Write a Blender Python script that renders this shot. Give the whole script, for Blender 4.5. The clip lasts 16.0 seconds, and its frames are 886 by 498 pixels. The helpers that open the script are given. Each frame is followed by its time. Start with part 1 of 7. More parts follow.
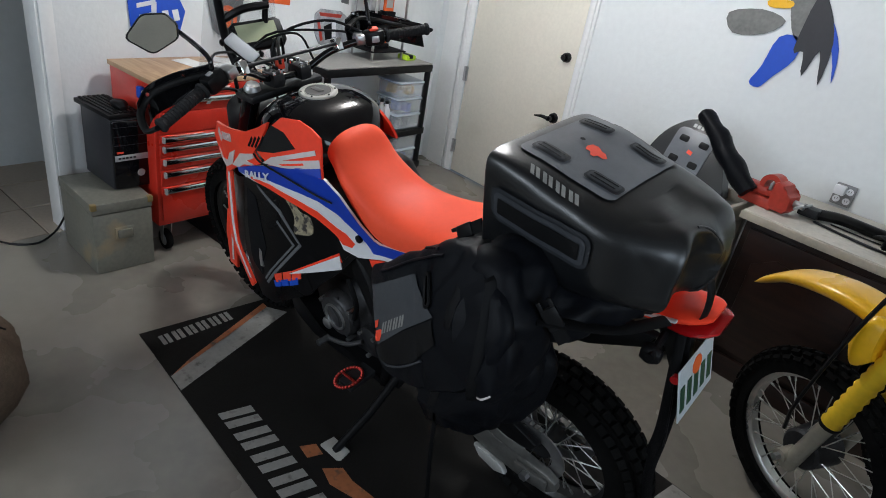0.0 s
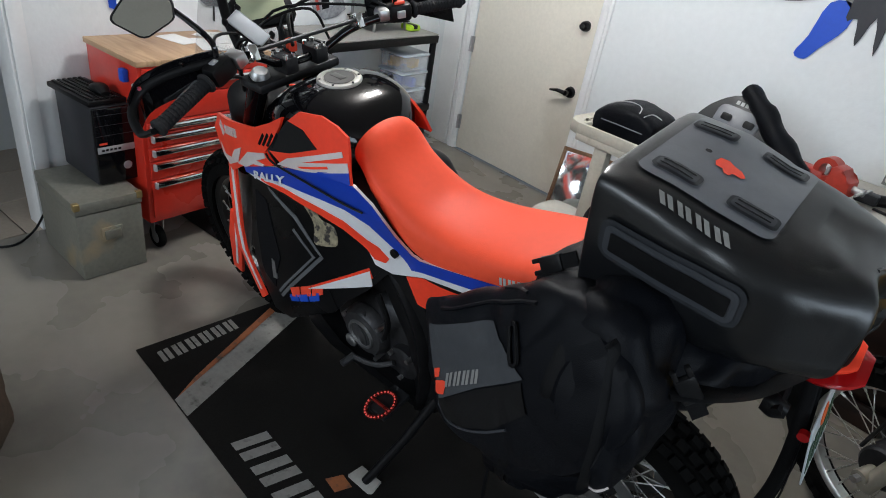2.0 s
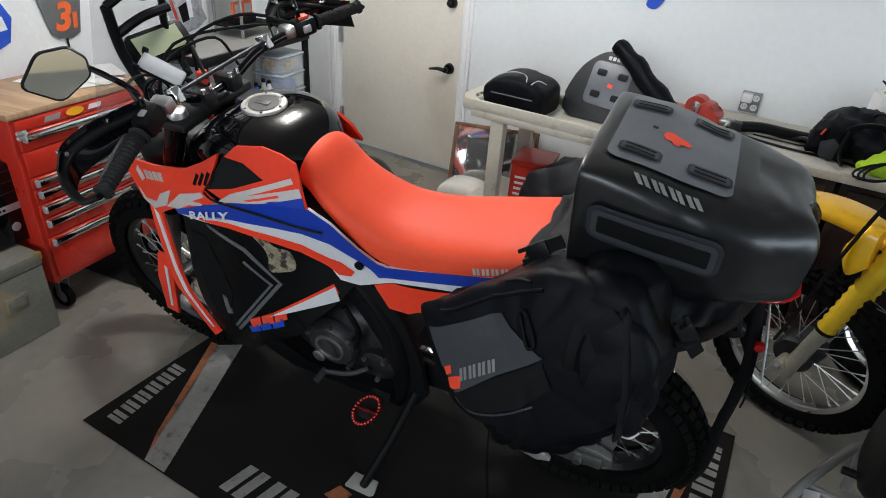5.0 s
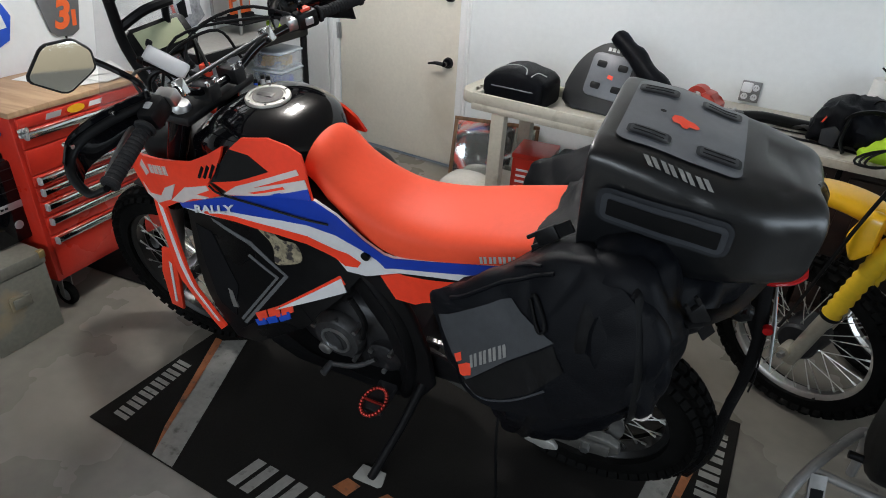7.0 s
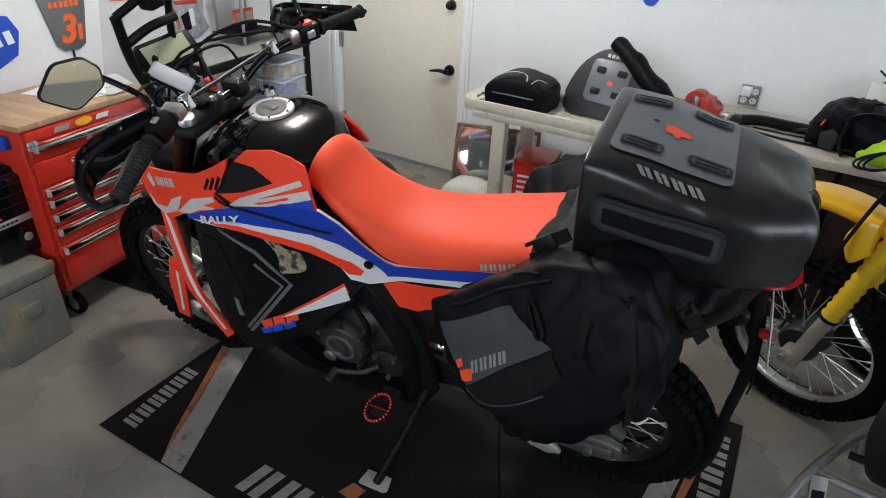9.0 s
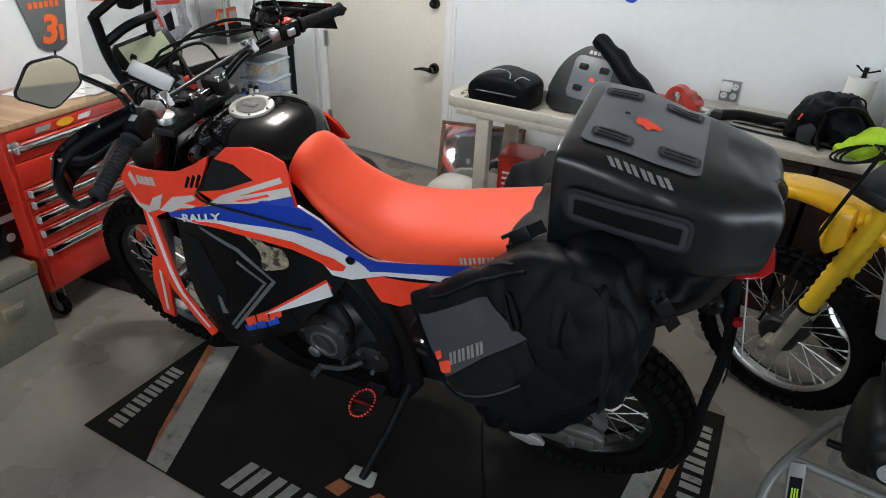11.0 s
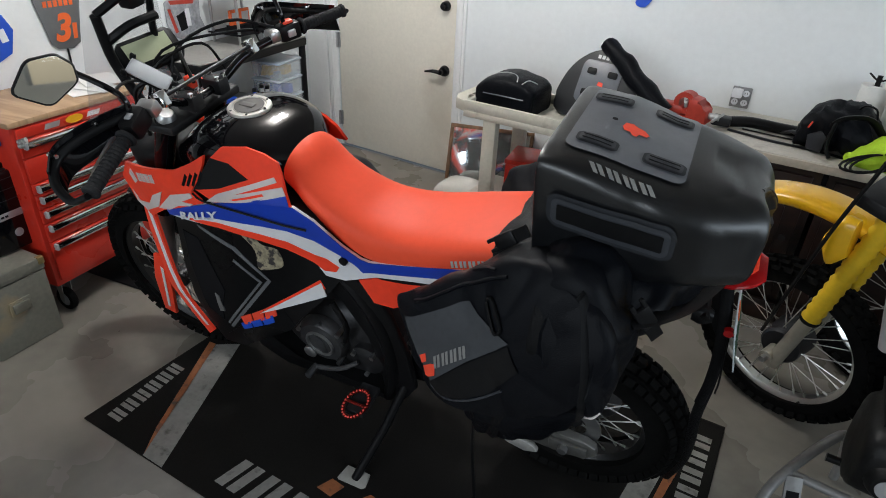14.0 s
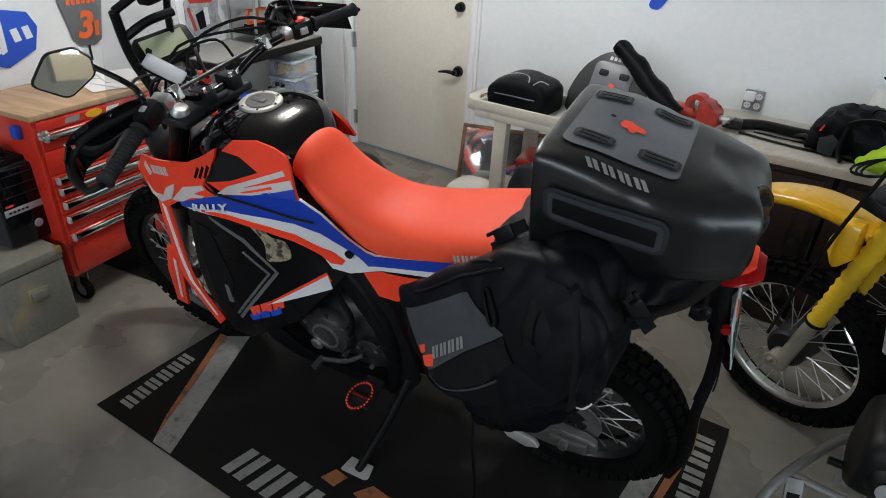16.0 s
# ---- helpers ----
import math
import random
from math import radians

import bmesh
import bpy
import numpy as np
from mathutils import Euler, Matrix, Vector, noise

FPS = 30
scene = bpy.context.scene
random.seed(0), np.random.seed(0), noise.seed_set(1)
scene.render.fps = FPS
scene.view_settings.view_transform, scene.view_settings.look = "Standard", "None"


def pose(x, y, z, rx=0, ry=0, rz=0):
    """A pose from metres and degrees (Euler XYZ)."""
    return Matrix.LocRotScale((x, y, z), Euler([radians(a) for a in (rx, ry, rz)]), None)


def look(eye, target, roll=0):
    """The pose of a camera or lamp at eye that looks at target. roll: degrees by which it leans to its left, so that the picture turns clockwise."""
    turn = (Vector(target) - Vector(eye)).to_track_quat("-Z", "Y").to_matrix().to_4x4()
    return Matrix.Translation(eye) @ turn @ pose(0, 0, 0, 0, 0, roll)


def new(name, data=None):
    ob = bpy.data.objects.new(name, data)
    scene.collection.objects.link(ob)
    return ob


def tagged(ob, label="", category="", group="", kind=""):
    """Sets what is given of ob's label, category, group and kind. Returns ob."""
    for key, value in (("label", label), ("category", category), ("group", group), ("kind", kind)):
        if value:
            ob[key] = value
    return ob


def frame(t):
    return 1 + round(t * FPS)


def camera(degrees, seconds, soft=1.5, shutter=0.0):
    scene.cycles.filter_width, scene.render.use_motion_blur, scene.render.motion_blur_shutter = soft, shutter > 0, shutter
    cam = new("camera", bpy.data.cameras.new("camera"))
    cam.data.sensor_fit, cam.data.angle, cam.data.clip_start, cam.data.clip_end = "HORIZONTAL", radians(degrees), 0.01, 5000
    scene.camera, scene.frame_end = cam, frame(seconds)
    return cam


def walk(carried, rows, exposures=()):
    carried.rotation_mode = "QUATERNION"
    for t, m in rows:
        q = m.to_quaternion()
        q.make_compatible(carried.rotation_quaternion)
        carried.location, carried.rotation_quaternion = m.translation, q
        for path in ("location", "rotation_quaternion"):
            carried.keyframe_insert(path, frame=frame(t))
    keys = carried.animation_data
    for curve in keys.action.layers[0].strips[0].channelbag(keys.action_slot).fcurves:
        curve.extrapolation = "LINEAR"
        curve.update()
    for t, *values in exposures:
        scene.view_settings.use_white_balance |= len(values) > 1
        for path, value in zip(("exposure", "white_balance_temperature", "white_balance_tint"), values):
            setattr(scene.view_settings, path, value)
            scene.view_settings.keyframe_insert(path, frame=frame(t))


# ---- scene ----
cam = camera(72.0, 16.0, soft=0.95)
PATH = [
    (0, (0.693, -3.143, 1.545), (-0.566, -1.869, 0.655), 10.1),
    (0.5, (0.685, -3.147, 1.537), (-0.569, -1.874, 0.639), 10.2),
    (1, (0.635, -3.165, 1.543), (-0.602, -1.892, 0.622), 10.5),
    (1.5, (0.545, -3.162, 1.538), (-0.676, -1.885, 0.601), 10.3),
    (2, (0.39, -3.081, 1.516), (-0.789, -1.795, 0.539), 10.0),
    (2.5, (0.287, -3.086, 1.536), (-0.776, -1.722, 0.531), 8.7),
    (3, (0.184, -3.147, 1.536), (-0.762, -1.698, 0.534), 8.1),
    (3.5, (0.136, -3.211, 1.547), (-0.727, -1.709, 0.547), 7.1),
    (4, (0.198, -3.222, 1.566), (-0.665, -1.72, 0.567), 6.0),
    (4.5, (0.263, -3.224, 1.577), (-0.606, -1.726, 0.576), 4.9),
    (7, (0.253, -3.248, 1.559), (-0.603, -1.749, 0.55), 3.7),
    (7.5, (0.25, -3.24, 1.548), (-0.61, -1.744, 0.536), 3.4),
    (8, (0.252, -3.238, 1.561), (-0.619, -1.746, 0.552), 3.1),
    (8.5, (0.26, -3.244, 1.574), (-0.617, -1.751, 0.573), 3.0),
    (9, (0.269, -3.26, 1.58), (-0.605, -1.763, 0.582), 2.8),
    (9.5, (0.28, -3.267, 1.574), (-0.58, -1.762, 0.577), 2.8),
    (10, (0.296, -3.268, 1.578), (-0.552, -1.756, 0.581), 2.6),
    (12.5, (0.302, -3.248, 1.576), (-0.552, -1.74, 0.577), 2.6),
    (13, (0.299, -3.246, 1.585), (-0.57, -1.745, 0.59), 2.8),
    (13.5, (0.313, -3.241, 1.588), (-0.572, -1.748, 0.594), 2.8),
    (14, (0.348, -3.229, 1.58), (-0.547, -1.742, 0.586), 2.9),
    (14.5, (0.399, -3.216, 1.569), (-0.521, -1.742, 0.578), 2.7),
    (15, (0.415, -3.222, 1.573), (-0.519, -1.756, 0.583), 2.7),
    (15.5, (0.411, -3.23, 1.575), (-0.528, -1.768, 0.585), 2.9),
    (16, (0.389, -3.239, 1.578), (-0.55, -1.776, 0.587), 3.1),
]
walk(cam, [(t, look(eye, target, roll)) for t, eye, target, roll in PATH], [(t, stops, warm, 10) for t, stops, warm in ((0, -0.17, 6150), (1.5, -0.13, 6150), (2.5, 0.0, 6250), (4.5, 0.0, 6300), (7, -0.04, 6350), (9, 0.0, 6350), (12.5, -0.01, 6350), (14, -0.10, 6350), (16, -0.16, 6350))])

# world and light: sky, two added daylight fills, and a ceiling fitting of four bulbs
world = bpy.data.worlds.new("sky")
scene.world = world
world.use_nodes = True
wn = world.node_tree
sky = wn.nodes.new("ShaderNodeTexSky")
sky.sky_type, sky.sun_disc = "NISHITA", False
sky.sun_elevation, sky.sun_rotation = radians(48), radians(150)
wn.links.new(sky.outputs[0], wn.nodes["Background"].inputs[0])
wn.nodes["Background"].inputs[1].default_value = 0.10


def lamp(name, kind, m, energy, color, **more):
    data = bpy.data.lights.new(name, kind)
    data.energy, data.color = energy, color
    for key, value in more.items():
        if key == "size":
            data.size = value
        if key == "size_y":
            data.shape, data.size_y = "RECTANGLE", value
        if key == "angle":
            data.angle = value
    ob = new(name, data)
    ob.matrix_world = m
    return ob


lamp("sun", "SUN", look((-5, -3, 12), (0, 0, 0)), 3.0, (1.0, 0.95, 0.86), angle=radians(0.6))
# area lamps added out of view, east and south, to brighten walls and bike
lamp("east_daylight_fill", "AREA", look((3.1, -2.6, 1.75), (-1.3, -0.8, 0.95)), 41, (0.80, 0.91, 1.0), size=2.2, size_y=0.9)
lamp("south_daylight_fill", "AREA", look((-0.6, -6.2, 1.9), (-0.9, 0.0, 1.35)), 82, (0.86, 0.94, 1.0), size=3.2, size_y=0.7)
for x, y in ((-1.20, -1.40), (-1.20, -1.54), (-1.36, -1.40), (-1.36, -1.54)):
    bulb = lamp("ceiling_bulb", "POINT", Matrix.Translation((x, y, 2.38)), 21, (1.0, 0.985, 0.97))
    bulb.data.shadow_soft_size = 0.035



# ---- materials ----
def mat(name, color, rough=0.5, metal=0.0, vary=0.12, scale=6.0, bump=0.0, bump_scale=80.0, coat=0.0, fine=60.0, rough_vary=0.1, spots=None, emit=0.0, per_object=0.0, spec=0.5):
    """A surface with a base colour, broad and fine variation, and relief."""
    m = bpy.data.materials.new(name)
    m.use_nodes = True
    nt = m.node_tree
    n, l = nt.nodes, nt.links
    b = n["Principled BSDF"]
    tc = n.new("ShaderNodeTexCoord")
    broad, grain = n.new("ShaderNodeTexNoise"), n.new("ShaderNodeTexNoise")
    broad.inputs["Scale"].default_value, broad.inputs["Detail"].default_value = scale, 4
    grain.inputs["Scale"].default_value, grain.inputs["Detail"].default_value = fine, 3
    for t in (broad, grain):
        l.new(tc.outputs["Object"], t.inputs["Vector"])
    mixn = n.new("ShaderNodeMath")
    mixn.operation = "ADD"
    l.new(broad.outputs["Fac"], mixn.inputs[0])
    l.new(grain.outputs["Fac"], mixn.inputs[1])
    ramp = n.new("ShaderNodeMapRange")
    ramp.inputs["From Min"].default_value, ramp.inputs["From Max"].default_value = 0.7, 1.3
    ramp.inputs["To Min"].default_value, ramp.inputs["To Max"].default_value = 1 - vary, 1 + vary
    l.new(mixn.outputs[0], ramp.inputs["Value"])
    value = ramp.outputs[0]
    if per_object:
        info = n.new("ShaderNodeObjectInfo")
        po = n.new("ShaderNodeMapRange")
        po.inputs["To Min"].default_value, po.inputs["To Max"].default_value = 1 - per_object, 1 + per_object
        l.new(info.outputs["Random"], po.inputs["Value"])
        times = n.new("ShaderNodeMath")
        times.operation = "MULTIPLY"
        l.new(value, times.inputs[0])
        l.new(po.outputs[0], times.inputs[1])
        value = times.outputs[0]
    scaled = n.new("ShaderNodeVectorMath")
    scaled.operation = "SCALE"
    scaled.inputs[0].default_value = color
    l.new(value, scaled.inputs["Scale"])
    out = scaled.outputs[0]
    if spots:
        colour, low, high, size = spots
        sp = n.new("ShaderNodeTexNoise")
        sp.inputs["Scale"].default_value, sp.inputs["Detail"].default_value = size, 6
        l.new(tc.outputs["Object"], sp.inputs["Vector"])
        sr = n.new("ShaderNodeMapRange")
        sr.inputs["From Min"].default_value, sr.inputs["From Max"].default_value = low, high
        l.new(sp.outputs["Fac"], sr.inputs["Value"])
        mx = n.new("ShaderNodeMix")
        mx.data_type = "RGBA"
        mx.inputs["B"].default_value = (*colour, 1)
        l.new(sr.outputs[0], mx.inputs["Factor"])
        l.new(out, mx.inputs["A"])
        out = mx.outputs["Result"]
    l.new(out, b.inputs["Base Color"])
    rr = n.new("ShaderNodeMapRange")
    rr.inputs["To Min"].default_value, rr.inputs["To Max"].default_value = max(0.02, rough - rough_vary), min(1, rough + rough_vary)
    l.new(broad.outputs["Fac"], rr.inputs["Value"])
    l.new(rr.outputs[0], b.inputs["Roughness"])
    b.inputs["Metallic"].default_value = metal
    b.inputs["Specular IOR Level"].default_value = spec
    b.inputs["Coat Weight"].default_value = coat
    b.inputs["Coat Roughness"].default_value = 0.08
    if bump:
        bn, bp = n.new("ShaderNodeTexNoise"), n.new("ShaderNodeBump")
        bn.inputs["Scale"].default_value, bn.inputs["Detail"].default_value = bump_scale, 4
        l.new(tc.outputs["Object"], bn.inputs["Vector"])
        bp.inputs["Strength"].default_value, bp.inputs["Distance"].default_value = bump, 0.01
        l.new(bn.outputs["Fac"], bp.inputs["Height"])
        l.new(bp.outputs[0], b.inputs["Normal"])
    if emit:
        b.inputs["Emission Color"].default_value = (*color, 1)
        b.inputs["Emission Strength"].default_value = emit
    return m


def glass(name, color, rough=0.03, alpha=0.3):
    m = bpy.data.materials.new(name)
    m.use_nodes = True
    b = m.node_tree.nodes["Principled BSDF"]
    b.inputs["Base Color"].default_value = (*color, 1)
    b.inputs["Roughness"].default_value = rough
    b.inputs["Alpha"].default_value = alpha
    b.inputs["IOR"].default_value = 1.45
    return m


def wood(name, dark, light, rough=0.45, scale=3.0, stretch=(1, 1, 8)):
    m = mat(name, light, rough, vary=0.1, bump=0.1, bump_scale=40)
    n, l = m.node_tree.nodes, m.node_tree.links
    b = n["Principled BSDF"]
    tc, mp, w = n.new("ShaderNodeTexCoord"), n.new("ShaderNodeMapping"), n.new("ShaderNodeTexNoise")
    mp.inputs["Scale"].default_value = stretch
    w.inputs["Scale"].default_value, w.inputs["Detail"].default_value, w.inputs["Distortion"].default_value = scale, 6, 1.2
    cr = n.new("ShaderNodeValToRGB")
    cr.color_ramp.elements[0].color, cr.color_ramp.elements[1].color = (*dark, 1), (*light, 1)
    cr.color_ramp.elements[0].position, cr.color_ramp.elements[1].position = 0.35, 0.65
    l.new(tc.outputs["Object"], mp.inputs[0])
    l.new(mp.outputs[0], w.inputs["Vector"])
    l.new(w.outputs["Fac"], cr.inputs[0])
    l.new(cr.outputs[0], b.inputs["Base Color"])
    return m


M_FLOOR = mat("polished_concrete", (0.172, 0.156, 0.132), 0.28, vary=0.13, scale=2.2, fine=20, spots=((0.268, 0.244, 0.206), 0.38, 0.74, 1.1), rough_vary=0.14, bump=0.02, bump_scale=6)
M_WALL = mat("painted_wall", (0.735, 0.755, 0.755), 0.6, vary=0.03, scale=1.2, fine=30, bump=0.12, bump_scale=55)
M_TRIM = mat("white_trim_paint", (0.80, 0.80, 0.79), 0.35, vary=0.03, bump=0.02)
M_DOOR = mat("cream_door_paint", (0.75, 0.70, 0.60), 0.45, vary=0.05, scale=2.0, bump=0.03, spots=((0.56, 0.49, 0.38), 0.58, 0.85, 1.6))
M_TILE = mat("beige_tile", (0.40, 0.33, 0.26), 0.4, vary=0.08, scale=3, per_object=0.05)
# near-black for small dark parts, and for shade coloured into hall and bench
M_DARK = mat("near_black_and_shade", (0.006, 0.006, 0.007), 0.7, spec=0.1)
M_RED = mat("bike_red_plastic", (0.92, 0.060, 0.024), 0.35, vary=0.05, scale=4, coat=0.0, spec=0.25)
M_SEAT = mat("red_seat_vinyl", (0.98, 0.105, 0.045), 0.5, vary=0.03, scale=5, bump=0.06, bump_scale=420, spec=0.16)
M_BLUE = mat("blue_graphic", (0.008, 0.045, 0.42), 0.35, vary=0.05, coat=0.2)
M_WHITE = mat("white_graphic", (0.72, 0.72, 0.74), 0.4, vary=0.04)
M_BLACK = mat("black_plastic", (0.006, 0.006, 0.0065), 0.42, vary=0.2, bump=0.03, bump_scale=260, spec=0.16)
M_GLOSS = mat("gloss_black_paint", (0.004, 0.004, 0.005), 0.05, vary=0.1, coat=0.1, rough_vary=0.015, spec=0.3)
M_RUBBER = mat("tyre_rubber", (0.0055, 0.0054, 0.0052), 0.85, vary=0.3, scale=12, bump=0.1, bump_scale=120, spec=0.04)
M_GRIP = mat("grip_rubber", (0.02, 0.02, 0.021), 0.75, bump=0.2, bump_scale=200, spec=0.1)
M_STEEL = mat("bare_steel", (0.50, 0.50, 0.50), 0.42, 1.0, vary=0.1, bump=0.03)
M_ALLOY = mat("cast_alloy", (0.42, 0.42, 0.42), 0.42, 0.9, vary=0.12, bump=0.06, bump_scale=150)
M_SWING = mat("dull_arm_alloy", (0.15, 0.146, 0.135), 0.5, 0.6, vary=0.2, scale=12, bump=0.06, bump_scale=140)
M_DARKENG = mat("black_engine_paint", (0.007, 0.007, 0.007), 0.45, vary=0.3, scale=14, bump=0.08, bump_scale=120, spec=0.2)
M_PALEALLOY = mat("pale_worn_alloy", (0.50, 0.49, 0.46), 0.5, 0.4, vary=0.12)
M_CHROME = mat("chrome", (0.8, 0.8, 0.8), 0.12, 1.0, vary=0.04, rough_vary=0.05)
M_CAPRING = mat("brushed_cap_ring", (0.62, 0.60, 0.56), 0.38, 0.7, vary=0.08)
M_CAPDISC = mat("grey_cap_disc", (0.12, 0.115, 0.11), 0.42, 0.5, vary=0.1)
M_ENGINE = mat("dark_engine_metal", (0.028, 0.028, 0.03), 0.42, 0.5, vary=0.2, bump=0.08)
M_NYLON = mat("black_nylon_cloth", (0.0034, 0.0039, 0.0056), 0.46, vary=0.25, scale=9, fine=320, bump=0.16, bump_scale=600, spec=0.10)
M_DRY = mat("black_coated_fabric", (0.005, 0.0055, 0.0065), 0.34, vary=0.18, scale=7, fine=300, bump=0.035, bump_scale=340, spec=0.58)
M_STRAP = mat("black_webbing", (0.005, 0.005, 0.0055), 0.5, vary=0.2, fine=400, bump=0.2, bump_scale=500, spec=0.1)
M_GRABPANEL = mat("dark_grey_rubber", (0.022, 0.024, 0.028), 0.45, vary=0.1, spec=0.3)
M_SIDEPATCH = mat("charcoal_panel", (0.048, 0.051, 0.056), 0.55, vary=0.1, scale=9, bump=0.1, bump_scale=500, spec=0.2)
M_GREYPATCH = mat("grey_rubber_patch", (0.115, 0.122, 0.135), 0.36, vary=0.08, scale=9, bump=0.03, bump_scale=300)
M_LASH = mat("lash_rubber", (0.035, 0.038, 0.044), 0.4, vary=0.1, spec=0.4)
M_LETTER = mat("light_grey_print", (0.50, 0.50, 0.49), 0.5, vary=0.08)
M_FOX = mat("orange_red_print", (0.85, 0.07, 0.03), 0.45, vary=0.05)
M_MAT = mat("black_rubber_mat", (0.0125, 0.0115, 0.0105), 0.72, vary=0.2, scale=4, fine=240, bump=0.12, bump_scale=400, spec=0.05)
M_MATGREY = mat("worn_grey_print", (0.24, 0.23, 0.21), 0.7, vary=0.15, spots=((0.10, 0.09, 0.08), 0.58, 0.72, 30))
M_MATORANGE = mat("worn_orange_print", (0.30, 0.10, 0.035), 0.7, vary=0.2, spots=((0.06, 0.05, 0.04), 0.55, 0.72, 26))
M_TOOL = mat("red_enamel", (0.55, 0.028, 0.014), 0.3, vary=0.06, scale=3, coat=0.3, bump=0.01)
M_WOODTOP = wood("worn_board_top", (0.36, 0.22, 0.12), (0.50, 0.33, 0.19), 0.55, 2.0, (2, 14, 2))
M_FILEBOX = mat("worn_grey_metal", (0.195, 0.188, 0.155), 0.5, 0.25, vary=0.14, scale=6, spots=((0.30, 0.24, 0.15), 0.58, 0.70, 5), bump=0.05, bump_scale=60)
M_PCGREY = mat("dark_grey_case", (0.03, 0.03, 0.034), 0.4, vary=0.1, spec=0.3)
M_SILVER = mat("silver_plastic", (0.45, 0.45, 0.46), 0.35, 0.4, vary=0.06)
M_CART = mat("beige_resin", (0.50, 0.475, 0.40), 0.5, vary=0.08, scale=5, spots=((0.30, 0.26, 0.20), 0.60, 0.75, 8), bump=0.08, bump_scale=120)
M_BENCH = mat("worn_bench_top", (0.50, 0.47, 0.41), 0.45, vary=0.1, scale=4, spots=((0.25, 0.22, 0.18), 0.62, 0.75, 7))
M_CABINET = wood("dark_cherry_cabinet", (0.007, 0.0028, 0.0018), (0.024, 0.009, 0.0055), 0.35, 3, (1, 1, 7))
M_YELLOW = mat("yellow_plastic", (0.83, 0.46, 0.012), 0.3, vary=0.05, scale=5, coat=0.3)
M_YBOOT = mat("yellow_rubber_boot", (0.78, 0.50, 0.02), 0.5, vary=0.08)
M_FORK = mat("pale_fork_alloy", (0.40, 0.37, 0.30), 0.4, 0.5, vary=0.1)
M_RIM = mat("aluminium_rim", (0.62, 0.61, 0.58), 0.3, 0.9, vary=0.08)
M_BLACKRIM = mat("black_rim", (0.02, 0.02, 0.02), 0.3, 0.4)
M_TAIL = glass("red_lens", (0.42, 0.008, 0.010), 0.12, 0.82)
M_HIVIS = mat("hi_vis_cloth", (0.48, 0.75, 0.03), 0.7, vary=0.1, bump=0.3, bump_scale=200)
M_VISE = mat("red_vise_paint", (0.38, 0.035, 0.02), 0.4, vary=0.15, bump=0.05)
M_PAPER = mat("white_paper", (0.78, 0.77, 0.74), 0.8, vary=0.04, bump=0.1)
M_BEAN = mat("brown_corduroy", (0.105, 0.078, 0.056), 0.9, vary=0.2, scale=5, bump=0.3, bump_scale=160, spec=0.1)
M_ORANGE = mat("orange_print", (0.75, 0.12, 0.02), 0.5, vary=0.05)
M_PLATEGREY = mat("dark_grey_plate", (0.11, 0.115, 0.12), 0.45, vary=0.08)
M_DECALBLUE = mat("blue_vinyl", (0.01, 0.07, 0.50), 0.45, vary=0.05)
M_DECALGREY = mat("grey_vinyl", (0.16, 0.16, 0.15), 0.5, vary=0.2, scale=14)
M_DECALBLACK = mat("black_vinyl", (0.02, 0.02, 0.025), 0.5)
M_MIRROR = mat("mirror_glass", (0.88, 0.90, 0.88), 0.03, 1.0, vary=0.01, rough_vary=0.01)
M_LCD = mat("lcd_panel", (0.42, 0.45, 0.30), 0.2, vary=0.04)
M_PHONE = mat("phone_mount_pad", (0.72, 0.72, 0.73), 0.35, vary=0.04)
M_OUTLET = mat("grey_outlet_plate", (0.22, 0.22, 0.22), 0.4, 0.3)
M_CLEAR = glass("clear_plastic", (0.80, 0.85, 0.88), 0.15, 0.28)
M_SCREEN = glass("windscreen", (0.55, 0.58, 0.60), 0.04, 0.16)
M_STAND = mat("grey_powder_coat", (0.20, 0.195, 0.19), 0.45, 0.3, vary=0.12)
M_GREEN = mat("green_plastic", (0.40, 0.62, 0.02), 0.4)
M_COPPER = mat("red_chain", (0.42, 0.04, 0.03), 0.3, 0.8, vary=0.3)
M_SKIRT = mat("dirty_cream_skirt", (0.45, 0.40, 0.32), 0.5)
M_FRAME = wood("brown_frame_wood", (0.10, 0.045, 0.018), (0.22, 0.11, 0.05), 0.4, 4, (8, 1, 1))
M_GLAZED = mat("glazed_picture", (0.55, 0.56, 0.55), 0.05, 0.85, vary=0.06, rough_vary=0.02)
M_PALEPLASTIC = mat("pale_plastic", (0.62, 0.60, 0.54), 0.14, vary=0.05, coat=0.4)
# for unseen walls and ceiling: coloured dark to cut bounce light and reflections
M_DIM = mat("dimmed_wall", (0.34, 0.32, 0.28), 0.7, vary=0.1, scale=2, bump=0.15, bump_scale=50)
M_CEIL = mat("dimmed_ceiling", (0.38, 0.36, 0.33), 0.8, vary=0.06, scale=2, bump=0.2, bump_scale=60)
M_PALE = mat("pale_grey_graphic", (0.60, 0.54, 0.52), 0.45, vary=0.06)
M_DIMPRINT = mat("grey_print", (0.21, 0.21, 0.20), 0.55, vary=0.12, scale=30)
M_COWL = mat("black_cowl_plastic", (0.005, 0.005, 0.0055), 0.30, vary=0.2, scale=5, bump=0.03, bump_scale=200, spec=0.14)
M_CASE = mat("grey_engine_case", (0.085, 0.085, 0.088), 0.45, 0.7, vary=0.2, scale=14, bump=0.1, bump_scale=140)


# ---- mesh tools ----
from mathutils import bvhtree


def smooth(ob, angle=40):
    me = ob.data
    me.polygons.foreach_set("use_smooth", [True] * len(me.polygons))
    me.set_sharp_from_angle(angle=radians(angle))
    return ob


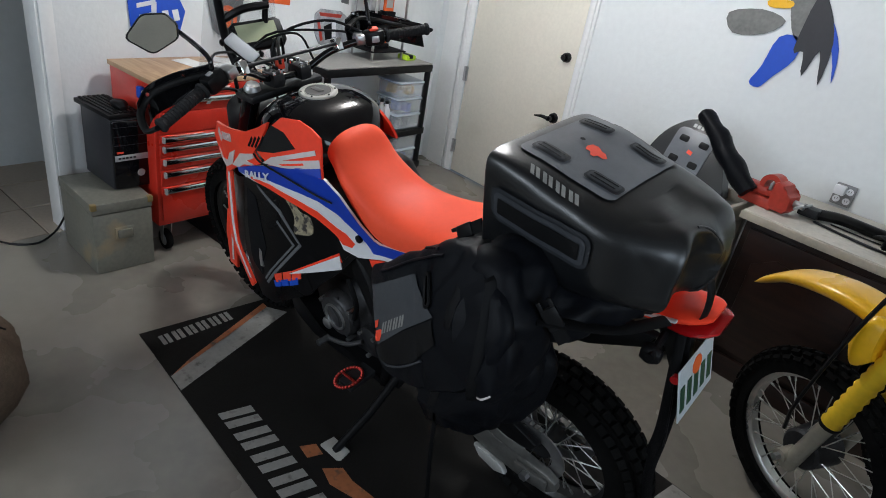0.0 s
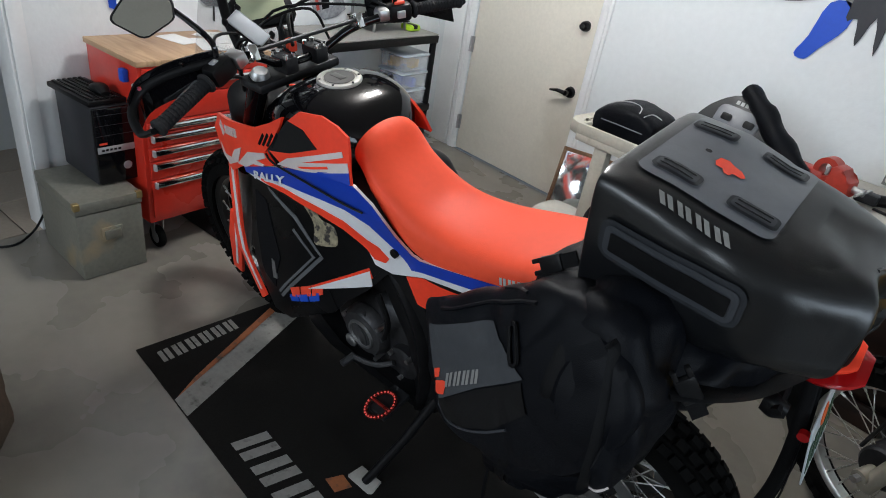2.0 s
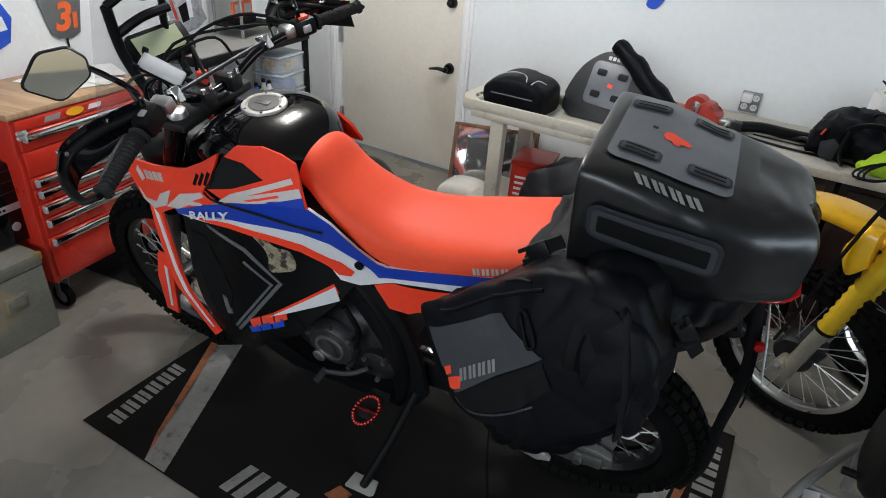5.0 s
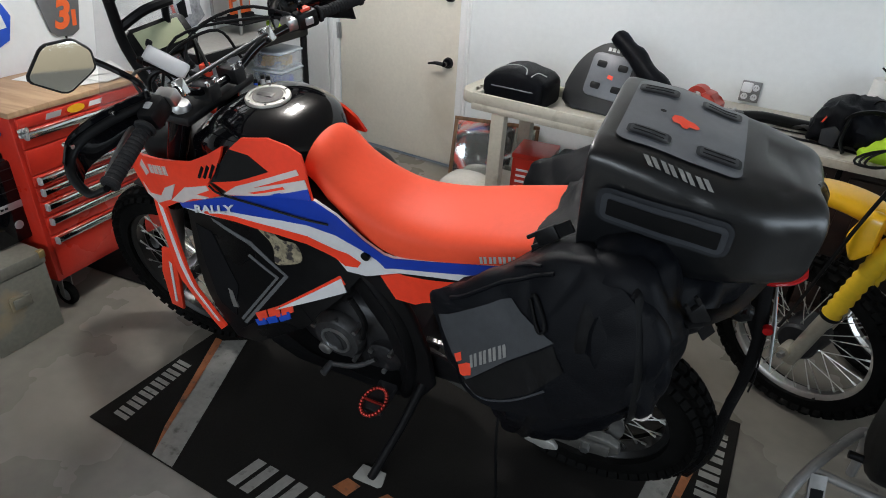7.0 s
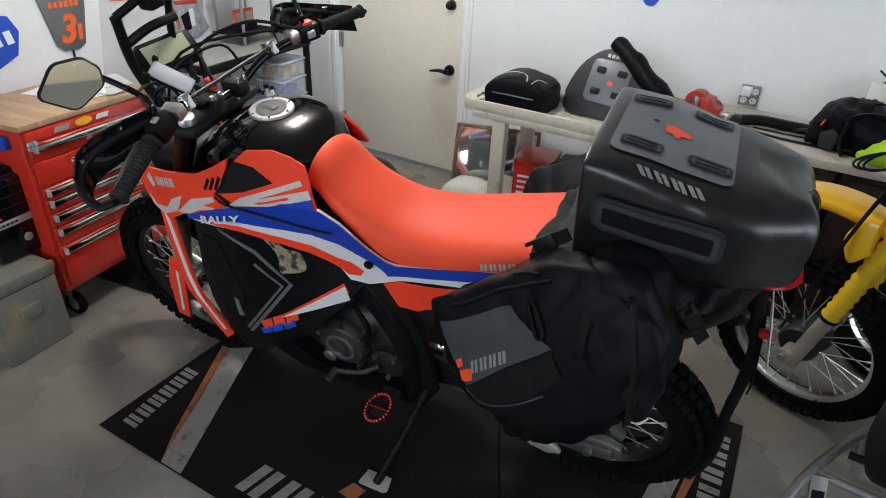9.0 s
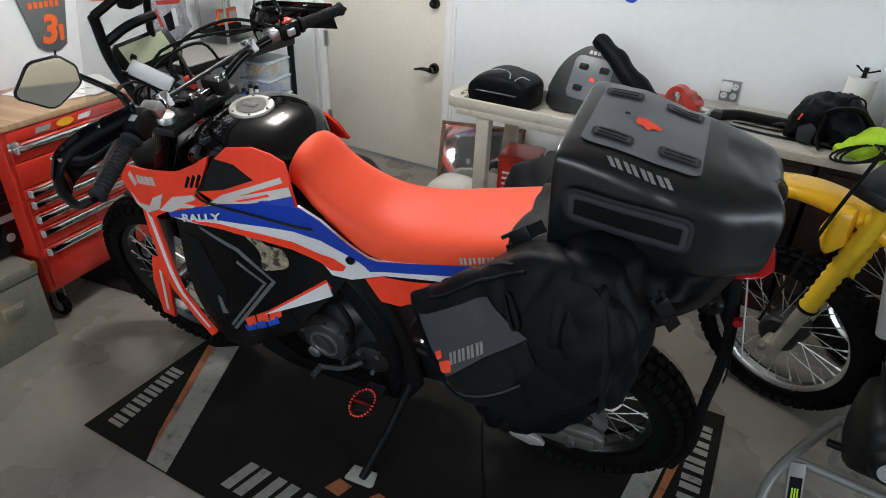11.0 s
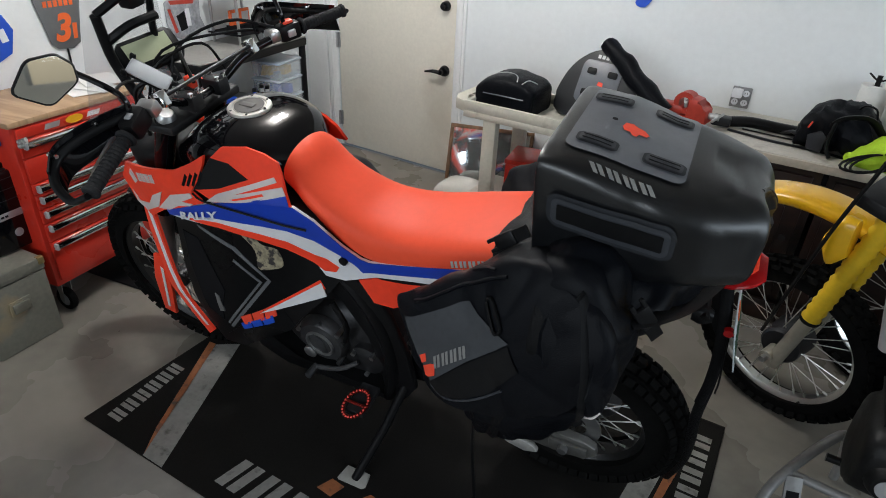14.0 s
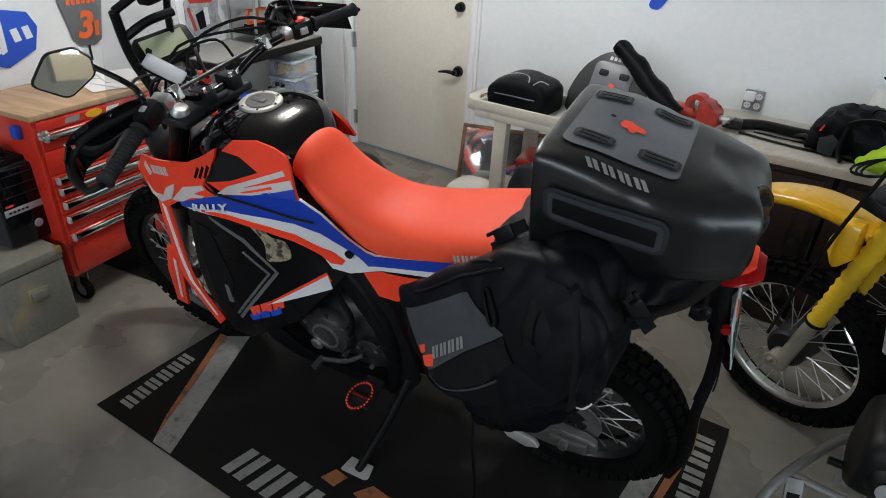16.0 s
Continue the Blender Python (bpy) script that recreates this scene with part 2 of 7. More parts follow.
def finish(name, bm, material, angle=40):
    me = bpy.data.meshes.new(name)
    bmesh.ops.recalc_face_normals(bm, faces=bm.faces[:])
    bm.to_mesh(me)
    bm.free()
    for m in material if isinstance(material, (list, tuple)) else [material]:
        me.materials.append(m)
    return smooth(new(name, me), angle)


def part(name, bm, material, parent, label="", m=None):
    """One mesh object under a thing or under a part, in the parent's own space."""
    ob = finish(name, bm, material)
    ob.parent = parent
    if m is not None:
        ob.matrix_basis = m
    return tagged(ob, label)


def thing(name, label, category, m=None, group="", kind=""):
    ob = new(name)
    ob.empty_display_size = 0.1
    if m is not None:
        ob.matrix_world = m
    return tagged(ob, label, category, group, kind)


def single(name, bm, material, label, category, m=None, group="", kind=""):
    ob = finish(name, bm, material)
    if m is not None:
        ob.matrix_world = m
    return tagged(ob, label, category, group, kind)


def box(bm, x0, x1, y0, y1, z0, z1, bevel=0.0, m=None, seg=2):
    r = bmesh.ops.create_cube(bm, size=1.0)
    vs = r["verts"]
    t = Matrix.Translation(((x0 + x1) / 2, (y0 + y1) / 2, (z0 + z1) / 2)) @ Matrix.Diagonal((abs(x1 - x0), abs(y1 - y0), abs(z1 - z0), 1))
    bmesh.ops.transform(bm, matrix=t, verts=vs)
    if bevel:
        es = list({e for v in vs for e in v.link_edges})
        r = bmesh.ops.bevel(bm, geom=es, offset=bevel, segments=seg, affect="EDGES", profile=0.5)
        vs = list({v for f in r["faces"] for v in f.verts} | {v for v in vs if v.is_valid})
    if m is not None:
        bmesh.ops.transform(bm, matrix=m, verts=[v for v in vs if v.is_valid])
    return bm


def boxed(*a, **k):
    return box(bmesh.new(), *a, **k)


def basis(d):
    d = Vector(d).normalized()
    a = Vector((0, 0, 1)) if abs(d.z) < 0.9 else Vector((1, 0, 0))
    u = d.cross(a).normalized()
    return d, u, d.cross(u).normalized()


def rings(bm, loops, close=True, cap=True):
    """Joins closed rings of points, all of one length, into a skin."""
    vs = [[bm.verts.new(p) for p in loop] for loop in loops]
    n = len(vs[0])
    for a, b in zip(vs, vs[1:]):
        for i in range(n if close else n - 1):
            j = (i + 1) % n
            bm.faces.new((a[i], a[j], b[j], b[i]))
    if cap and close:
        bm.faces.new(vs[0][::-1])
        bm.faces.new(vs[-1])
    return vs


def spline(points, per=6, closed=False):
    pts = [Vector(p) for p in points]
    if len(pts) < 3 and not closed:
        return pts
    out, n = [], len(pts)
    for i in range(n if closed else n - 1):
        p0 = pts[(i - 1) % n] if closed or i > 0 else 2 * pts[0] - pts[1]
        p1, p2 = pts[i], pts[(i + 1) % n]
        p3 = pts[(i + 2) % n] if closed or i + 2 < n else 2 * pts[-1] - pts[-2]
        for k in range(per):
            t = k / per
            out.append(0.5 * ((2 * p1) + (p2 - p0) * t + (2 * p0 - 5 * p1 + 4 * p2 - p3) * t * t + (3 * p1 - p0 - 3 * p2 + p3) * t ** 3))
    if not closed:
        out.append(pts[-1])
    return out


def tube(bm, points, r, seg=8, per=5, curve=True, radii=None, flat=1.0):
    """A round bar along a line; radii: one a point given, flat: squashes the section."""
    line = spline(points, per) if curve else [Vector(p) for p in points]
    n = len(line)
    d, u, w = basis(line[1] - line[0])
    loops = []
    for i, p in enumerate(line):
        t = (line[min(i + 1, n - 1)] - line[max(i - 1, 0)]).normalized()
        u = (u - t * u.dot(t)).normalized()
        w = t.cross(u)
        rad = r
        if radii:
            f = i / (n - 1) * (len(radii) - 1)
            k = min(int(f), len(radii) - 2)
            rad = radii[k] + (radii[k + 1] - radii[k]) * (f - k)
        loops.append([p + rad * (math.cos(a) * u + flat * math.sin(a) * w) for a in (2 * math.pi * k / seg for k in range(seg))])
    rings(bm, loops)
    return bm


def tubed(*a, **k):
    return tube(bmesh.new(), *a, **k)


def cyl(bm, p0, p1, r0, r1=None, seg=20, bevel=0.0):
    p0, p1 = Vector(p0), Vector(p1)
    r1 = r0 if r1 is None else r1
    d, u, w = basis(p1 - p0)
    length = (p1 - p0).length
    prof = [(0, r0 - bevel), (bevel, r0), (length - bevel, r1), (length, r1 - bevel)] if bevel else [(0, r0), (length, r1)]
    rings(bm, [[p0 + d * h + r * (math.cos(a) * u + math.sin(a) * w) for a in (2 * math.pi * k / seg for k in range(seg))] for h, r in prof])
    return bm


def cyled(*a, **k):
    return cyl(bmesh.new(), *a, **k)


def lathe(bm, centre, axis, profile, seg=48, closed=True):
    """Turns (along, radius) pairs round an axis; closed joins the profile's ends."""
    c = Vector(centre)
    d, u, w = basis(axis)
    loops = [[c + d * h + r * (math.cos(a) * u + math.sin(a) * w) for h, r in profile] for a in (2 * math.pi * k / seg for k in range(seg))]
    vs = [[bm.verts.new(p) for p in loop] for loop in loops]
    n = len(profile)
    for i in range(seg):
        a, b = vs[i], vs[(i + 1) % seg]
        for k in range(n if closed else n - 1):
            j = (k + 1) % n
            bm.faces.new((a[k], a[j], b[j], b[k]))
    return bm


def lathed(*a, **k):
    return lathe(bmesh.new(), *a, **k)


def sweep(bm, stations, seg=28, per=4, power=2.6):
    """A rounded body along x: stations of (x, y, z_low, z_high, half_width, [power])."""
    st = [tuple(s) + ((power,) if len(s) == 5 else ()) for s in stations]
    a = spline([s[:3] for s in st], per)
    b = spline([s[3:6] for s in st], per)
    loops = []
    for p, q in zip(a, b):
        x, y, z0, z1, hw, pw = p.x, p.y, p.z, q.x, max(q.y, 0.002), max(q.z, 1.6)
        ring = []
        for k in range(seg):
            t = 2 * math.pi * k / seg
            c, s = math.cos(t), math.sin(t)
            ring.append((x, y + hw * math.copysign(abs(c) ** (2 / pw), c), (z0 + z1) / 2 + (z1 - z0) / 2 * math.copysign(abs(s) ** (2 / pw), s)))
        loops.append(ring)
    rings(bm, loops)
    return bm


def slab(bm, outline, t0, t1, bevel=0.0, axis="y", seg=2, m=None):
    """An outline of (a, b) made solid from t0 to t1 along an axis: y takes (x, z), z takes (x, y), x takes (y, z)."""
    put = {"y": lambda a, b, t: (a, t, b), "z": lambda a, b, t: (a, b, t), "x": lambda a, b, t: (t, a, b)}[axis]
    lo = [bm.verts.new(put(a, b, t0)) for a, b in outline]
    hi = [bm.verts.new(put(a, b, t1)) for a, b in outline]
    n = len(outline)
    fs = [bm.faces.new(lo[::-1]), bm.faces.new(hi)]
    for i in range(n):
        j = (i + 1) % n
        fs.append(bm.faces.new((lo[i], lo[j], hi[j], hi[i])))
    vs = lo + hi
    if bevel:
        es = list(fs[0].edges) + list(fs[1].edges)
        r = bmesh.ops.bevel(bm, geom=es, offset=bevel, segments=seg, affect="EDGES", profile=0.5)
        vs = list({v for f in r["faces"] for v in f.verts} | {v for v in vs if v.is_valid})
    if m is not None:
        bmesh.ops.transform(bm, matrix=m, verts=[v for v in vs if v.is_valid])
    return bm


def slabbed(*a, **k):
    return slab(bmesh.new(), *a, **k)


def crumple(bm, amount, scale, seed=0.0):
    bm.normal_update()
    for v in bm.verts:
        v.co += v.normal * amount * (noise.fractal(v.co * scale + Vector((seed, seed * 2, 0)), 1.0, 2.0, 3))
    return bm


def tree_of(ob):

    bm = bmesh.new()
    bm.from_mesh(ob.data)
    t = bvhtree.BVHTree.FromBMesh(bm)
    bm.free()
    return t


def skin(tree, outline, axis, start, sign, lift=0.002, cell=0.02, thick=0.0):
    """A thin sheet of an outline laid onto a body along an axis: y takes (x, z), z takes (x, y)."""
    bm = bmesh.new()
    put = (lambda a, b: Vector((a, start, b))) if axis == "y" else (lambda a, b: Vector((a, b, start)))
    way = Vector((0, sign, 0)) if axis == "y" else Vector((0, 0, sign))
    bm.faces.new([bm.verts.new(put(a, b)) for a, b in outline])
    lo = [min(p[i] for p in outline) for i in (0, 1)]
    hi = [max(p[i] for p in outline) for i in (0, 1)]
    for i in (0, 1):
        n = Vector((1, 0, 0)) if i == 0 else (Vector((0, 0, 1)) if axis == "y" else Vector((0, 1, 0)))
        k = lo[i] + cell
        while k < hi[i]:
            bmesh.ops.bisect_plane(bm, geom=bm.verts[:] + bm.edges[:] + bm.faces[:], plane_co=n * k, plane_no=n)
            k += cell
    bmesh.ops.triangulate(bm, faces=bm.faces[:])
    last = None
    for v in bm.verts:
        hit, normal, _, _ = tree.ray_cast(v.co, way)
        if hit is None:
            near, normal, _, _ = tree.find_nearest(v.co + way * abs(start) * 0.8)
            hit = near
            if axis == "y":
                hit = Vector((v.co.x, near.y, v.co.z))
            else:
                hit = Vector((v.co.x, v.co.y, near.z))
        v.co = hit - way * lift
    return bm


def bars(x0, x1, z0, z1, n, lean=0.0, gap=0.25, angle=0.0):
    """Outlines of n leaning blocks in a row, which stand for writing, from (x0, z0) to (x1, z1) as a box, turned by angle."""
    w = (x1 - x0) / n
    out = []
    c, s = math.cos(radians(angle)), math.sin(radians(angle))
    for i in range(n):
        a, b = x0 + i * w, x0 + (i + 1) * w - gap * w
        q = [(a, z0), (b, z0), (b + lean, z1), (a + lean, z1)]
        out.append([(x0 + (p - x0) * c - (r - z0) * s, z0 + (p - x0) * s + (r - z0) * c) for p, r in q])
    return out


def marks(x0, x1, z0, z1, n, lean=0.0, angle=0.0):
    """Outlines of plain narrow bars, two to a place, which stand for heavy lettering."""
    w, out = (x1 - x0) / n, []
    c, s = math.cos(radians(angle)), math.sin(radians(angle))
    for i in range(n):
        for a, b in ((0.02, 0.32), (0.46, 0.76)):
            p0, p1 = x0 + (i + a) * w, x0 + (i + b) * w
            q = [(p0, z0), (p1, z0), (p1 + lean, z1), (p0 + lean, z1)]
            out.append([(x0 + (g - x0) * c - (h - z0) * s, z0 + (g - x0) * s + (h - z0) * c) for g, h in q])
    return out


def folds(bm, amount, scale, seed):
    """Soft creases: ridges of cloth with fine wrinkles between them."""
    bm.normal_update()
    for v in bm.verts:
        q = Vector((v.co.x * scale, v.co.y * scale, v.co.z * scale * 0.55)) + Vector((seed, seed, 0))
        q += 0.6 * noise.noise_vector(q * 0.7)
        ridge = 1 - 2.2 * abs(noise.noise(q))
        v.co += v.normal * (amount * (ridge - 0.45) + amount * 0.22 * noise.noise(q * 4.0))
    return bm


# ---- the room ----
WEST = Matrix(((0.987, -0.158, 0, -2.43), (0.158, 0.987, 0, -2.6), (0, 0, 1, 0), (0, 0, 0, 1)))  # x into the room, y along the west wall
HIGH = 2.45

single("floor", slabbed([(-1.815, -6.5), (3.2, -6.5), (3.2, 0.0), (-2.845, 0.0)], -0.1, 0.0, 0, "z"), M_FLOOR, "polished grey concrete garage floor", "floor", kind="structure")
bm = bmesh.new()
box(bm, -40, 40, -40, 40, -0.3, -0.12)
single("ground", bm, mat("driveway", (0.38, 0.37, 0.35), 0.85, vary=0.1, bump=0.1), "pale concrete driveway outside the garage", "ground", kind="structure")

# north wall, with the door's opening
bm = bmesh.new()
box(bm, -3.2, -2.50, 0.0, 0.14, 0, HIGH)
box(bm, -1.585, 3.2, 0.0, 0.14, 0, HIGH)
box(bm, -2.50, -1.585, 0.0, 0.14, 2.02, HIGH)
single("wall_north", bm, M_WALL, "white painted garage wall with an interior door", "wall", kind="structure")
door = thing("door_1", "closed cream painted interior door with a dark lever", "door", kind="structure")
part("leaf", boxed(-2.497, -1.588, 0.008, 0.05, 0.01, 2.015, 0.004), M_DOOR, door)
part("deadbolt", cyl(cyled((-1.655, 0.008, 1.04), (-1.655, -0.03, 1.04), 0.030, 0.026, bevel=0.005), (-1.655, -0.03, 1.04), (-1.655, -0.045, 1.04), 0.016), M_GLOSS, door, "dark bronze deadbolt")
bm = cyled((-1.65, 0.008, 0.665), (-1.65, -0.02, 0.665), 0.034, 0.030, bevel=0.004)
cyl(bm, (-1.65, -0.02, 0.665), (-1.65, -0.055, 0.665), 0.016)
tube(bm, [(-1.65, -0.055, 0.665), (-1.70, -0.058, 0.667), (-1.76, -0.052, 0.655)], 0.011, radii=[0.013, 0.011, 0.006])
part("lever", bm, M_GLOSS, door, "dark bronze lever handle")
for z in (0.20, 0.735, 1.75):
    hinge = cyled((-2.503, -0.008, z - 0.05), (-2.503, -0.008, z + 0.05), 0.008, seg=10)
    box(hinge, -2.525, -2.483, -0.002, 0.006, z - 0.05, z + 0.05)
    part("hinge", hinge, M_STEEL, door, "steel butt hinge")
CASING = [(0, 0), (0.012, -0.010), (0.03, -0.012), (0.034, -0.018), (0.052, -0.018), (0.056, -0.012), (0.07, -0.010), (0.074, 0)]


def casing(x, sign, z0, z1):
    bm = bmesh.new()
    lo = [bm.verts.new((x + sign * a, b - 0.001, z0)) for a, b in CASING]
    hi = [bm.verts.new((x + sign * a, b - 0.001, z1)) for a, b in CASING]
    n = len(lo)
    for i in range(n):
        bm.faces.new((lo[i], lo[(i + 1) % n], hi[(i + 1) % n], hi[i]))
    bm.faces.new(lo)
    bm.faces.new(hi)
    return bm


trim = thing("trim", "white moulded door casing", "door frame", kind="structure")
part("jamb", casing(-1.583, 1, 0, 2.09), M_TRIM, trim)
part("jamb", casing(-2.506, -1, 0, 2.09), M_TRIM, trim)
part("outer_jamb", boxed(-2.76, -2.585, -0.022, -0.001, 0, 2.09, 0.004), M_TRIM, trim)
part("head", boxed(-2.58, -1.51, -0.014, -0.001, 2.022, 2.09, 0.003), M_TRIM, trim)

# west wall, which ends at the way into the hall
single("wall_west", boxed(-0.12, 0.0, 0.0, 2.80, 0, HIGH), M_WALL, "white painted wall behind the tool chest", "wall", WEST, kind="structure")
bm = boxed(-0.123, 0.003, -0.012, -0.001, 0, 2.1, 0.002)
box(bm, 0.001, 0.012, -0.001, 0.055, 0, 2.1, 0.003)
single("trim_hall", bm, M_TRIM, "white trim round the opening into the hall", "trim", WEST, kind="structure")
single("wall_west_far", boxed(-0.12, 0.0, -3.9, -1.0, 0, HIGH), M_WALL, "white painted wall past the hall opening", "wall", WEST, kind="structure")
single("wall_hall", boxed(-1.10, -0.95, -0.6, 1.4, -0.02, HIGH), M_WALL, "hall wall of off-white paint", "wall", WEST, kind="structure")
single("wall_hall_end", boxed(-3.2, -1.10, 0.02, 0.14, -0.02, HIGH), M_WALL, "hall side wall of off-white paint", "wall", WEST, kind="structure")
# end wall coloured near-black in place of the hall's unlit depth
single("wall_hall_back", boxed(-3.3, -3.2, -2.4, 0.14, -0.02, HIGH), M_DARK, "far end of the hall, coloured near-black as shade", "wall", WEST, kind="structure")
single("wall_hall_side", boxed(-3.3, -0.12, -2.5, -2.4, -0.02, HIGH), M_WALL, "hall side wall of off-white paint", "wall", WEST, kind="structure")
bm = boxed(-0.95, -0.935, -0.62, -0.55, 0, 2.05, 0.003)
single("trim_hall_door", bm, M_TRIM, "white door trim in the hall", "trim", WEST, kind="structure")
hall = thing("floor_hall", "beige square tiles with dark joints in the hall", "floor", WEST, kind="structure")
part("grout", boxed(-3.2, -0.0, -2.4, 0.8, -0.05, -0.006), mat("grout", (0.15, 0.12, 0.10), 0.8), hall)
tile = boxed(-0.162, 0.162, -0.162, 0.162, -0.01, 0.0, 0.003, seg=1)
first = part("tile", tile, M_TILE, hall)
for i in range(9):
    for k in range(8):
        o = first if i == k == 0 else first.copy()
        if o is not first:
            scene.collection.objects.link(o)
        o.location = (-0.17 - 0.33 * i, 0.42 - 0.33 * k, 0)

# unseen darkened walls and ceiling that close the room; added high openings admit daylight
bm = bmesh.new()
box(bm, 3.2, 3.34, -1.3, 0.14, 0, HIGH)
box(bm, 3.2, 3.34, -6.5, -3.9, 0, HIGH)
box(bm, 3.2, 3.34, -3.9, -1.3, 2.2, HIGH)
box(bm, 3.2, 3.34, -3.9, -1.3, 0, 1.1)
single("wall_east", bm, M_DIM, "unseen garage wall darkened to cut bounce, with an added wide opening", "wall", kind="structure")
bm = bmesh.new()
box(bm, -2.9, -2.3, -6.5, -6.36, 0, HIGH)
box(bm, 1.1, 3.34, -6.5, -6.36, 0, HIGH)
box(bm, -2.3, 1.1, -6.5, -6.36, 0, 1.45)
box(bm, -2.3, 1.1, -6.5, -6.36, 2.35, HIGH)
single("wall_south", bm, M_DIM, "unseen garage wall darkened to cut bounce, with an added high opening", "wall", kind="structure")
single("ceiling", boxed(-5.8, 3.34, -6.5, 0.14, HIGH, HIGH + 0.1), M_CEIL, "unseen garage ceiling darkened to cut reflections", "ceiling", kind="structure")


# ---- things along the walls ----
# rubber mat under the motorcycle
MAT = Matrix.Translation((-1.43, -2.575, 0)) @ Matrix.Rotation(radians(2), 4, "Z")
MATL, MATW = 1.885, 1.17
rug = thing("garage_mat", "black rubber motorcycle mat with worn grey and orange print", "mat", MAT)
part("sheet", boxed(0, MATL, 0, MATW, 0.001, 0.006, 0.0015, seg=1), M_MAT, rug)


def on_mat(name, outline, material, label="", z=0.0072):
    part(name, slabbed(outline, 0.0055, z, 0, "z"), material, rug, label)


on_mat("grey_stripe", [(0.303, 0.003), (0.392, 0.003), (0.14, 0.565), (0.065, 0.51)], M_MATGREY, "worn grey stripe")
on_mat("orange_stripe", [(0.298, 0.012), (0.24, 0.10), (0.03, 0.51), (0.062, 0.512), (0.18, 0.275)], M_MATORANGE, "worn orange stripe")
on_mat("grey_stripe", [(1.64, 0.58), (1.71, 0.60), (1.78, 1.165), (1.70, 1.165)], M_MATGREY, "worn grey stripe")
on_mat("orange_stripe", [(1.715, 0.60), (1.735, 0.70), (1.785, 1.165), (1.80, 1.0), (1.745, 0.62)], M_MATORANGE, "worn orange stripe")
for o in marks(0.05, 0.36, 0.0, 0.062, 6):
    on_mat("print_bar", [(0.115 - b - 0.12 * (a - 0.05), a) for a, b in o], M_MATGREY, "worn grey print bar")
for o in marks(0.60, 1.10, 0.0, 0.062, 6):
    on_mat("print_bar", [(1.793 + b, a) for a, b in o], M_MATGREY, "worn grey print bar")
for o in marks(0.565, 1.25, 0.055, 0.165, 6, 0.02):
    on_mat("print_bar", o, M_MATGREY, "worn grey print bar")
for o in ([(0.845, 0.205), (0.90, 0.20), (0.915, 0.25), (0.865, 0.255)], [(0.965, 0.215), (1.03, 0.20), (1.16, 0.245), (1.17, 0.285), (1.06, 0.265), (1.0, 0.27)]):
    on_mat("orange_block", o, M_MATORANGE, "worn orange print block")

# file box, computer and tool chest: x out from the wall, y along it
fb = thing("file_box", "worn grey metal file box standing on the floor", "file box", WEST @ Matrix.Translation((0.055, -0.04, 0)) @ Matrix.Rotation(radians(-3), 4, "Z"))
part("body", boxed(0.06, 0.43, 0, 0.25, 0.001, 0.285, 0.006), M_FILEBOX, fb)
part("lid", boxed(0.057, 0.434, -0.003, 0.253, 0.287, 0.337, 0.007), M_FILEBOX, fb)
hd = part("handle_frame", boxed(0.430, 0.437, 0.085, 0.165, 0.155, 0.215, 0.003), M_FILEBOX, fb, "recessed metal pull")
part("pull", boxed(0.436, 0.446, 0.093, 0.157, 0.163, 0.205, 0.006), mat("dull_pull", (0.22, 0.21, 0.17), 0.45, 0.5), hd)
for y in (0.0, 0.236):
    part("corner_plate", boxed(0.415, 0.4365, y - 0.005, y + 0.019, 0.310, 0.3395, 0.003), mat("brass_corner", (0.33, 0.24, 0.10), 0.5, 0.6), fb, "tarnished brass corner")

pc = thing("computer_tower", "black desktop computer tower standing on the file box", "computer", WEST @ Matrix.Translation((0.04, 0.085, 0.339)))
part("case", boxed(0.06, 0.335, 0, 0.17, 0, 0.315, 0.006), M_PCGREY, pc)
front = part("front_panel", boxed(0.334, 0.352, 0.003, 0.167, 0.004, 0.313, 0.008), M_GLOSS, pc, "glossy black front panel")
part("band", boxed(0.3515, 0.3535, 0.006, 0.164, 0.135, 0.162, 0.001), M_SILVER, front, "silver band with small ports")
for i in range(5):
    part("port", boxed(0.3533, 0.3545, 0.02 + 0.016 * i, 0.031 + 0.016 * i, 0.144, 0.152), M_DARK, front)
part("badge", boxed(0.3515, 0.353, 0.015, 0.045, 0.17, 0.178), M_FOX, front, "red badge")
part("power_button", cyled((0.351, 0.115, 0.072), (0.356, 0.115, 0.072), 0.017, seg=20, bevel=0.002), M_SILVER, front, "round silver power button")
for z in (0.205, 0.245, 0.285):
    part("drive_line", boxed(0.3515, 0.3525, 0.008, 0.162, z, z + 0.002), M_PCGREY, front)
kb = thing("keyboard", "black computer keyboard lying on the computer tower", "keyboard", WEST @ Matrix.Translation((0.075, 0.07, 0.656)) @ Matrix.Rotation(radians(3), 4, "Z") @ Matrix.Diagonal((0.88, 1, 1, 1)))
part("base", boxed(0, 0.34, 0, 0.15, 0, 0.02, 0.004), M_BLACK, kb)
key = boxed(-0.0075, 0.0075, -0.0075, 0.0075, 0, 0.007, 0.002, seg=1)
k0 = part("key", key, M_BLACK, kb)
for i in range(18):
    for k in range(6):
        o = k0 if i == k == 0 else k0.copy()
        if o is not k0:
            scene.collection.objects.link(o)
        o.location = (0.018 + 0.0178 * i, 0.022 + 0.0205 * k, 0.0195)
single("computer_mouse", sweep(bmesh.new(), [(0, 0, 0, 0.012, 0.015), (0.03, 0, 0, 0.032, 0.027), (0.07, 0, 0, 0.034, 0.029), (0.10, 0, 0, 0.014, 0.018)], 16), M_BLACK, "black computer mouse lying on the keyboard", "mouse", WEST @ Matrix.Translation((0.24, 0.17, 0.683)))

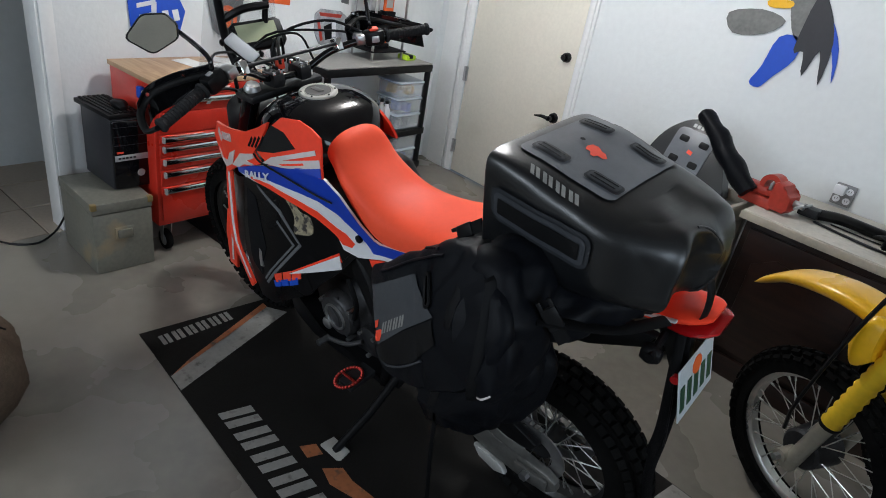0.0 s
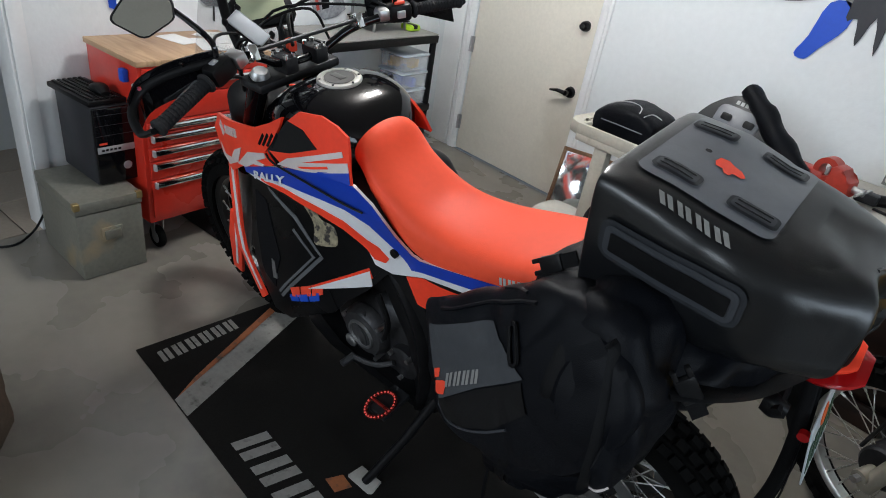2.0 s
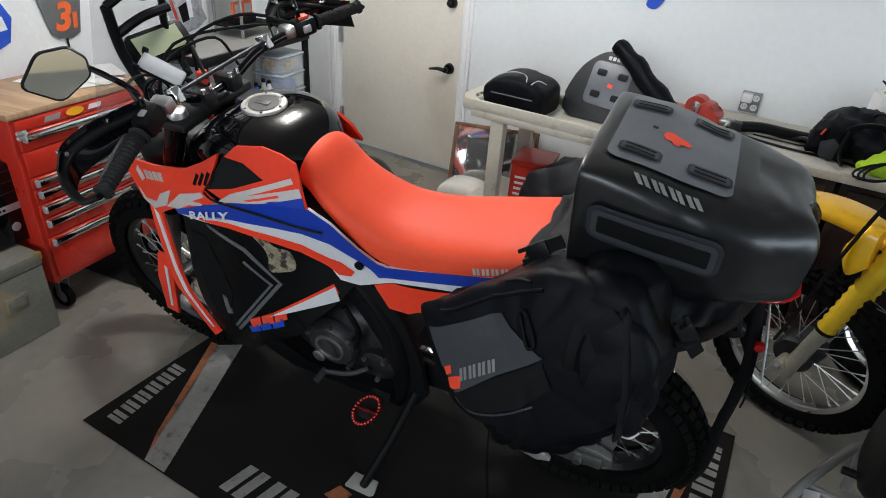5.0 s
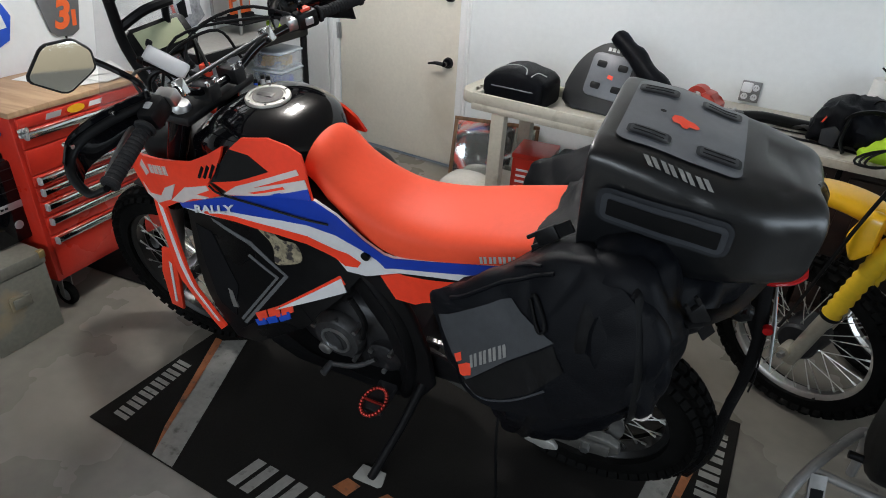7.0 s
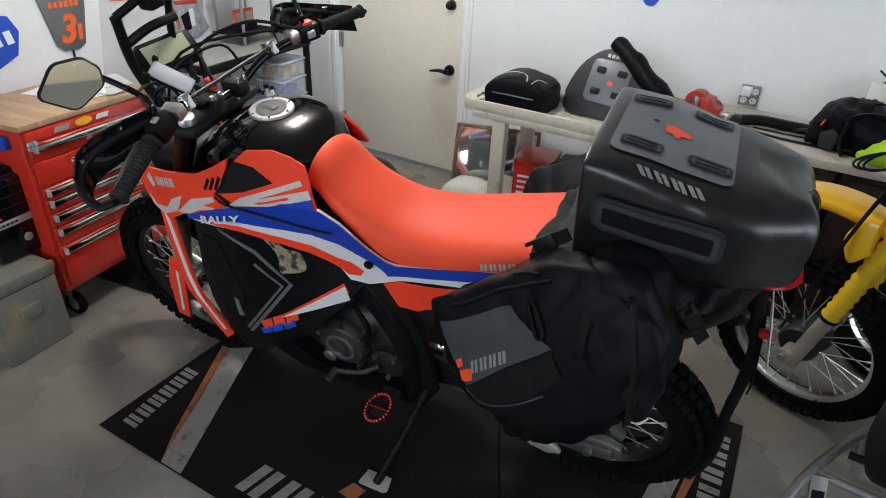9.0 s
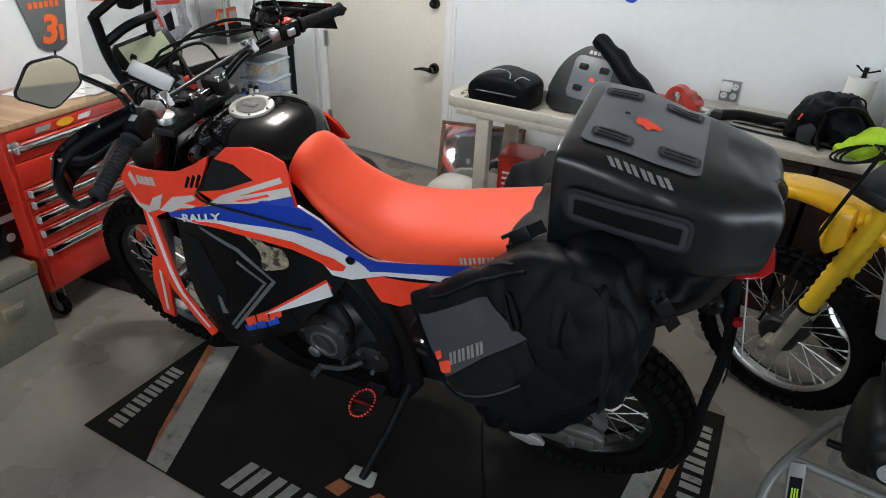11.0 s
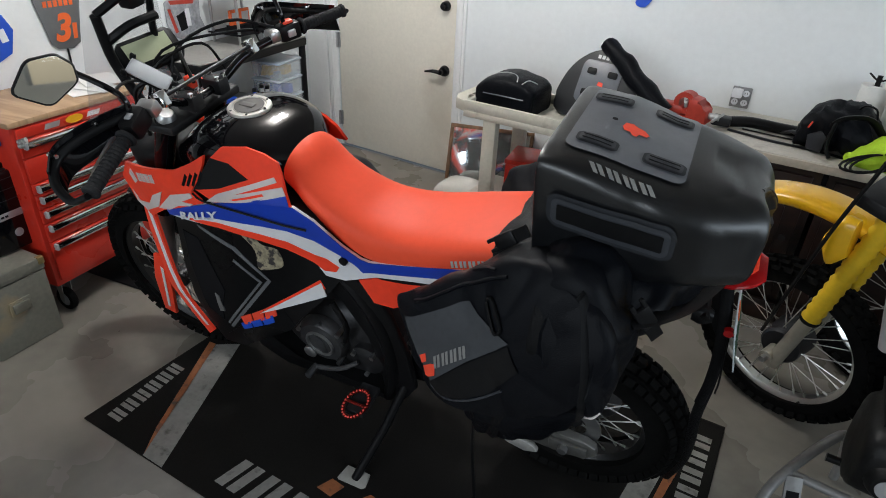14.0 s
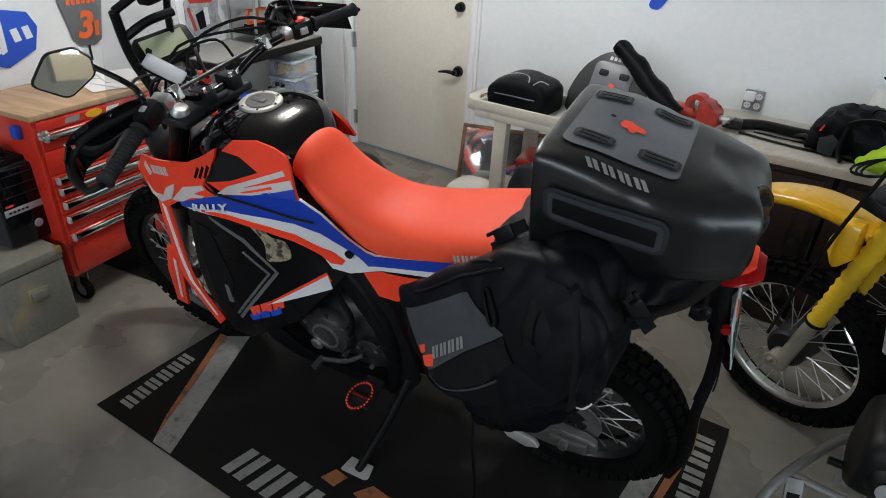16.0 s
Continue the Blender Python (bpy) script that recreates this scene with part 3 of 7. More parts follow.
tc = thing("tool_chest", "red enamel tool chest on casters with a worn board top", "tool chest", WEST @ Matrix.Translation((0.08, 0.235, 0)))
TW, TD = 0.60, 0.38
part("cabinet", boxed(0, TD, 0, TW, 0.155, 0.815, 0.006), M_TOOL, tc)
part("top_board", boxed(-0.01, TD + 0.012, -0.006, TW + 0.006, 0.816, 0.838, 0.004), M_WOODTOP, tc, "worn brown board top")
for z0, z1 in ((0.772, 0.810), (0.700, 0.767), (0.602, 0.695), (0.557, 0.597), (0.497, 0.552), (0.437, 0.492), (0.357, 0.432), (0.180, 0.352)):
    d = part("drawer", boxed(TD - 0.002, TD + 0.012, 0.018, TW - 0.018, z0, z1, 0.004), M_TOOL, tc)
    if z0 in (0.772, 0.602):
        continue
    hz = z1 - 0.012
    bm = slabbed([(TD + 0.012, hz - 0.020), (TD + 0.026, hz - 0.018), (TD + 0.029, hz - 0.006), (TD + 0.024, hz + 0.004), (TD + 0.012, hz + 0.006)], 0.03, TW - 0.03, 0.002)
    part("handle", bm, M_CHROME, d, "full-width silver handle")
    for y in (0.026, TW - 0.036):
        part("handle_end", boxed(TD + 0.012, TD + 0.030, y, y + 0.010, hz - 0.021, hz + 0.006, 0.002), M_SILVER, d)
for i, (y, w, c, h) in enumerate(((0.12, 0.07, M_SILVER, 0.020), (0.21, 0.075, M_YELLOW, 0.030), (0.30, 0.065, M_WHITE, 0.018), (0.24, 0.03, M_WHITE, 0.014))):
    z = 0.791 if i < 3 else 0.728
    ring = [(y + w / 2 + w / 2 * math.cos(2 * math.pi * k / 16), z + h / 2 * math.sin(2 * math.pi * k / 16)) for k in range(16)] if i == 1 else [(y, z - h / 2), (y + w - 0.01, z - h / 2), (y + w, z + h / 2), (y + 0.01, z + h / 2)]
    st = part("sticker", slabbed(ring, TD + 0.0125, TD + 0.0138, 0, "x"), c, tc, "small printed sticker")
part("sticker", slabbed([(0.40, 0.275), (0.465, 0.265), (0.47, 0.325), (0.445, 0.36), (0.41, 0.345)], TD + 0.0125, TD + 0.0138, 0, "x"), bpy.data.materials["white_graphic"], tc, "small printed sticker")
bm = bmesh.new()
for i in range(6):
    cyl(bm, (TD + 0.02, 0.01 + 0.012 * (i % 3), 0.77 - 0.016 * (i // 3)), (TD + 0.026, 0.013 + 0.012 * (i % 3), 0.772 - 0.016 * (i // 3)), 0.009, seg=10)
part("magnet_nuts", bm, M_STEEL, tc, "small nuts held by a magnet")
part("lock_box", boxed(0.29, 0.325, -0.026, -0.001, 0.745, 0.795, 0.006), M_DECALBLUE, tc, "blue plastic clip")
for x in (0.06, TD - 0.06):
    for y in (0.06, TW - 0.06):
        c = part("caster", boxed(x - 0.028, x + 0.028, y - 0.028, y + 0.028, 0.147, 0.154, 0.002), M_STEEL, tc)
        for dy in (-0.02, 0.02):
            part("fork", slabbed([(x - 0.022, 0.148), (x + 0.02, 0.148), (x + 0.01, 0.045), (x - 0.006, 0.045)], y + dy - 0.0015, y + dy + 0.0015), M_STEEL, c)
        part("caster_wheel", lathed((x, y - 0.014, 0.0505), (0, 1, 0), [(0, 0.03), (0, 0.046), (0.005, 0.050), (0.023, 0.050), (0.028, 0.046), (0.028, 0.03)], 28), M_RUBBER, c, "black rubber wheel")
        part("wheel_disc", cyled((x, y - 0.012, 0.0505), (x, y + 0.012, 0.0505), 0.031, seg=20), M_SILVER, c)
single("floor_mat", boxed(0.12, 0.62, 0.52, 0.80, 0.001, 0.012, 0.004), M_BLACK, "black rubber pad under the tool chest", "mat", WEST)
for i, (x, y, w, h, a) in enumerate(((0.18, 0.33, 0.10, 0.16, 12), (0.30, 0.42, 0.14, 0.20, -18), (0.17, 0.50, 0.10, 0.14, 30))):
    single("paper_sheet", boxed(-h / 2, h / 2, -w / 2, w / 2, 0.0, 0.0015), M_PAPER, "loose white paper lying on the tool chest", "paper", WEST @ Matrix.Translation((0.02 + x, 0.235 + y, 0.8385 + 0.002 * i)) @ Matrix.Rotation(radians(a), 4, "Z"), "papers on the tool chest")
for x, y, w, h, a in ((0.34, 0.50, 0.11, 0.17, 8), (0.26, 0.58, 0.15, 0.20, -25)):
    single("paper_sheet", boxed(-h / 2, h / 2, -w / 2, w / 2, 0.0, 0.0015), M_PAPER, "loose white paper lying on the tool chest", "paper", WEST @ Matrix.Translation((0.02 + x, 0.235 + y - 0.04, 0.8450 + 0.004 * (x < 0.3))) @ Matrix.Rotation(radians(a), 4, "Z"), "papers on the tool chest")

# number boards and prints on the west wall
num = thing("number_board", "dark grey race number board with an orange number shape", "number board", WEST @ Matrix.Translation((0.004, 0, 0)))
part("board", slabbed([(0.755, 1.165), (0.79, 1.185), (0.95, 1.165), (0.985, 1.14), (0.94, 0.945), (0.90, 0.925), (0.83, 0.93), (0.80, 0.955)], 0, 0.006, 0.002, "x"), M_PLATEGREY, num)


def figure(characters, size, slant=0.0, weight=0.0):
    """Raised characters in the built-in font, lying in x and y."""
    cu = bpy.data.curves.new("figure", "FONT")
    cu.body, cu.size, cu.shear, cu.extrude, cu.offset = characters, size, slant, 0.0008, weight
    cu.align_x, cu.align_y = "CENTER", "CENTER"
    ob = bpy.data.objects.new("figure", cu)
    me = bpy.data.meshes.new_from_object(ob)
    bpy.data.objects.remove(ob)
    bm = bmesh.new()
    bm.from_mesh(me)
    return bm


ON_WALL = Matrix(((0, 0, 1, 0), (1, 0, 0, 0), (0, 1, 0, 0), (0, 0, 0, 1)))
part("orange_number", figure("3", 0.155, 0.25, 0.006), M_ORANGE, num, "orange number", Matrix.Translation((0.007, 0.862, 1.012)) @ ON_WALL @ Matrix.Rotation(radians(-4), 4, "Z"))
part("orange_bar", slabbed([(0.918, 1.03), (0.94, 1.03), (0.93, 0.965), (0.91, 0.965)], 0.0062, 0.0075, 0, "x"), M_ORANGE, num, "orange bar")
for k in range(6):
    part("orange_bar", slabbed([(0.80 + 0.025 * k, 1.105), (0.817 + 0.025 * k, 1.105), (0.819 + 0.025 * k, 1.13), (0.802 + 0.025 * k, 1.13)], 0.0062, 0.0075, 0, "x"), M_ORANGE, num, "orange bar")
part("stalk", boxed(0.001, 0.005, 0.865, 0.873, 0.86, 0.93), M_BLACK, num)
blue = thing("blue_board", "blue and white race number board on the wall", "number board", WEST @ Matrix.Translation((0.004, 0.02, -0.02)))
part("board", slabbed([(0.35, 1.10), (0.44, 1.15), (0.60, 1.12), (0.63, 1.06), (0.60, 0.97), (0.47, 0.915), (0.36, 0.95)], 0, 0.005, 0.002, "x"), M_DECALBLUE, blue)
for o in ([(0.39, 1.09), (0.48, 1.11), (0.48, 1.09), (0.39, 1.07)], [(0.40, 1.04), (0.47, 1.055), (0.47, 1.035), (0.40, 1.02)], [(0.39, 0.985), (0.47, 1.0), (0.47, 0.98), (0.39, 0.965)], [(0.46, 1.10), (0.485, 1.10), (0.48, 0.98), (0.455, 0.97)], [(0.51, 1.06), (0.54, 1.065), (0.55, 1.015), (0.52, 1.01)], [(0.56, 1.065), (0.59, 1.07), (0.60, 1.02), (0.57, 1.015)]):
    part("white_bar", slabbed(o, 0.0052, 0.0065, 0, "x"), M_WHITE, blue, "white bar")
for y0, z0, w, h, c in ((1.12, 1.10, 0.16, 0.05, M_ORANGE), (1.66, 1.12, 0.06, 0.10, M_PLATEGREY)):
    single("wall_sticker", slabbed([(y0, z0), (y0 + w, z0 - 0.01), (y0 + w, z0 + h), (y0, z0 + h)], 0.001, 0.003, 0, "x"), c, "small plain sticker on the wall", "sticker", WEST)
pr = thing("shaped_print", "shield-shaped printed cut-out on the wall", "print", WEST @ Matrix.Translation((0.004, 0, 0)))
part("back", slabbed([(1.46, 1.05), (1.50, 1.08), (1.66, 1.07), (1.71, 1.04), (1.70, 0.96), (1.73, 0.90), (1.66, 0.86), (1.57, 0.845), (1.50, 0.88), (1.46, 0.95)], 0, 0.004, 0.001, "x"), mat("print_grey", (0.30, 0.31, 0.33), 0.45, vary=0.35, scale=22), pr)
part("red_band", slabbed([(1.49, 1.06), (1.67, 1.05), (1.66, 1.03), (1.50, 1.04)], 0.0042, 0.0052, 0, "x"), M_VISE, pr)
part("red_edge", slabbed([(1.475, 1.02), (1.495, 1.02), (1.53, 0.90), (1.51, 0.895)], 0.0042, 0.0052, 0, "x"), M_VISE, pr)
part("pale_bar", slabbed([(1.595, 1.01), (1.625, 1.01), (1.63, 0.92), (1.60, 0.92)], 0.0042, 0.0052, 0, "x"), M_WHITE, pr)
part("dark_patch", slabbed([(1.53, 0.98), (1.59, 1.0), (1.60, 0.91), (1.55, 0.90)], 0.0042, 0.0052, 0, "x"), M_DARK, pr)
single("framed_sign", boxed(0.0, 0.015, 2.35, 2.56, 1.20, 1.30, 0.003), mat("dark_green", (0.02, 0.05, 0.03), 0.5), "dark green framed sign on the wall", "sign", WEST)

# black resin shelf with boxes
sh = thing("storage_shelf", "black resin shelf unit holding clear boxes", "shelf", WEST @ Matrix.Translation((0.03, 1.25, 0)))
SW, SD = 0.90, 0.36
for z in (0.16, 0.40, 0.82):
    part("shelf_board", boxed(0, SD, 0, SW, z - 0.045, z, 0.006), M_BLACK, sh)
part("top_surface", boxed(0.004, SD - 0.004, 0.004, SW - 0.004, 0.8205, 0.828, 0.002), mat("grey_top", (0.28, 0.27, 0.25), 0.5, vary=0.1), sh, "grey top surface")
for x in (0.02, SD - 0.02):
    for y in (0.025, SW - 0.025):
        part("post", cyled((x, y, 0.001), (x, y, 0.80), 0.02, seg=14), M_BLACK, sh)


def tub(name, label, place, size, body, lid, group):
    a, b, c = size
    t = thing(name, label, "storage box", WEST @ Matrix.Translation(place), group)
    bm = bmesh.new()
    rings(bm, [[(x, y, z) for x, y in round_rect2(a * k, b * k)] for k, z in ((0.92, 0), (0.96, 0.004), (1.0, c), (0.985, c), (0.945, 0.006))], True, False)
    bmesh.ops.holes_fill(bm, edges=[e for e in bm.edges if e.is_boundary][:])
    part("tub", bm, body, t)
    part("lid", boxed(-a / 2 - 0.004, a / 2 + 0.004, -b / 2 - 0.004, b / 2 + 0.004, c, c + 0.012, 0.005), lid, t)
    bm = bmesh.new()
    for i in range(9):
        x, y, s = random.uniform(-a * 0.34, a * 0.34), random.uniform(-b * 0.34, b * 0.34), random.uniform(0.012, 0.03)
        box(bm, x - s, x + s, y - s * 0.7, y + s * 0.7, 0.007, 0.007 + min(c * 0.8, s * 2), 0.003)
    part("contents", bm, random.choice((M_DECALBLUE, M_PLATEGREY, M_YELLOW, M_SILVER)), t, "small hardware")
    return t


def round_rect2(a, b, r=0.012, n=3):
    out = []
    for cx, cy, a0 in ((a / 2 - r, b / 2 - r, 0), (-a / 2 + r, b / 2 - r, 90), (-a / 2 + r, -b / 2 + r, 180), (a / 2 - r, -b / 2 + r, 270)):
        out += [(cx + r * math.cos(radians(a0 + 90 * k / n)), cy + r * math.sin(radians(a0 + 90 * k / n))) for k in range(n + 1)]
    return out


for i in range(3):
    tub("clear_box", "clear plastic hardware box on the black shelf", (0.27, 2.0, 0.401 + 0.105 * i), (0.20, 0.24, 0.088), M_CLEAR, mat("clear_lid%d" % i, (0.5, 0.55, 0.6), 0.3) if i == 0 else bpy.data.materials["clear_lid0"], "clear boxes on the shelf")
for i in range(2):
    tub("clear_box", "clear plastic hardware box on the black shelf", (0.27, 1.98, 0.161 + 0.1 * i), (0.20, 0.26, 0.085), M_CLEAR, bpy.data.materials["clear_lid0"], "clear boxes on the shelf")
tub("blue_bin", "blue plastic bin on the black shelf", (0.26, 1.62, 0.401), (0.22, 0.20, 0.15), M_DECALBLUE, M_PLATEGREY, "bins on the shelf")
tub("blue_bin", "blue plastic bin on the black shelf", (0.26, 1.42, 0.401), (0.22, 0.16, 0.20), M_DECALBLUE, M_DECALBLUE, "bins on the shelf")
for i, (y, c, h) in enumerate(((1.80, M_SILVER, 0.20), (1.76, M_GREEN, 0.17), (1.735, M_DECALBLUE, 0.19), (1.85, M_WHITE, 0.18))):
    bt = thing("spray_bottle", "plastic workshop bottle on the black shelf", "bottle", WEST @ Matrix.Translation((0.30, y, 0.401)), "bottles on the shelf")
    part("body", lathed((0, 0, 0), (0, 0, 1), [(0, 0.0), (0, 0.026), (h * 0.65, 0.027), (h * 0.8, 0.012), (h * 0.9, 0.011), (h * 0.9, 0)], 18, False), c, bt)
    part("cap", cyled((0, 0, h * 0.9), (0, 0, h), 0.012, seg=12), M_BLACK, bt)
yt = thing("tape_measure", "yellow-green tool lying on the black shelf", "tool", WEST @ Matrix.Translation((0.26, 2.02, 0.829)))
part("case", boxed(-0.045, 0.045, -0.04, 0.05, 0, 0.035, 0.012), M_GREEN, yt)
part("grip", boxed(-0.046, 0.046, -0.02, 0.02, 0.010, 0.037, 0.006), M_BLACK, yt)
# small glass shelf with trophies
gs = thing("glass_shelf", "small glass shelf unit on metal uprights", "shelf", WEST @ Matrix.Translation((0.06, 1.70, 0.829)))
for x in (0.02, 0.20):
    for y in (0.01, 0.27):
        part("upright", boxed(x - 0.008, x + 0.008, y - 0.004, y + 0.004, 0, 0.62, 0.001), M_STEEL, gs)
for z in (0.05, 0.24, 0.44):
    part("glass_plate", boxed(0.0, 0.22, -0.01, 0.29, z, z + 0.008, 0.002), M_DARK, gs, "smoked glass plate")
for i, (y, z) in enumerate(((0.09, 0.059), (0.20, 0.249), (0.08, 0.249), (0.17, 0.059))):
    tr = thing("trophy", "small trophy with an orange plaque on the glass shelf", "trophy", WEST @ Matrix.Translation((0.17, 1.70 + y, 0.829 + z)), "trophies on the glass shelf")
    part("base", boxed(-0.03, 0.03, -0.04, 0.04, 0, 0.03, 0.003), M_DARK, tr)
    part("plaque", boxed(-0.008, 0.008, -0.04, 0.04, 0.03, 0.11, 0.003), M_ORANGE if i != 2 else M_SILVER, tr)
    part("label", boxed(0.0085, 0.0095, -0.028, 0.028, 0.05, 0.095), M_SILVER, tr)

# utility cart and what it carries
cart = thing("utility_cart", "beige resin utility cart with deep top tray", "cart", Matrix.Translation((-1.19, -0.70, 0)))
CL, CD = 0.98, 0.40
bm = boxed(0.09, CL, 0, CD, 0.665, 0.70, 0.006)
for a in ((0.09, CL, 0, 0.022), (0.09, CL, CD - 0.022, CD), (0.09, 0.115, 0.02, CD - 0.02), (CL - 0.022, CL, 0.02, CD - 0.02)):
    box(bm, *a, 0.695, 0.748, 0.007)
part("top_tray", bm, M_CART, cart)
bm = slabbed([(0.10, 0.0), (0.03, 0.03), (0.0, 0.09), (0.0, CD - 0.09), (0.03, CD - 0.03), (0.10, CD), (0.10, CD - 0.05), (0.055, CD - 0.09), (0.05, 0.09), (0.10, 0.05)], 0.685, 0.745, 0.012, "z")
part("handle", bm, M_CART, cart, "moulded push handle")
for y in (0.12, 0.20, 0.28):
    part("divider", boxed(0.06, 0.26, y - 0.006, y + 0.006, 0.70, 0.745, 0.003), M_CART, cart)
for x in (0.235, CL - 0.05):
    for y in (0.03, CD - 0.03):
        part("leg", boxed(x - 0.035, x + 0.035, y - 0.025, y + 0.025, 0.08, 0.666, 0.006), M_CART, cart)
        part("caster", lathed((x, y - 0.015, 0.046), (0, 1, 0), [(0, 0.012), (0, 0.045), (0.03, 0.045), (0.03, 0.012)], 20), M_RUBBER, cart)
part("lower_tray", boxed(0.09, CL, 0, CD, 0.16, 0.23, 0.01), M_CART, cart)
tb = thing("tank_bag", "small black zipped tank bag lying on the cart", "bag", Matrix.Translation((-0.93, -0.50, 0.700)))
bm = sweep(bmesh.new(), [(-0.160, 0, 0.0, 0.085, 0.095, 6), (-0.152, 0, 0.0, 0.11, 0.118, 6), (-0.10, 0, 0.0, 0.150, 0.128, 5), (-0.02, 0, 0.0, 0.168, 0.130, 5), (0.07, 0, 0.0, 0.158, 0.130, 5), (0.135, 0, 0.0, 0.128, 0.122, 6), (0.150, 0, 0.0, 0.10, 0.105, 6)], 44, 7)
body = part("body", folds(crumple(bm, 0.004, 12.0, 4.0), 0.003, 14.0, 1.0), M_NYLON, tb)
TB2 = tree_of(body)


def over_bag(line):
    out = []
    for x, y in line:
        hit = TB2.ray_cast(Vector((x, y, 0.5)), Vector((0, 0, -1)))[0]
        if hit:
            out.append(hit + Vector((0, 0, 0.001)))
    return out


part("piping", tubed(over_bag([(-0.13, -0.10), (-0.10, -0.05), (-0.04, -0.02), (0.03, -0.05), (0.06, -0.11)]), 0.0028, 6), M_LETTER, tb, "pale piping")
part("piping", tubed(over_bag([(0.085, -0.11), (0.095, -0.05), (0.125, -0.02)]), 0.0028, 6), M_LETTER, tb, "pale piping")
part("zip", tubed([(-0.155, -0.09, 0.075), (-0.10, -0.129, 0.08), (0.0, -0.134, 0.082), (0.09, -0.131, 0.08), (0.145, -0.10, 0.075)], 0.003, 6), M_GREYPATCH, tb, "grey zip line")
gb = thing("grey_dry_bag", "black dry bag with a grey patch leaning against the wall", "bag", Matrix.Translation((-0.55, -0.42, 0.705)) @ pose(0, 0, 0, -22, 4, 0))
part("body", crumple(slabbed([(p.x, p.y) for p in spline([(-0.19, 0.0, 0), (-0.16, 0.20, 0), (-0.05, 0.30, 0), (0.08, 0.28, 0), (0.20, 0.10, 0), (0.22, 0.0, 0), (0.0, -0.02, 0)], 5, True)], -0.05, 0.05, 0.02, seg=3), 0.004, 10, 2), M_DRY, gb)
part("patch", slabbed(round_rect2(0.19, 0.20, 0.03), -0.0545, -0.0505, 0.001, m=Matrix.Translation((-0.01, 0, 0.15))), M_GREYPATCH, gb, "grey rubber patch")
for x in (-0.055, 0.045):
    for z in (0.10, 0.20):
        part("lash_point", slabbed(round_rect2(0.045, 0.03, 0.008), -0.058, -0.0545, 0.001, m=Matrix.Translation((x, 0, z))), M_BLACK, gb)
part("emblem", slabbed([(-0.012, 0.142), (0.014, 0.138), (0.014, 0.156), (-0.010, 0.160)], -0.0565, -0.0545), M_FOX, gb, "red printed emblem")
for o in bars(-0.05, 0.03, 0.262, 0.278, 4, 0.0, 0.3):
    part("print_bar", slabbed(o, -0.0525, -0.051), M_LETTER, gb)
part("rolled_top", crumple(tubed([(-0.03, -0.06, 0.335), (0.08, -0.065, 0.27), (0.20, -0.07, 0.18), (0.33, -0.07, 0.10)], 0.05, 20, radii=[0.040, 0.054, 0.056, 0.052], flat=0.8), 0.010, 14, 1), M_NYLON, gb, "long rolled closure")
fr = thing("picture_frame", "brown wooden frame with shiny glass leaning under the cart", "picture frame", Matrix.Translation((-1.425, -0.315, 0.006)) @ pose(0, 0, 0, -17.4, 0, 17.5))
FW, FH = 0.50, 0.44
for a in ((0, FW, 0, 0.022), (0, FW, FH - 0.022, FH), (0, 0.022, 0.022, FH - 0.022), (FW - 0.022, FW, 0.022, FH - 0.022)):
    part("rail", boxed(a[0], a[1], -0.018, 0.0, a[2], a[3], 0.003), M_FRAME, fr)
part("glazing", boxed(0.022, FW - 0.022, -0.010, -0.004, 0.022, FH - 0.022), M_GLAZED, fr, "shiny glazed sheet")
hb = thing("heater_box", "glossy pale plastic case standing under the cart", "case", Matrix.Translation((-1.27, -0.50, 0.001)))
part("body", sweep(bmesh.new(), [(-0.07, 0, 0, 0.15, 0.07), (-0.055, 0, 0, 0.19, 0.09), (0.0, 0, 0, 0.225, 0.10), (0.12, 0, 0, 0.235, 0.10), (0.19, 0, 0, 0.21, 0.09), (0.21, 0, 0, 0.15, 0.07)], 28, 5, 4), M_PALEPLASTIC, hb)
part("seam", tubed([(-0.07, -0.075, 0.125), (0.0, -0.103, 0.125), (0.12, -0.103, 0.125), (0.20, -0.085, 0.125)], 0.003, 6), M_PLATEGREY, hb)
part("latch", boxed(0.03, 0.12, -0.112, -0.098, 0.085, 0.115, 0.004), M_SILVER, hb)
rb = thing("red_tool_box", "glossy red box with white print under the cart", "box", Matrix.Translation((-0.895, -0.60, 0.2315)) @ Matrix.Rotation(radians(10), 4, "Z"))
part("box", boxed(0, 0.19, 0, 0.22, 0, 0.205, 0.006), M_TOOL, rb)
part("lid", boxed(-0.004, 0.194, -0.004, 0.224, 0.206, 0.232, 0.006), M_TOOL, rb)
for k in range(4):
    part("print_bar", boxed(0.025, 0.10 - 0.012 * (k % 2), -0.0025, -0.001, 0.05 + 0.03 * k, 0.062 + 0.03 * k), M_WHITE, rb, "white print bar")
bag2 = thing("folded_bag", "black nylon bag stuffed under the cart", "bag")
bm = sweep(bmesh.new(), [(-0.80, -0.52, 0.232, 0.36, 0.06), (-0.74, -0.53, 0.232, 0.45, 0.12), (-0.62, -0.53, 0.232, 0.50, 0.145), (-0.45, -0.52, 0.232, 0.51, 0.14), (-0.32, -0.52, 0.232, 0.42, 0.11), (-0.28, -0.52, 0.232, 0.34, 0.06)], 34, 7, 3)
part("body", folds(crumple(bm, 0.014, 7, 3), 0.014, 11.0, 3.0), M_NYLON, bag2)
part("strap", tubed([(-0.70, -0.66, 0.34), (-0.62, -0.688, 0.39), (-0.52, -0.69, 0.41), (-0.44, -0.67, 0.45)], 0.014, 8, flat=0.3), M_STRAP, bag2, "black webbing strap")

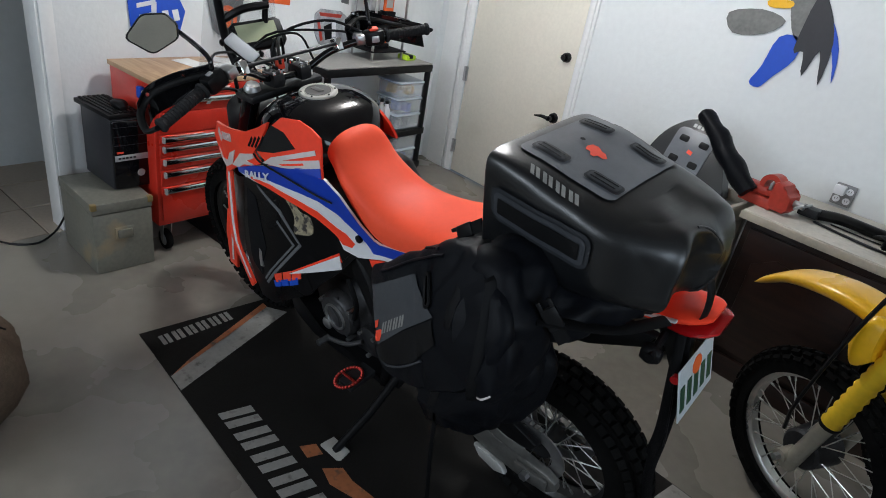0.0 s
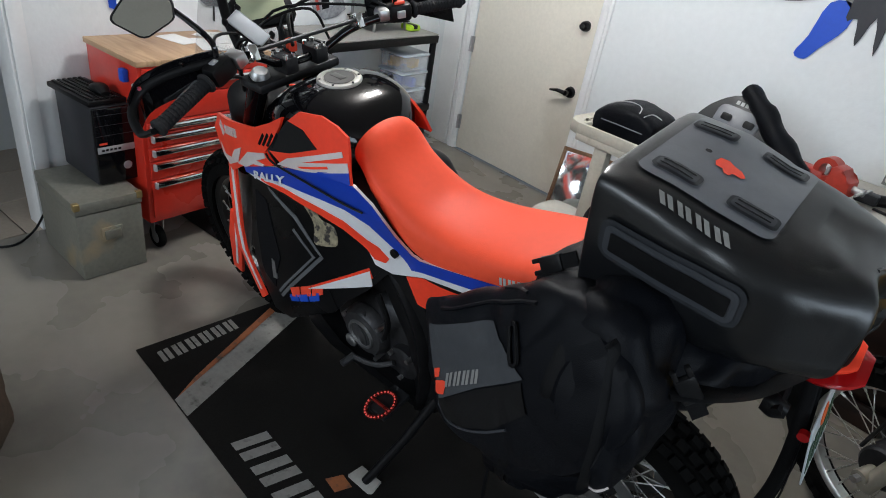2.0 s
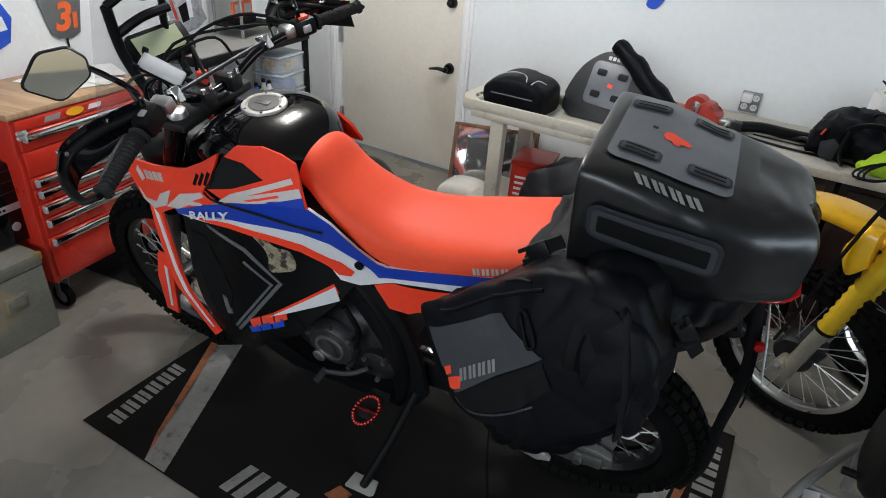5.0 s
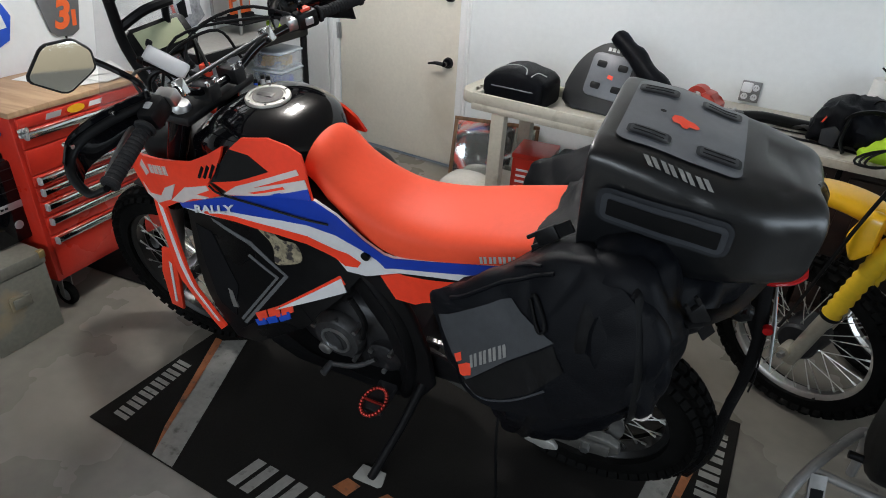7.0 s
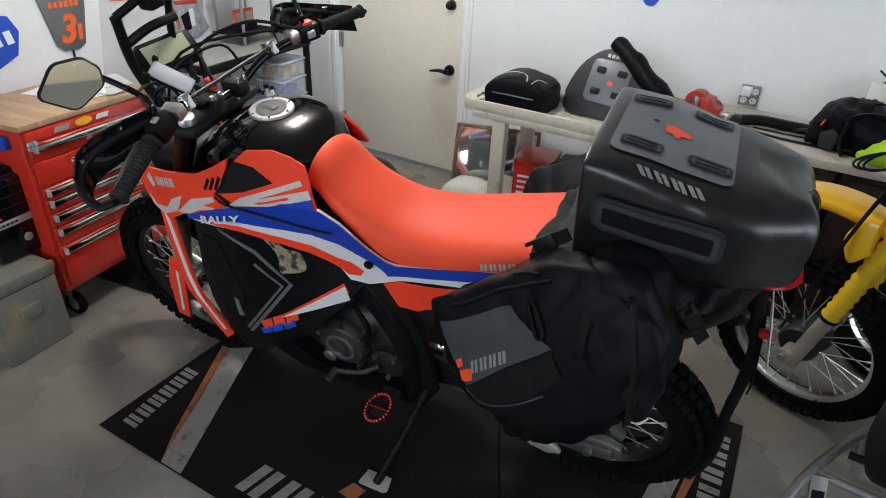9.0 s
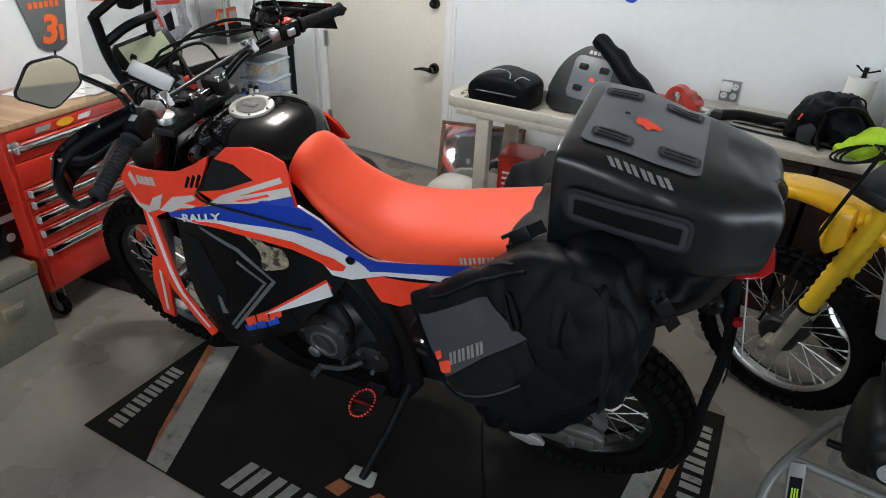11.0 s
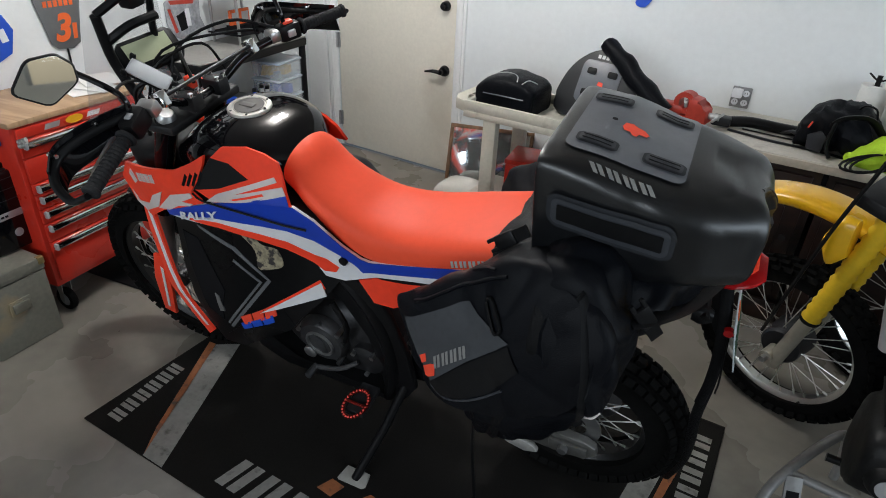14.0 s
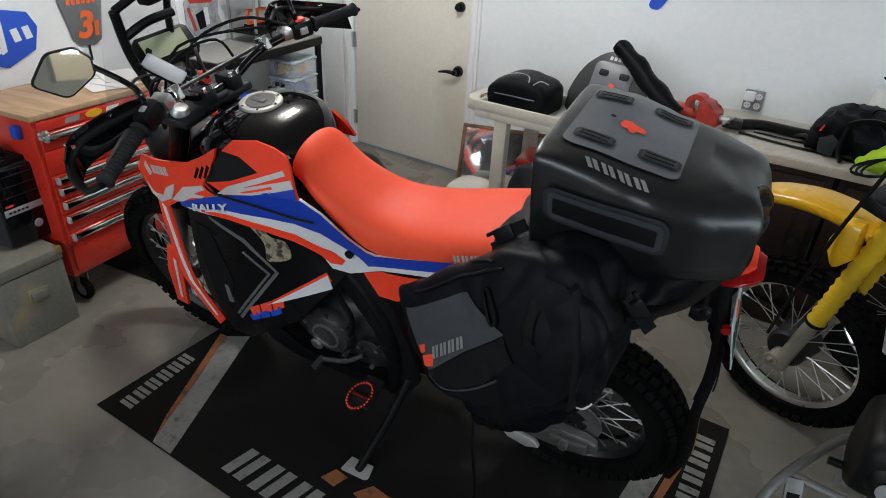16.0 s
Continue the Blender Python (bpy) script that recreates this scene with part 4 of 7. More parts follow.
# bench and cabinets
bench = thing("workbench", "worn pale worktop on dark cherry cabinets", "workbench", Matrix.Translation((-0.17, -0.56, 0)))
part("top", boxed(0, 2.6, 0, 0.555, 0.725, 0.762, 0.008), M_BENCH, bench)
part("edge_strip", boxed(-0.004, 2.6, -0.005, 0.0, 0.722, 0.755, 0.002), M_SKIRT, bench)
# dark strip that colours in the shade below the worktop
part("painted_shadow", boxed(0.02, 2.6, 0.04, 0.06, 0.66, 0.724), M_DARK, bench)
for i in range(4):
    x = 0.02 + 0.62 * i
    cb = thing("base_cabinet", "dark cherry wood base cabinet with raised panel door", "cabinet", Matrix.Translation((-0.17 + x, -0.56, 0)), "cabinets under the workbench")
    part("carcass", boxed(0, 0.60, 0.035, 0.55, 0.07, 0.722, 0.002), M_CABINET, cb)
    part("plinth", boxed(0.0, 0.60, 0.06, 0.50, 0.001, 0.068), M_CABINET, cb)
    part("skirting", boxed(0.0, 0.60, 0.015, 0.035, 0.001, 0.10, 0.004), M_CABINET, cb)
    d = part("door", boxed(0.03, 0.57, 0.017, 0.034, 0.13, 0.69, 0.005), M_CABINET, cb)
    bm = slabbed([(0.09, 0.19), (0.51, 0.19), (0.51, 0.55), (0.42, 0.61), (0.30, 0.58), (0.18, 0.61), (0.09, 0.55)], 0.006, 0.0165, 0.006)
    part("raised_panel", bm, M_CABINET, d)
    part("knob", cyled((0.535, 0.017, 0.42), (0.535, -0.005, 0.42), 0.008, 0.014, seg=14), M_ENGINE, d)
vs = thing("bench_vise", "red cast bench vise bolted to the worktop", "vise", Matrix.Translation((-0.12, -0.42, 0.762)) @ Matrix.Rotation(radians(-8), 4, "Z"))
bm = boxed(-0.13, 0.02, -0.045, 0.045, 0.0, 0.045, 0.008)
box(bm, -0.14, -0.02, -0.035, 0.035, 0.045, 0.085, 0.012)
part("body", bm, M_VISE, vs)
part("jaw", slabbed([(0.0, 0.01), (-0.002, 0.115), (0.016, 0.128), (0.045, 0.122), (0.055, 0.095), (0.085, 0.085), (0.09, 0.03), (0.07, 0.008)], -0.045, 0.045, 0.010), M_VISE, vs, "red vise jaw")
part("anvil_ring", lathed((-0.02, -0.03, 0.098), (0, 1, 0), [(0, 0.024), (0, 0.046), (0.06, 0.046), (0.06, 0.024), (0, 0.024)], 28), M_VISE, vs, "round red swivel ring")
part("screw", cyled((0.07, 0, 0.06), (0.13, 0, 0.06), 0.014, seg=14), M_STEEL, vs)
part("handle", cyled((0.125, -0.07, 0.06), (0.125, 0.07, 0.06), 0.006, seg=8), M_STEEL, vs)
part("jaw_plate", boxed(-0.012, 0.0, -0.05, 0.05, 0.085, 0.115, 0.002), M_STEEL, vs)
st = thing("ratchet_strap", "black webbing strap with a ratchet lying along the worktop", "strap", Matrix.Translation((0, 0, 0.763)))
part("webbing", tubed([(0.02, -0.33, 0.02), (0.12, -0.30, 0.03), (0.25, -0.27, 0.02), (0.36, -0.26, 0.018)], 0.030, 10, flat=0.75), M_BLACK, st)
part("ratchet", boxed(-0.03, 0.05, -0.37, -0.31, 0.005, 0.045, 0.008), M_ENGINE, st)
part("tail", tubed([(0.05, -0.38, 0.004), (0.22, -0.42, 0.004), (0.42, -0.44, 0.004), (0.60, -0.50, 0.004)], 0.013, 6, flat=0.3), M_BLACK, st)
part("second_tail", tubed([(0.10, -0.33, 0.004), (0.25, -0.345, 0.005), (0.40, -0.34, 0.004)], 0.008, 6, flat=0.3), M_BLACK, st)
bp = thing("backpack", "small black backpack lying on the worktop", "backpack", Matrix.Translation((0.45, -0.36, 0.763)) @ Matrix.Rotation(radians(-10), 4, "Z"))
part("body", folds(crumple(sweep(bmesh.new(), [(-0.14, 0, 0, 0.06, 0.06), (-0.11, 0, 0, 0.13, 0.10), (-0.03, 0, 0, 0.19, 0.12), (0.06, 0, 0, 0.18, 0.12), (0.13, 0, 0, 0.12, 0.10), (0.17, 0, 0, 0.05, 0.06)], 36, 7, 2.6), 0.018, 11, 6), 0.016, 15.0, 2.0), M_NYLON, bp)
for pts in ([(-0.02, -0.10, 0.10), (0.02, -0.13, 0.16), (0.10, -0.10, 0.17), (0.16, -0.04, 0.10)], [(-0.10, -0.06, 0.03), (-0.15, -0.02, 0.04), (-0.20, 0.04, 0.01)], [(0.0, -0.12, 0.14), (-0.005, -0.13, 0.05), (0.02, -0.14, 0.004)]):
    part("shoulder_strap", tubed(pts, 0.019, 8, flat=0.4), M_BLACK, bp)
part("side_panel", slabbed([(-0.075, 0.015), (-0.02, 0.010), (-0.012, 0.075), (-0.04, 0.095), (-0.082, 0.07)], -0.124, -0.110, 0.004), M_GRABPANEL, bp, "dark grey side panel")
part("grab_loop", tubed([(0.04, -0.02, 0.165), (0.06, -0.03, 0.20), (0.10, -0.03, 0.195), (0.115, -0.02, 0.15)], 0.009, 8, flat=0.4), M_BLACK, bp)
part("accent", slabbed([(-0.094, 0.095), (-0.088, 0.093), (-0.078, 0.118), (-0.084, 0.122)], -0.112, -0.098, 0.002), M_FOX, bp, "red accent stripe")
for p in ((-0.10, -0.085, 0.10), (0.0, -0.125, 0.035)):
    part("zip_pull", boxed(p[0] - 0.004, p[0] + 0.004, p[1] - 0.006, p[1], p[2] - 0.014, p[2] + 0.01, 0.002), M_ORANGE, bp, "orange zip pull")
pt = thing("paper_towel_holder", "white paper towel roll on a dark metal stand", "paper towels", Matrix.Translation((0.53, -0.13, 0.763)))
part("roll", lathed((0, 0, 0.01), (0, 0, 1), [(0, 0.02), (0, 0.055), (0.22, 0.055), (0.22, 0.02)], 32), M_PAPER, pt)
part("rod", cyled((0, 0, 0), (0, 0, 0.27), 0.010, seg=10), M_BLACK, pt)
part("foot", cyled((0, 0, 0), (0, 0, 0.009), 0.07, seg=24), M_BLACK, pt)
part("finial", tubed([(-0.04, 0, 0.275), (0, 0, 0.25), (0.05, 0, 0.265)], 0.004, 6), M_BLACK, pt)
hv = single("safety_vest", crumple(sweep(bmesh.new(), [(0.50, -0.50, 0.764, 0.79, 0.03), (0.56, -0.49, 0.764, 0.86, 0.06), (0.66, -0.48, 0.764, 0.88, 0.08), (0.78, -0.46, 0.764, 0.85, 0.07), (0.86, -0.45, 0.764, 0.78, 0.03)], 22, 6, 2.4), 0.022, 13, 2), M_HIVIS, "crumpled yellow-green safety vest lying on the worktop", "vest")
single("coiled_cord", tubed([(0.58 + (0.05 + 0.002 * k) * math.cos(0.7 * k), -0.57 + 0.02 * math.sin(0.7 * k), 0.80 + (0.04) * math.sin(0.7 * k + 0.8)) for k in range(28)], 0.005, 6, per=2), M_BLACK, "black cord coiled on the worktop edge", "cord")
bx = thing("grey_case", "tall pale grey case at the end of the worktop", "case", Matrix.Translation((0.66, -0.30, 0.763)))
part("shell", boxed(0, 0.30, 0, 0.22, 0, 0.26, 0.012), mat("pale_grey_shell", (0.42, 0.40, 0.36), 0.5, vary=0.1), bx)
part("cable", tubed([(0.02, -0.006, 0.02), (0.0, -0.01, 0.18), (0.06, -0.012, 0.24), (0.16, -0.01, 0.245)], 0.005, 6), M_BLACK, bx)

# outlet, decal and wall marks
ol = thing("outlet_box", "grey double outlet plate with pale sockets on the wall", "outlet", Matrix.Translation((-0.018, 0, 0.773)))
part("plate", boxed(0, 0.086, -0.012, -0.001, 0, 0.098, 0.004), M_OUTLET, ol)
for x, z in ((0.022, 0.026), (0.064, 0.026), (0.064, 0.070)):
    so = part("socket", cyled((x, -0.012, z), (x, -0.015, z), 0.015, seg=20), M_WHITE, ol, "pale socket")
    for dx in (-0.005, 0.005):
        part("slot", boxed(x + dx - 0.001, x + dx + 0.001, -0.0158, -0.0148, z - 0.002, z + 0.006), M_DARK, so)
part("plug", boxed(0.004, 0.050, -0.045, -0.012, 0.050, 0.092, 0.006), M_WHITE, ol, "white plug-in adapter")
dc = thing("wall_decal", "abstract blue, grey and black vinyl decal on the wall", "decal", Matrix.Translation((0, -0.002, 0)))
for o, c, n in (([(-0.77, 1.46), (-0.62, 1.50), (-0.50, 1.47), (-0.57, 1.40), (-0.72, 1.375)], M_DECALGREY, "grey_patch"), ([(-0.50, 1.40), (-0.41, 1.41), (-0.40, 1.32), (-0.47, 1.22), (-0.51, 1.165), (-0.56, 1.18), (-0.53, 1.26)], M_DECALBLUE, "blue_patch"), ([(-0.52, 1.62), (-0.40, 1.62), (-0.36, 1.50), (-0.40, 1.40), (-0.46, 1.44)], M_DECALGREY, "grey_patch"), ([(-0.40, 1.60), (-0.34, 1.56), (-0.27, 1.42), (-0.265, 1.24), (-0.31, 1.38), (-0.345, 1.26), (-0.375, 1.36), (-0.42, 1.36)], M_DECALBLACK, "black_patch"), ([(-0.39, 1.56), (-0.32, 1.52), (-0.24, 1.40), (-0.215, 1.26), (-0.26, 1.38)], M_DECALBLUE, "blue_patch"), ([(-0.60, 1.545), (-0.50, 1.555), (-0.50, 1.525), (-0.59, 1.515)], M_YELLOW, "yellow_patch")):
    part(n, slabbed([(p.x, p.y) for p in spline([(a, b, 0) for a, b in o], 3, True)], -0.0012 - 0.0004 * len(n), 0.0), c, dc)

# brown bean bag and floor cable by the hall
bb = thing("bean_bag", "brown corduroy pet bed slumped on the floor", "pet bed", Matrix.Translation((-1.315, -3.345, 0.002)))
bm = lathed((0, 0, 0), (0, 0, 1), [(0, 0.0), (0, 0.26), (0.03, 0.33), (0.07, 0.37), (0.13, 0.395), (0.19, 0.395), (0.25, 0.37), (0.30, 0.32), (0.335, 0.25), (0.355, 0.17), (0.365, 0.09), (0.37, 0.0)], 72, False)
for v in bm.verts:
    v.co.z *= 1.0 + 0.12 * math.sin(2.3 * math.atan2(v.co.y, v.co.x))
crumple(bm, 0.03, 4.0, 3)
folds(bm, 0.022, 3.6, 1.5)
for v in bm.verts:
    v.co.z = max(v.co.z, 0.0)
cush = part("cushion", bm, M_BEAN, bb)
TB = tree_of(cush)
for k in range(3):
    a0 = radians(-40 + 55 * k)
    seam = []
    for j in range(9):
        r = 0.06 + 0.036 * j
        hit = TB.ray_cast(Vector((r * math.cos(a0 + 0.04 * j), r * math.sin(a0 + 0.04 * j), 1.0)), Vector((0, 0, -1)))[0]
        if hit:
            seam.append(hit + Vector((0, 0, 0.001)))
    part("seam", tubed(seam, 0.0035, 6), M_DARK, bb, "dark stitched seam")
single("power_cable", tubed([(-2.9, -3.05, 0.006), (-2.45, -2.90, 0.006), (-2.33, -2.76, 0.006), (-2.37, -2.66, 0.03), (-2.38, -2.60, 0.11), (-2.36, -2.56, 0.16)], 0.005, 6), M_BLACK, "black power cable lying over the floor", "cable")


# ---- the red motorcycle: x forward, y to its left, z up, leaning on its stand ----
def lean_frame(place, yaw, lean):
    f = Vector((-math.cos(yaw), -math.sin(yaw), 0))
    left = Vector((math.sin(yaw), -math.cos(yaw), 0))
    up = math.cos(lean) * Vector((0, 0, 1)) + math.sin(lean) * left
    lf = math.cos(lean) * left - math.sin(lean) * Vector((0, 0, 1))
    m = Matrix((f, lf, up)).transposed().to_4x4()
    m.translation = place
    return m


BIKE = lean_frame((0.12, -1.8, 0.012), radians(7.6), radians(12.5))
bike = thing("motorcycle", "red white and blue dual-sport motorcycle leaning on its side stand", "motorcycle", BIKE)


def half_width(x, z):
    """How far the fairing's side stands out from the middle."""
    w = 0.198 - (0.32 if x < 1.1 else 0.5) * (x - 1.1) ** 2
    w += min(0.06, 0.24 * max(0.0, 0.80 - z)) - 0.35 * max(0.0, z - 0.97)
    return max(w, 0.140)


def panel(outline, side=1, lift=0.0, thick=0.006, cell=0.03, f=half_width, rounded=False):
    """A curved sheet with thickness: an outline of (x, z) laid on the side of the fairing."""
    bm = bmesh.new()
    pts = [(p.x, p.y) for p in spline([(a, b, 0) for a, b in outline], 4, True)] if rounded else outline
    bm.faces.new([bm.verts.new((a, 0, b)) for a, b in pts])
    for i in (0, 2):
        n = Vector((1, 0, 0)) if i == 0 else Vector((0, 0, 1))
        k, hi = min(v.co[i] for v in bm.verts) + cell, max(v.co[i] for v in bm.verts)
        while k < hi - 1e-4:
            bmesh.ops.bisect_plane(bm, geom=bm.verts[:] + bm.edges[:] + bm.faces[:], plane_co=n * k, plane_no=n)
            k += cell
    bmesh.ops.triangulate(bm, faces=bm.faces[:])
    for v in bm.verts:
        v.co.y = side * (f(v.co.x, v.co.z) * (1.0 if side > 0 else 0.72) + lift)
    bmesh.ops.recalc_face_normals(bm, faces=bm.faces[:])
    if bm.faces[0].normal.y * side < 0:
        bmesh.ops.reverse_faces(bm, faces=bm.faces[:])
    bmesh.ops.solidify(bm, geom=bm.faces[:], thickness=thick)
    return bm


def tyre(bm, c, radius, width):
    """The carcass of an off-road tyre."""
    rim = radius - width * 0.98
    prof = []
    for k in range(13):
        a = math.pi * (k / 12) - math.pi / 2
        prof.append((0.5 * width * math.sin(a), rim + (radius - 0.010 - rim) * math.cos(a) ** 0.75))
    lathe(bm, c, (0, 1, 0), prof, 72)
    return bm


def tread(bm, c, radius, width, knobs, rows=5):
    """The raised blocks of a knobbly tyre."""
    rim = radius - width * 0.98
    for i in range(knobs):
        for r in range(rows):
            a = 2 * math.pi * (i + (0.5 if r % 2 else 0)) / knobs
            v = (r / (rows - 1) - 0.5) * 1.9
            along, rad = 0.5 * width * math.sin(v), rim + (radius - 0.012 - rim) * math.cos(v) ** 0.75
            m = Matrix.Translation(c) @ Matrix.Rotation(a, 4, "Y") @ Matrix.Translation((0, along, rad)) @ Matrix.Rotation(-v * 0.85, 4, "X")
            h = 0.016
            q = [m @ Vector((sx * 0.0135, sy * width * 0.095, z)) for z in (-0.006, h) for sx, sy in ((-1, -1), (1, -1), (1, 1), (-1, 1))]
            vs = [bm.verts.new(p) for p in q]
            for f in ((0, 1, 5, 4), (1, 2, 6, 5), (2, 3, 7, 6), (3, 0, 4, 7), (4, 5, 6, 7)):
                bm.faces.new([vs[j] for j in f])
    return bm


def wheel(parent, c, radius, width, rim_mat, spoke_mat, knobs, hub_r=0.035, disc=0.12, rows=5):
    c = Vector(c)
    w = part("wheel", cyled(c - Vector((0, 0.05, 0)), c + Vector((0, 0.05, 0)), hub_r, bevel=0.004), M_ENGINE, parent)
    part("tyre", tyre(bmesh.new(), c, radius, width), M_RUBBER, w, "knobbly black off-road tyre")
    tagged(part("tread", tread(bmesh.new(), c, radius, width, knobs, rows), M_RUBBER, w), kind="stuff")
    r = radius - width * 0.98
    hw = width * 0.32
    part("rim", lathed(c, (0, 1, 0), [(-hw, r + 0.014), (-hw, r - 0.004), (-hw * 0.6, r - 0.016), (hw * 0.6, r - 0.016), (hw, r - 0.004), (hw, r + 0.014), (hw * 0.8, r + 0.014), (hw * 0.5, r), (-hw * 0.5, r), (-hw * 0.8, r + 0.014)], 64), rim_mat, w)
    bm = bmesh.new()
    for i in range(32):
        a = 2 * math.pi * i / 32
        s = 1 if i % 2 else -1
        b = a + (0.42 if (i // 2) % 2 else -0.42)
        p = c + Vector((hub_r * 0.95 * math.cos(b), s * 0.035, hub_r * 0.95 * math.sin(b)))
        q = c + Vector(((r - 0.014) * math.cos(a), s * 0.006, (r - 0.014) * math.sin(a)))
        cyl(bm, p, q, 0.0019, seg=5)
        cyl(bm, q, q + (q - p).normalized() * -0.018, 0.0038, seg=6)
    tagged(part("spokes", bm, spoke_mat, w), kind="stuff")
    if disc:
        bm = lathed(c + Vector((0, -0.058, 0)), (0, 1, 0), [(0, disc), (0.004, disc), (0.004, disc * 0.72), (0, disc * 0.72)], 40)
        for i in range(5):
            a = 2 * math.pi * i / 5
            tube(bm, [c + Vector((hub_r * math.cos(a), -0.056, hub_r * math.sin(a))), c + Vector((disc * 0.78 * math.cos(a + 0.3), -0.056, disc * 0.78 * math.sin(a + 0.3)))], 0.005, 6, curve=False)
        part("brake_disc", bm, M_STEEL, w)
    return w


REAR, FRONT = Vector((0.115, 0, 0.312)), Vector((1.585, 0, 0.335))
wheel(bike, REAR, 0.313, 0.108, M_BLACKRIM, M_STEEL, 52)
wheel(bike, FRONT, 0.342, 0.085, M_BLACKRIM, M_STEEL, 50, disc=0.13)

# fork, guards, clamps
for s in (1, -1):
    leg = part("fork_leg", cyled(FRONT + Vector((0, s * 0.095, -0.02)), (1.40, s * 0.10, 0.80), 0.026, bevel=0.003), M_ALLOY, bike)
    part("upper_tube", cyled((1.42, s * 0.10, 0.74), (1.252, s * 0.10, 1.085), 0.029, bevel=0.003), M_GLOSS, leg)
    part("cap", cyled((1.252, s * 0.10, 1.085), (1.244, s * 0.10, 1.106), 0.027, 0.021, bevel=0.003), M_STEEL, leg, "silver fork cap")
    bm = slabbed([(1.595, 0.27), (1.545, 0.26), (1.475, 0.50), (1.47, 0.56), (1.515, 0.56), (1.565, 0.44)], s * 0.128, s * 0.142, 0.004)
    part("fork_guard", bm, M_RED, leg, "red fork guard")
    part("guard_stripe", slabbed([(1.562, 0.30), (1.552, 0.30), (1.495, 0.50), (1.503, 0.51)], s * 0.1425, s * 0.1445), M_WHITE, leg)
bm = boxed(1.205, 1.30, -0.135, 0.135, 1.058, 1.084, 0.008)
cyl(bm, (1.255, 0, 1.083), (1.25, 0, 1.10), 0.022, bevel=0.003)
part("triple_clamp", bm, M_ENGINE, bike)
part("lower_clamp", boxed(1.36, 1.45, -0.135, 0.135, 0.85, 0.88, 0.008), M_ENGINE, bike)
part("front_fender", sweep(bmesh.new(), [(1.66, 0, 0.70, 0.715, 0.04), (1.58, 0, 0.71, 0.73, 0.055), (1.45, 0, 0.70, 0.72, 0.055), (1.34, 0, 0.64, 0.655, 0.05)], 20), M_BLACK, bike)
part("caliper", boxed(1.49, 1.57, -0.10, -0.055, 0.37, 0.47, 0.01), M_ALLOY, bike)

# body
part("seat_base", sweep(bmesh.new(), [(0.95, 0, 0.88, 0.945, 0.12), (0.83, 0, 0.86, 0.935, 0.148), (0.78, 0, 0.81, 0.90, 0.148), (0.72, 0, 0.75, 0.838, 0.142), (0.66, 0, 0.73, 0.795, 0.137), (0.55, 0, 0.74, 0.818, 0.137), (0.38, 0, 0.79, 0.862, 0.137)], 24, 5, 4), M_BLACK, bike, "black seat base")
seat = part("seat", sweep(bmesh.new(), [(0.948, 0.004, 0.985, 1.02, 0.055, 2.2), (0.922, 0.006, 0.955, 1.047, 0.090, 2.2), (0.87, 0.010, 0.925, 1.040, 0.103, 2.3), (0.81, 0.017, 0.868, 0.986, 0.111, 2.4), (0.74, 0.017, 0.812, 0.946, 0.118, 2.5), (0.66, 0.017, 0.788, 0.917, 0.123, 3.0), (0.55, 0.013, 0.803, 0.915, 0.128, 3.3), (0.40, 0.01, 0.85, 0.948, 0.132, 3.4), (0.25, 0.005, 0.902, 0.982, 0.132, 3.2), (0.06, 0, 0.94, 1.02, 0.125, 2.7), (-0.08, 0, 0.97, 1.02, 0.10, 2.7)], 40, 6, 2.7), M_SEAT, bike, "bright red vinyl seat")
tank = part("tank", sweep(bmesh.new(), [(0.86, 0, 0.95, 1.00, 0.06), (0.905, 0, 0.92, 1.062, 0.12), (0.95, 0, 0.90, 1.092, 0.155), (1.03, 0, 0.89, 1.107, 0.172), (1.11, 0, 0.89, 1.099, 0.166), (1.18, 0, 0.90, 1.07, 0.14), (1.25, 0, 0.92, 1.02, 0.105)], 44, 8, 2.8), M_GLOSS, bike, "gloss black fuel tank")
cap = part("fuel_cap", lathed((1.052, 0, 1.103), (-0.03, 0, 1), [(0, 0.0), (0.0075, 0.0), (0.0075, 0.040), (0.006, 0.041), (0.006, 0.043), (0.009, 0.045), (0.0085, 0.055), (0.005, 0.058), (0, 0.058)], 48, False), M_CAPRING, bike, "brushed metal fuel cap")
part("lock_disc", lathed((1.052, 0, 1.1112), (-0.03, 0, 1), [(0, 0.0), (0.0012, 0.0), (0.0012, 0.039), (0, 0.039)], 40, False), M_CAPDISC, cap, "dark grey centre disc")
part("key_flap", boxed(1.035, 1.078, -0.010, 0.010, 1.1118, 1.1142, 0.001), M_CAPDISC, cap)
for i in range(6):
    a = math.pi * i / 3
    part("screw", cyled((1.052 + 0.050 * math.cos(a), 0.050 * math.sin(a), 1.1095), (1.052 + 0.050 * math.cos(a), 0.050 * math.sin(a), 1.1132), 0.0032, seg=8), M_ENGINE, cap)

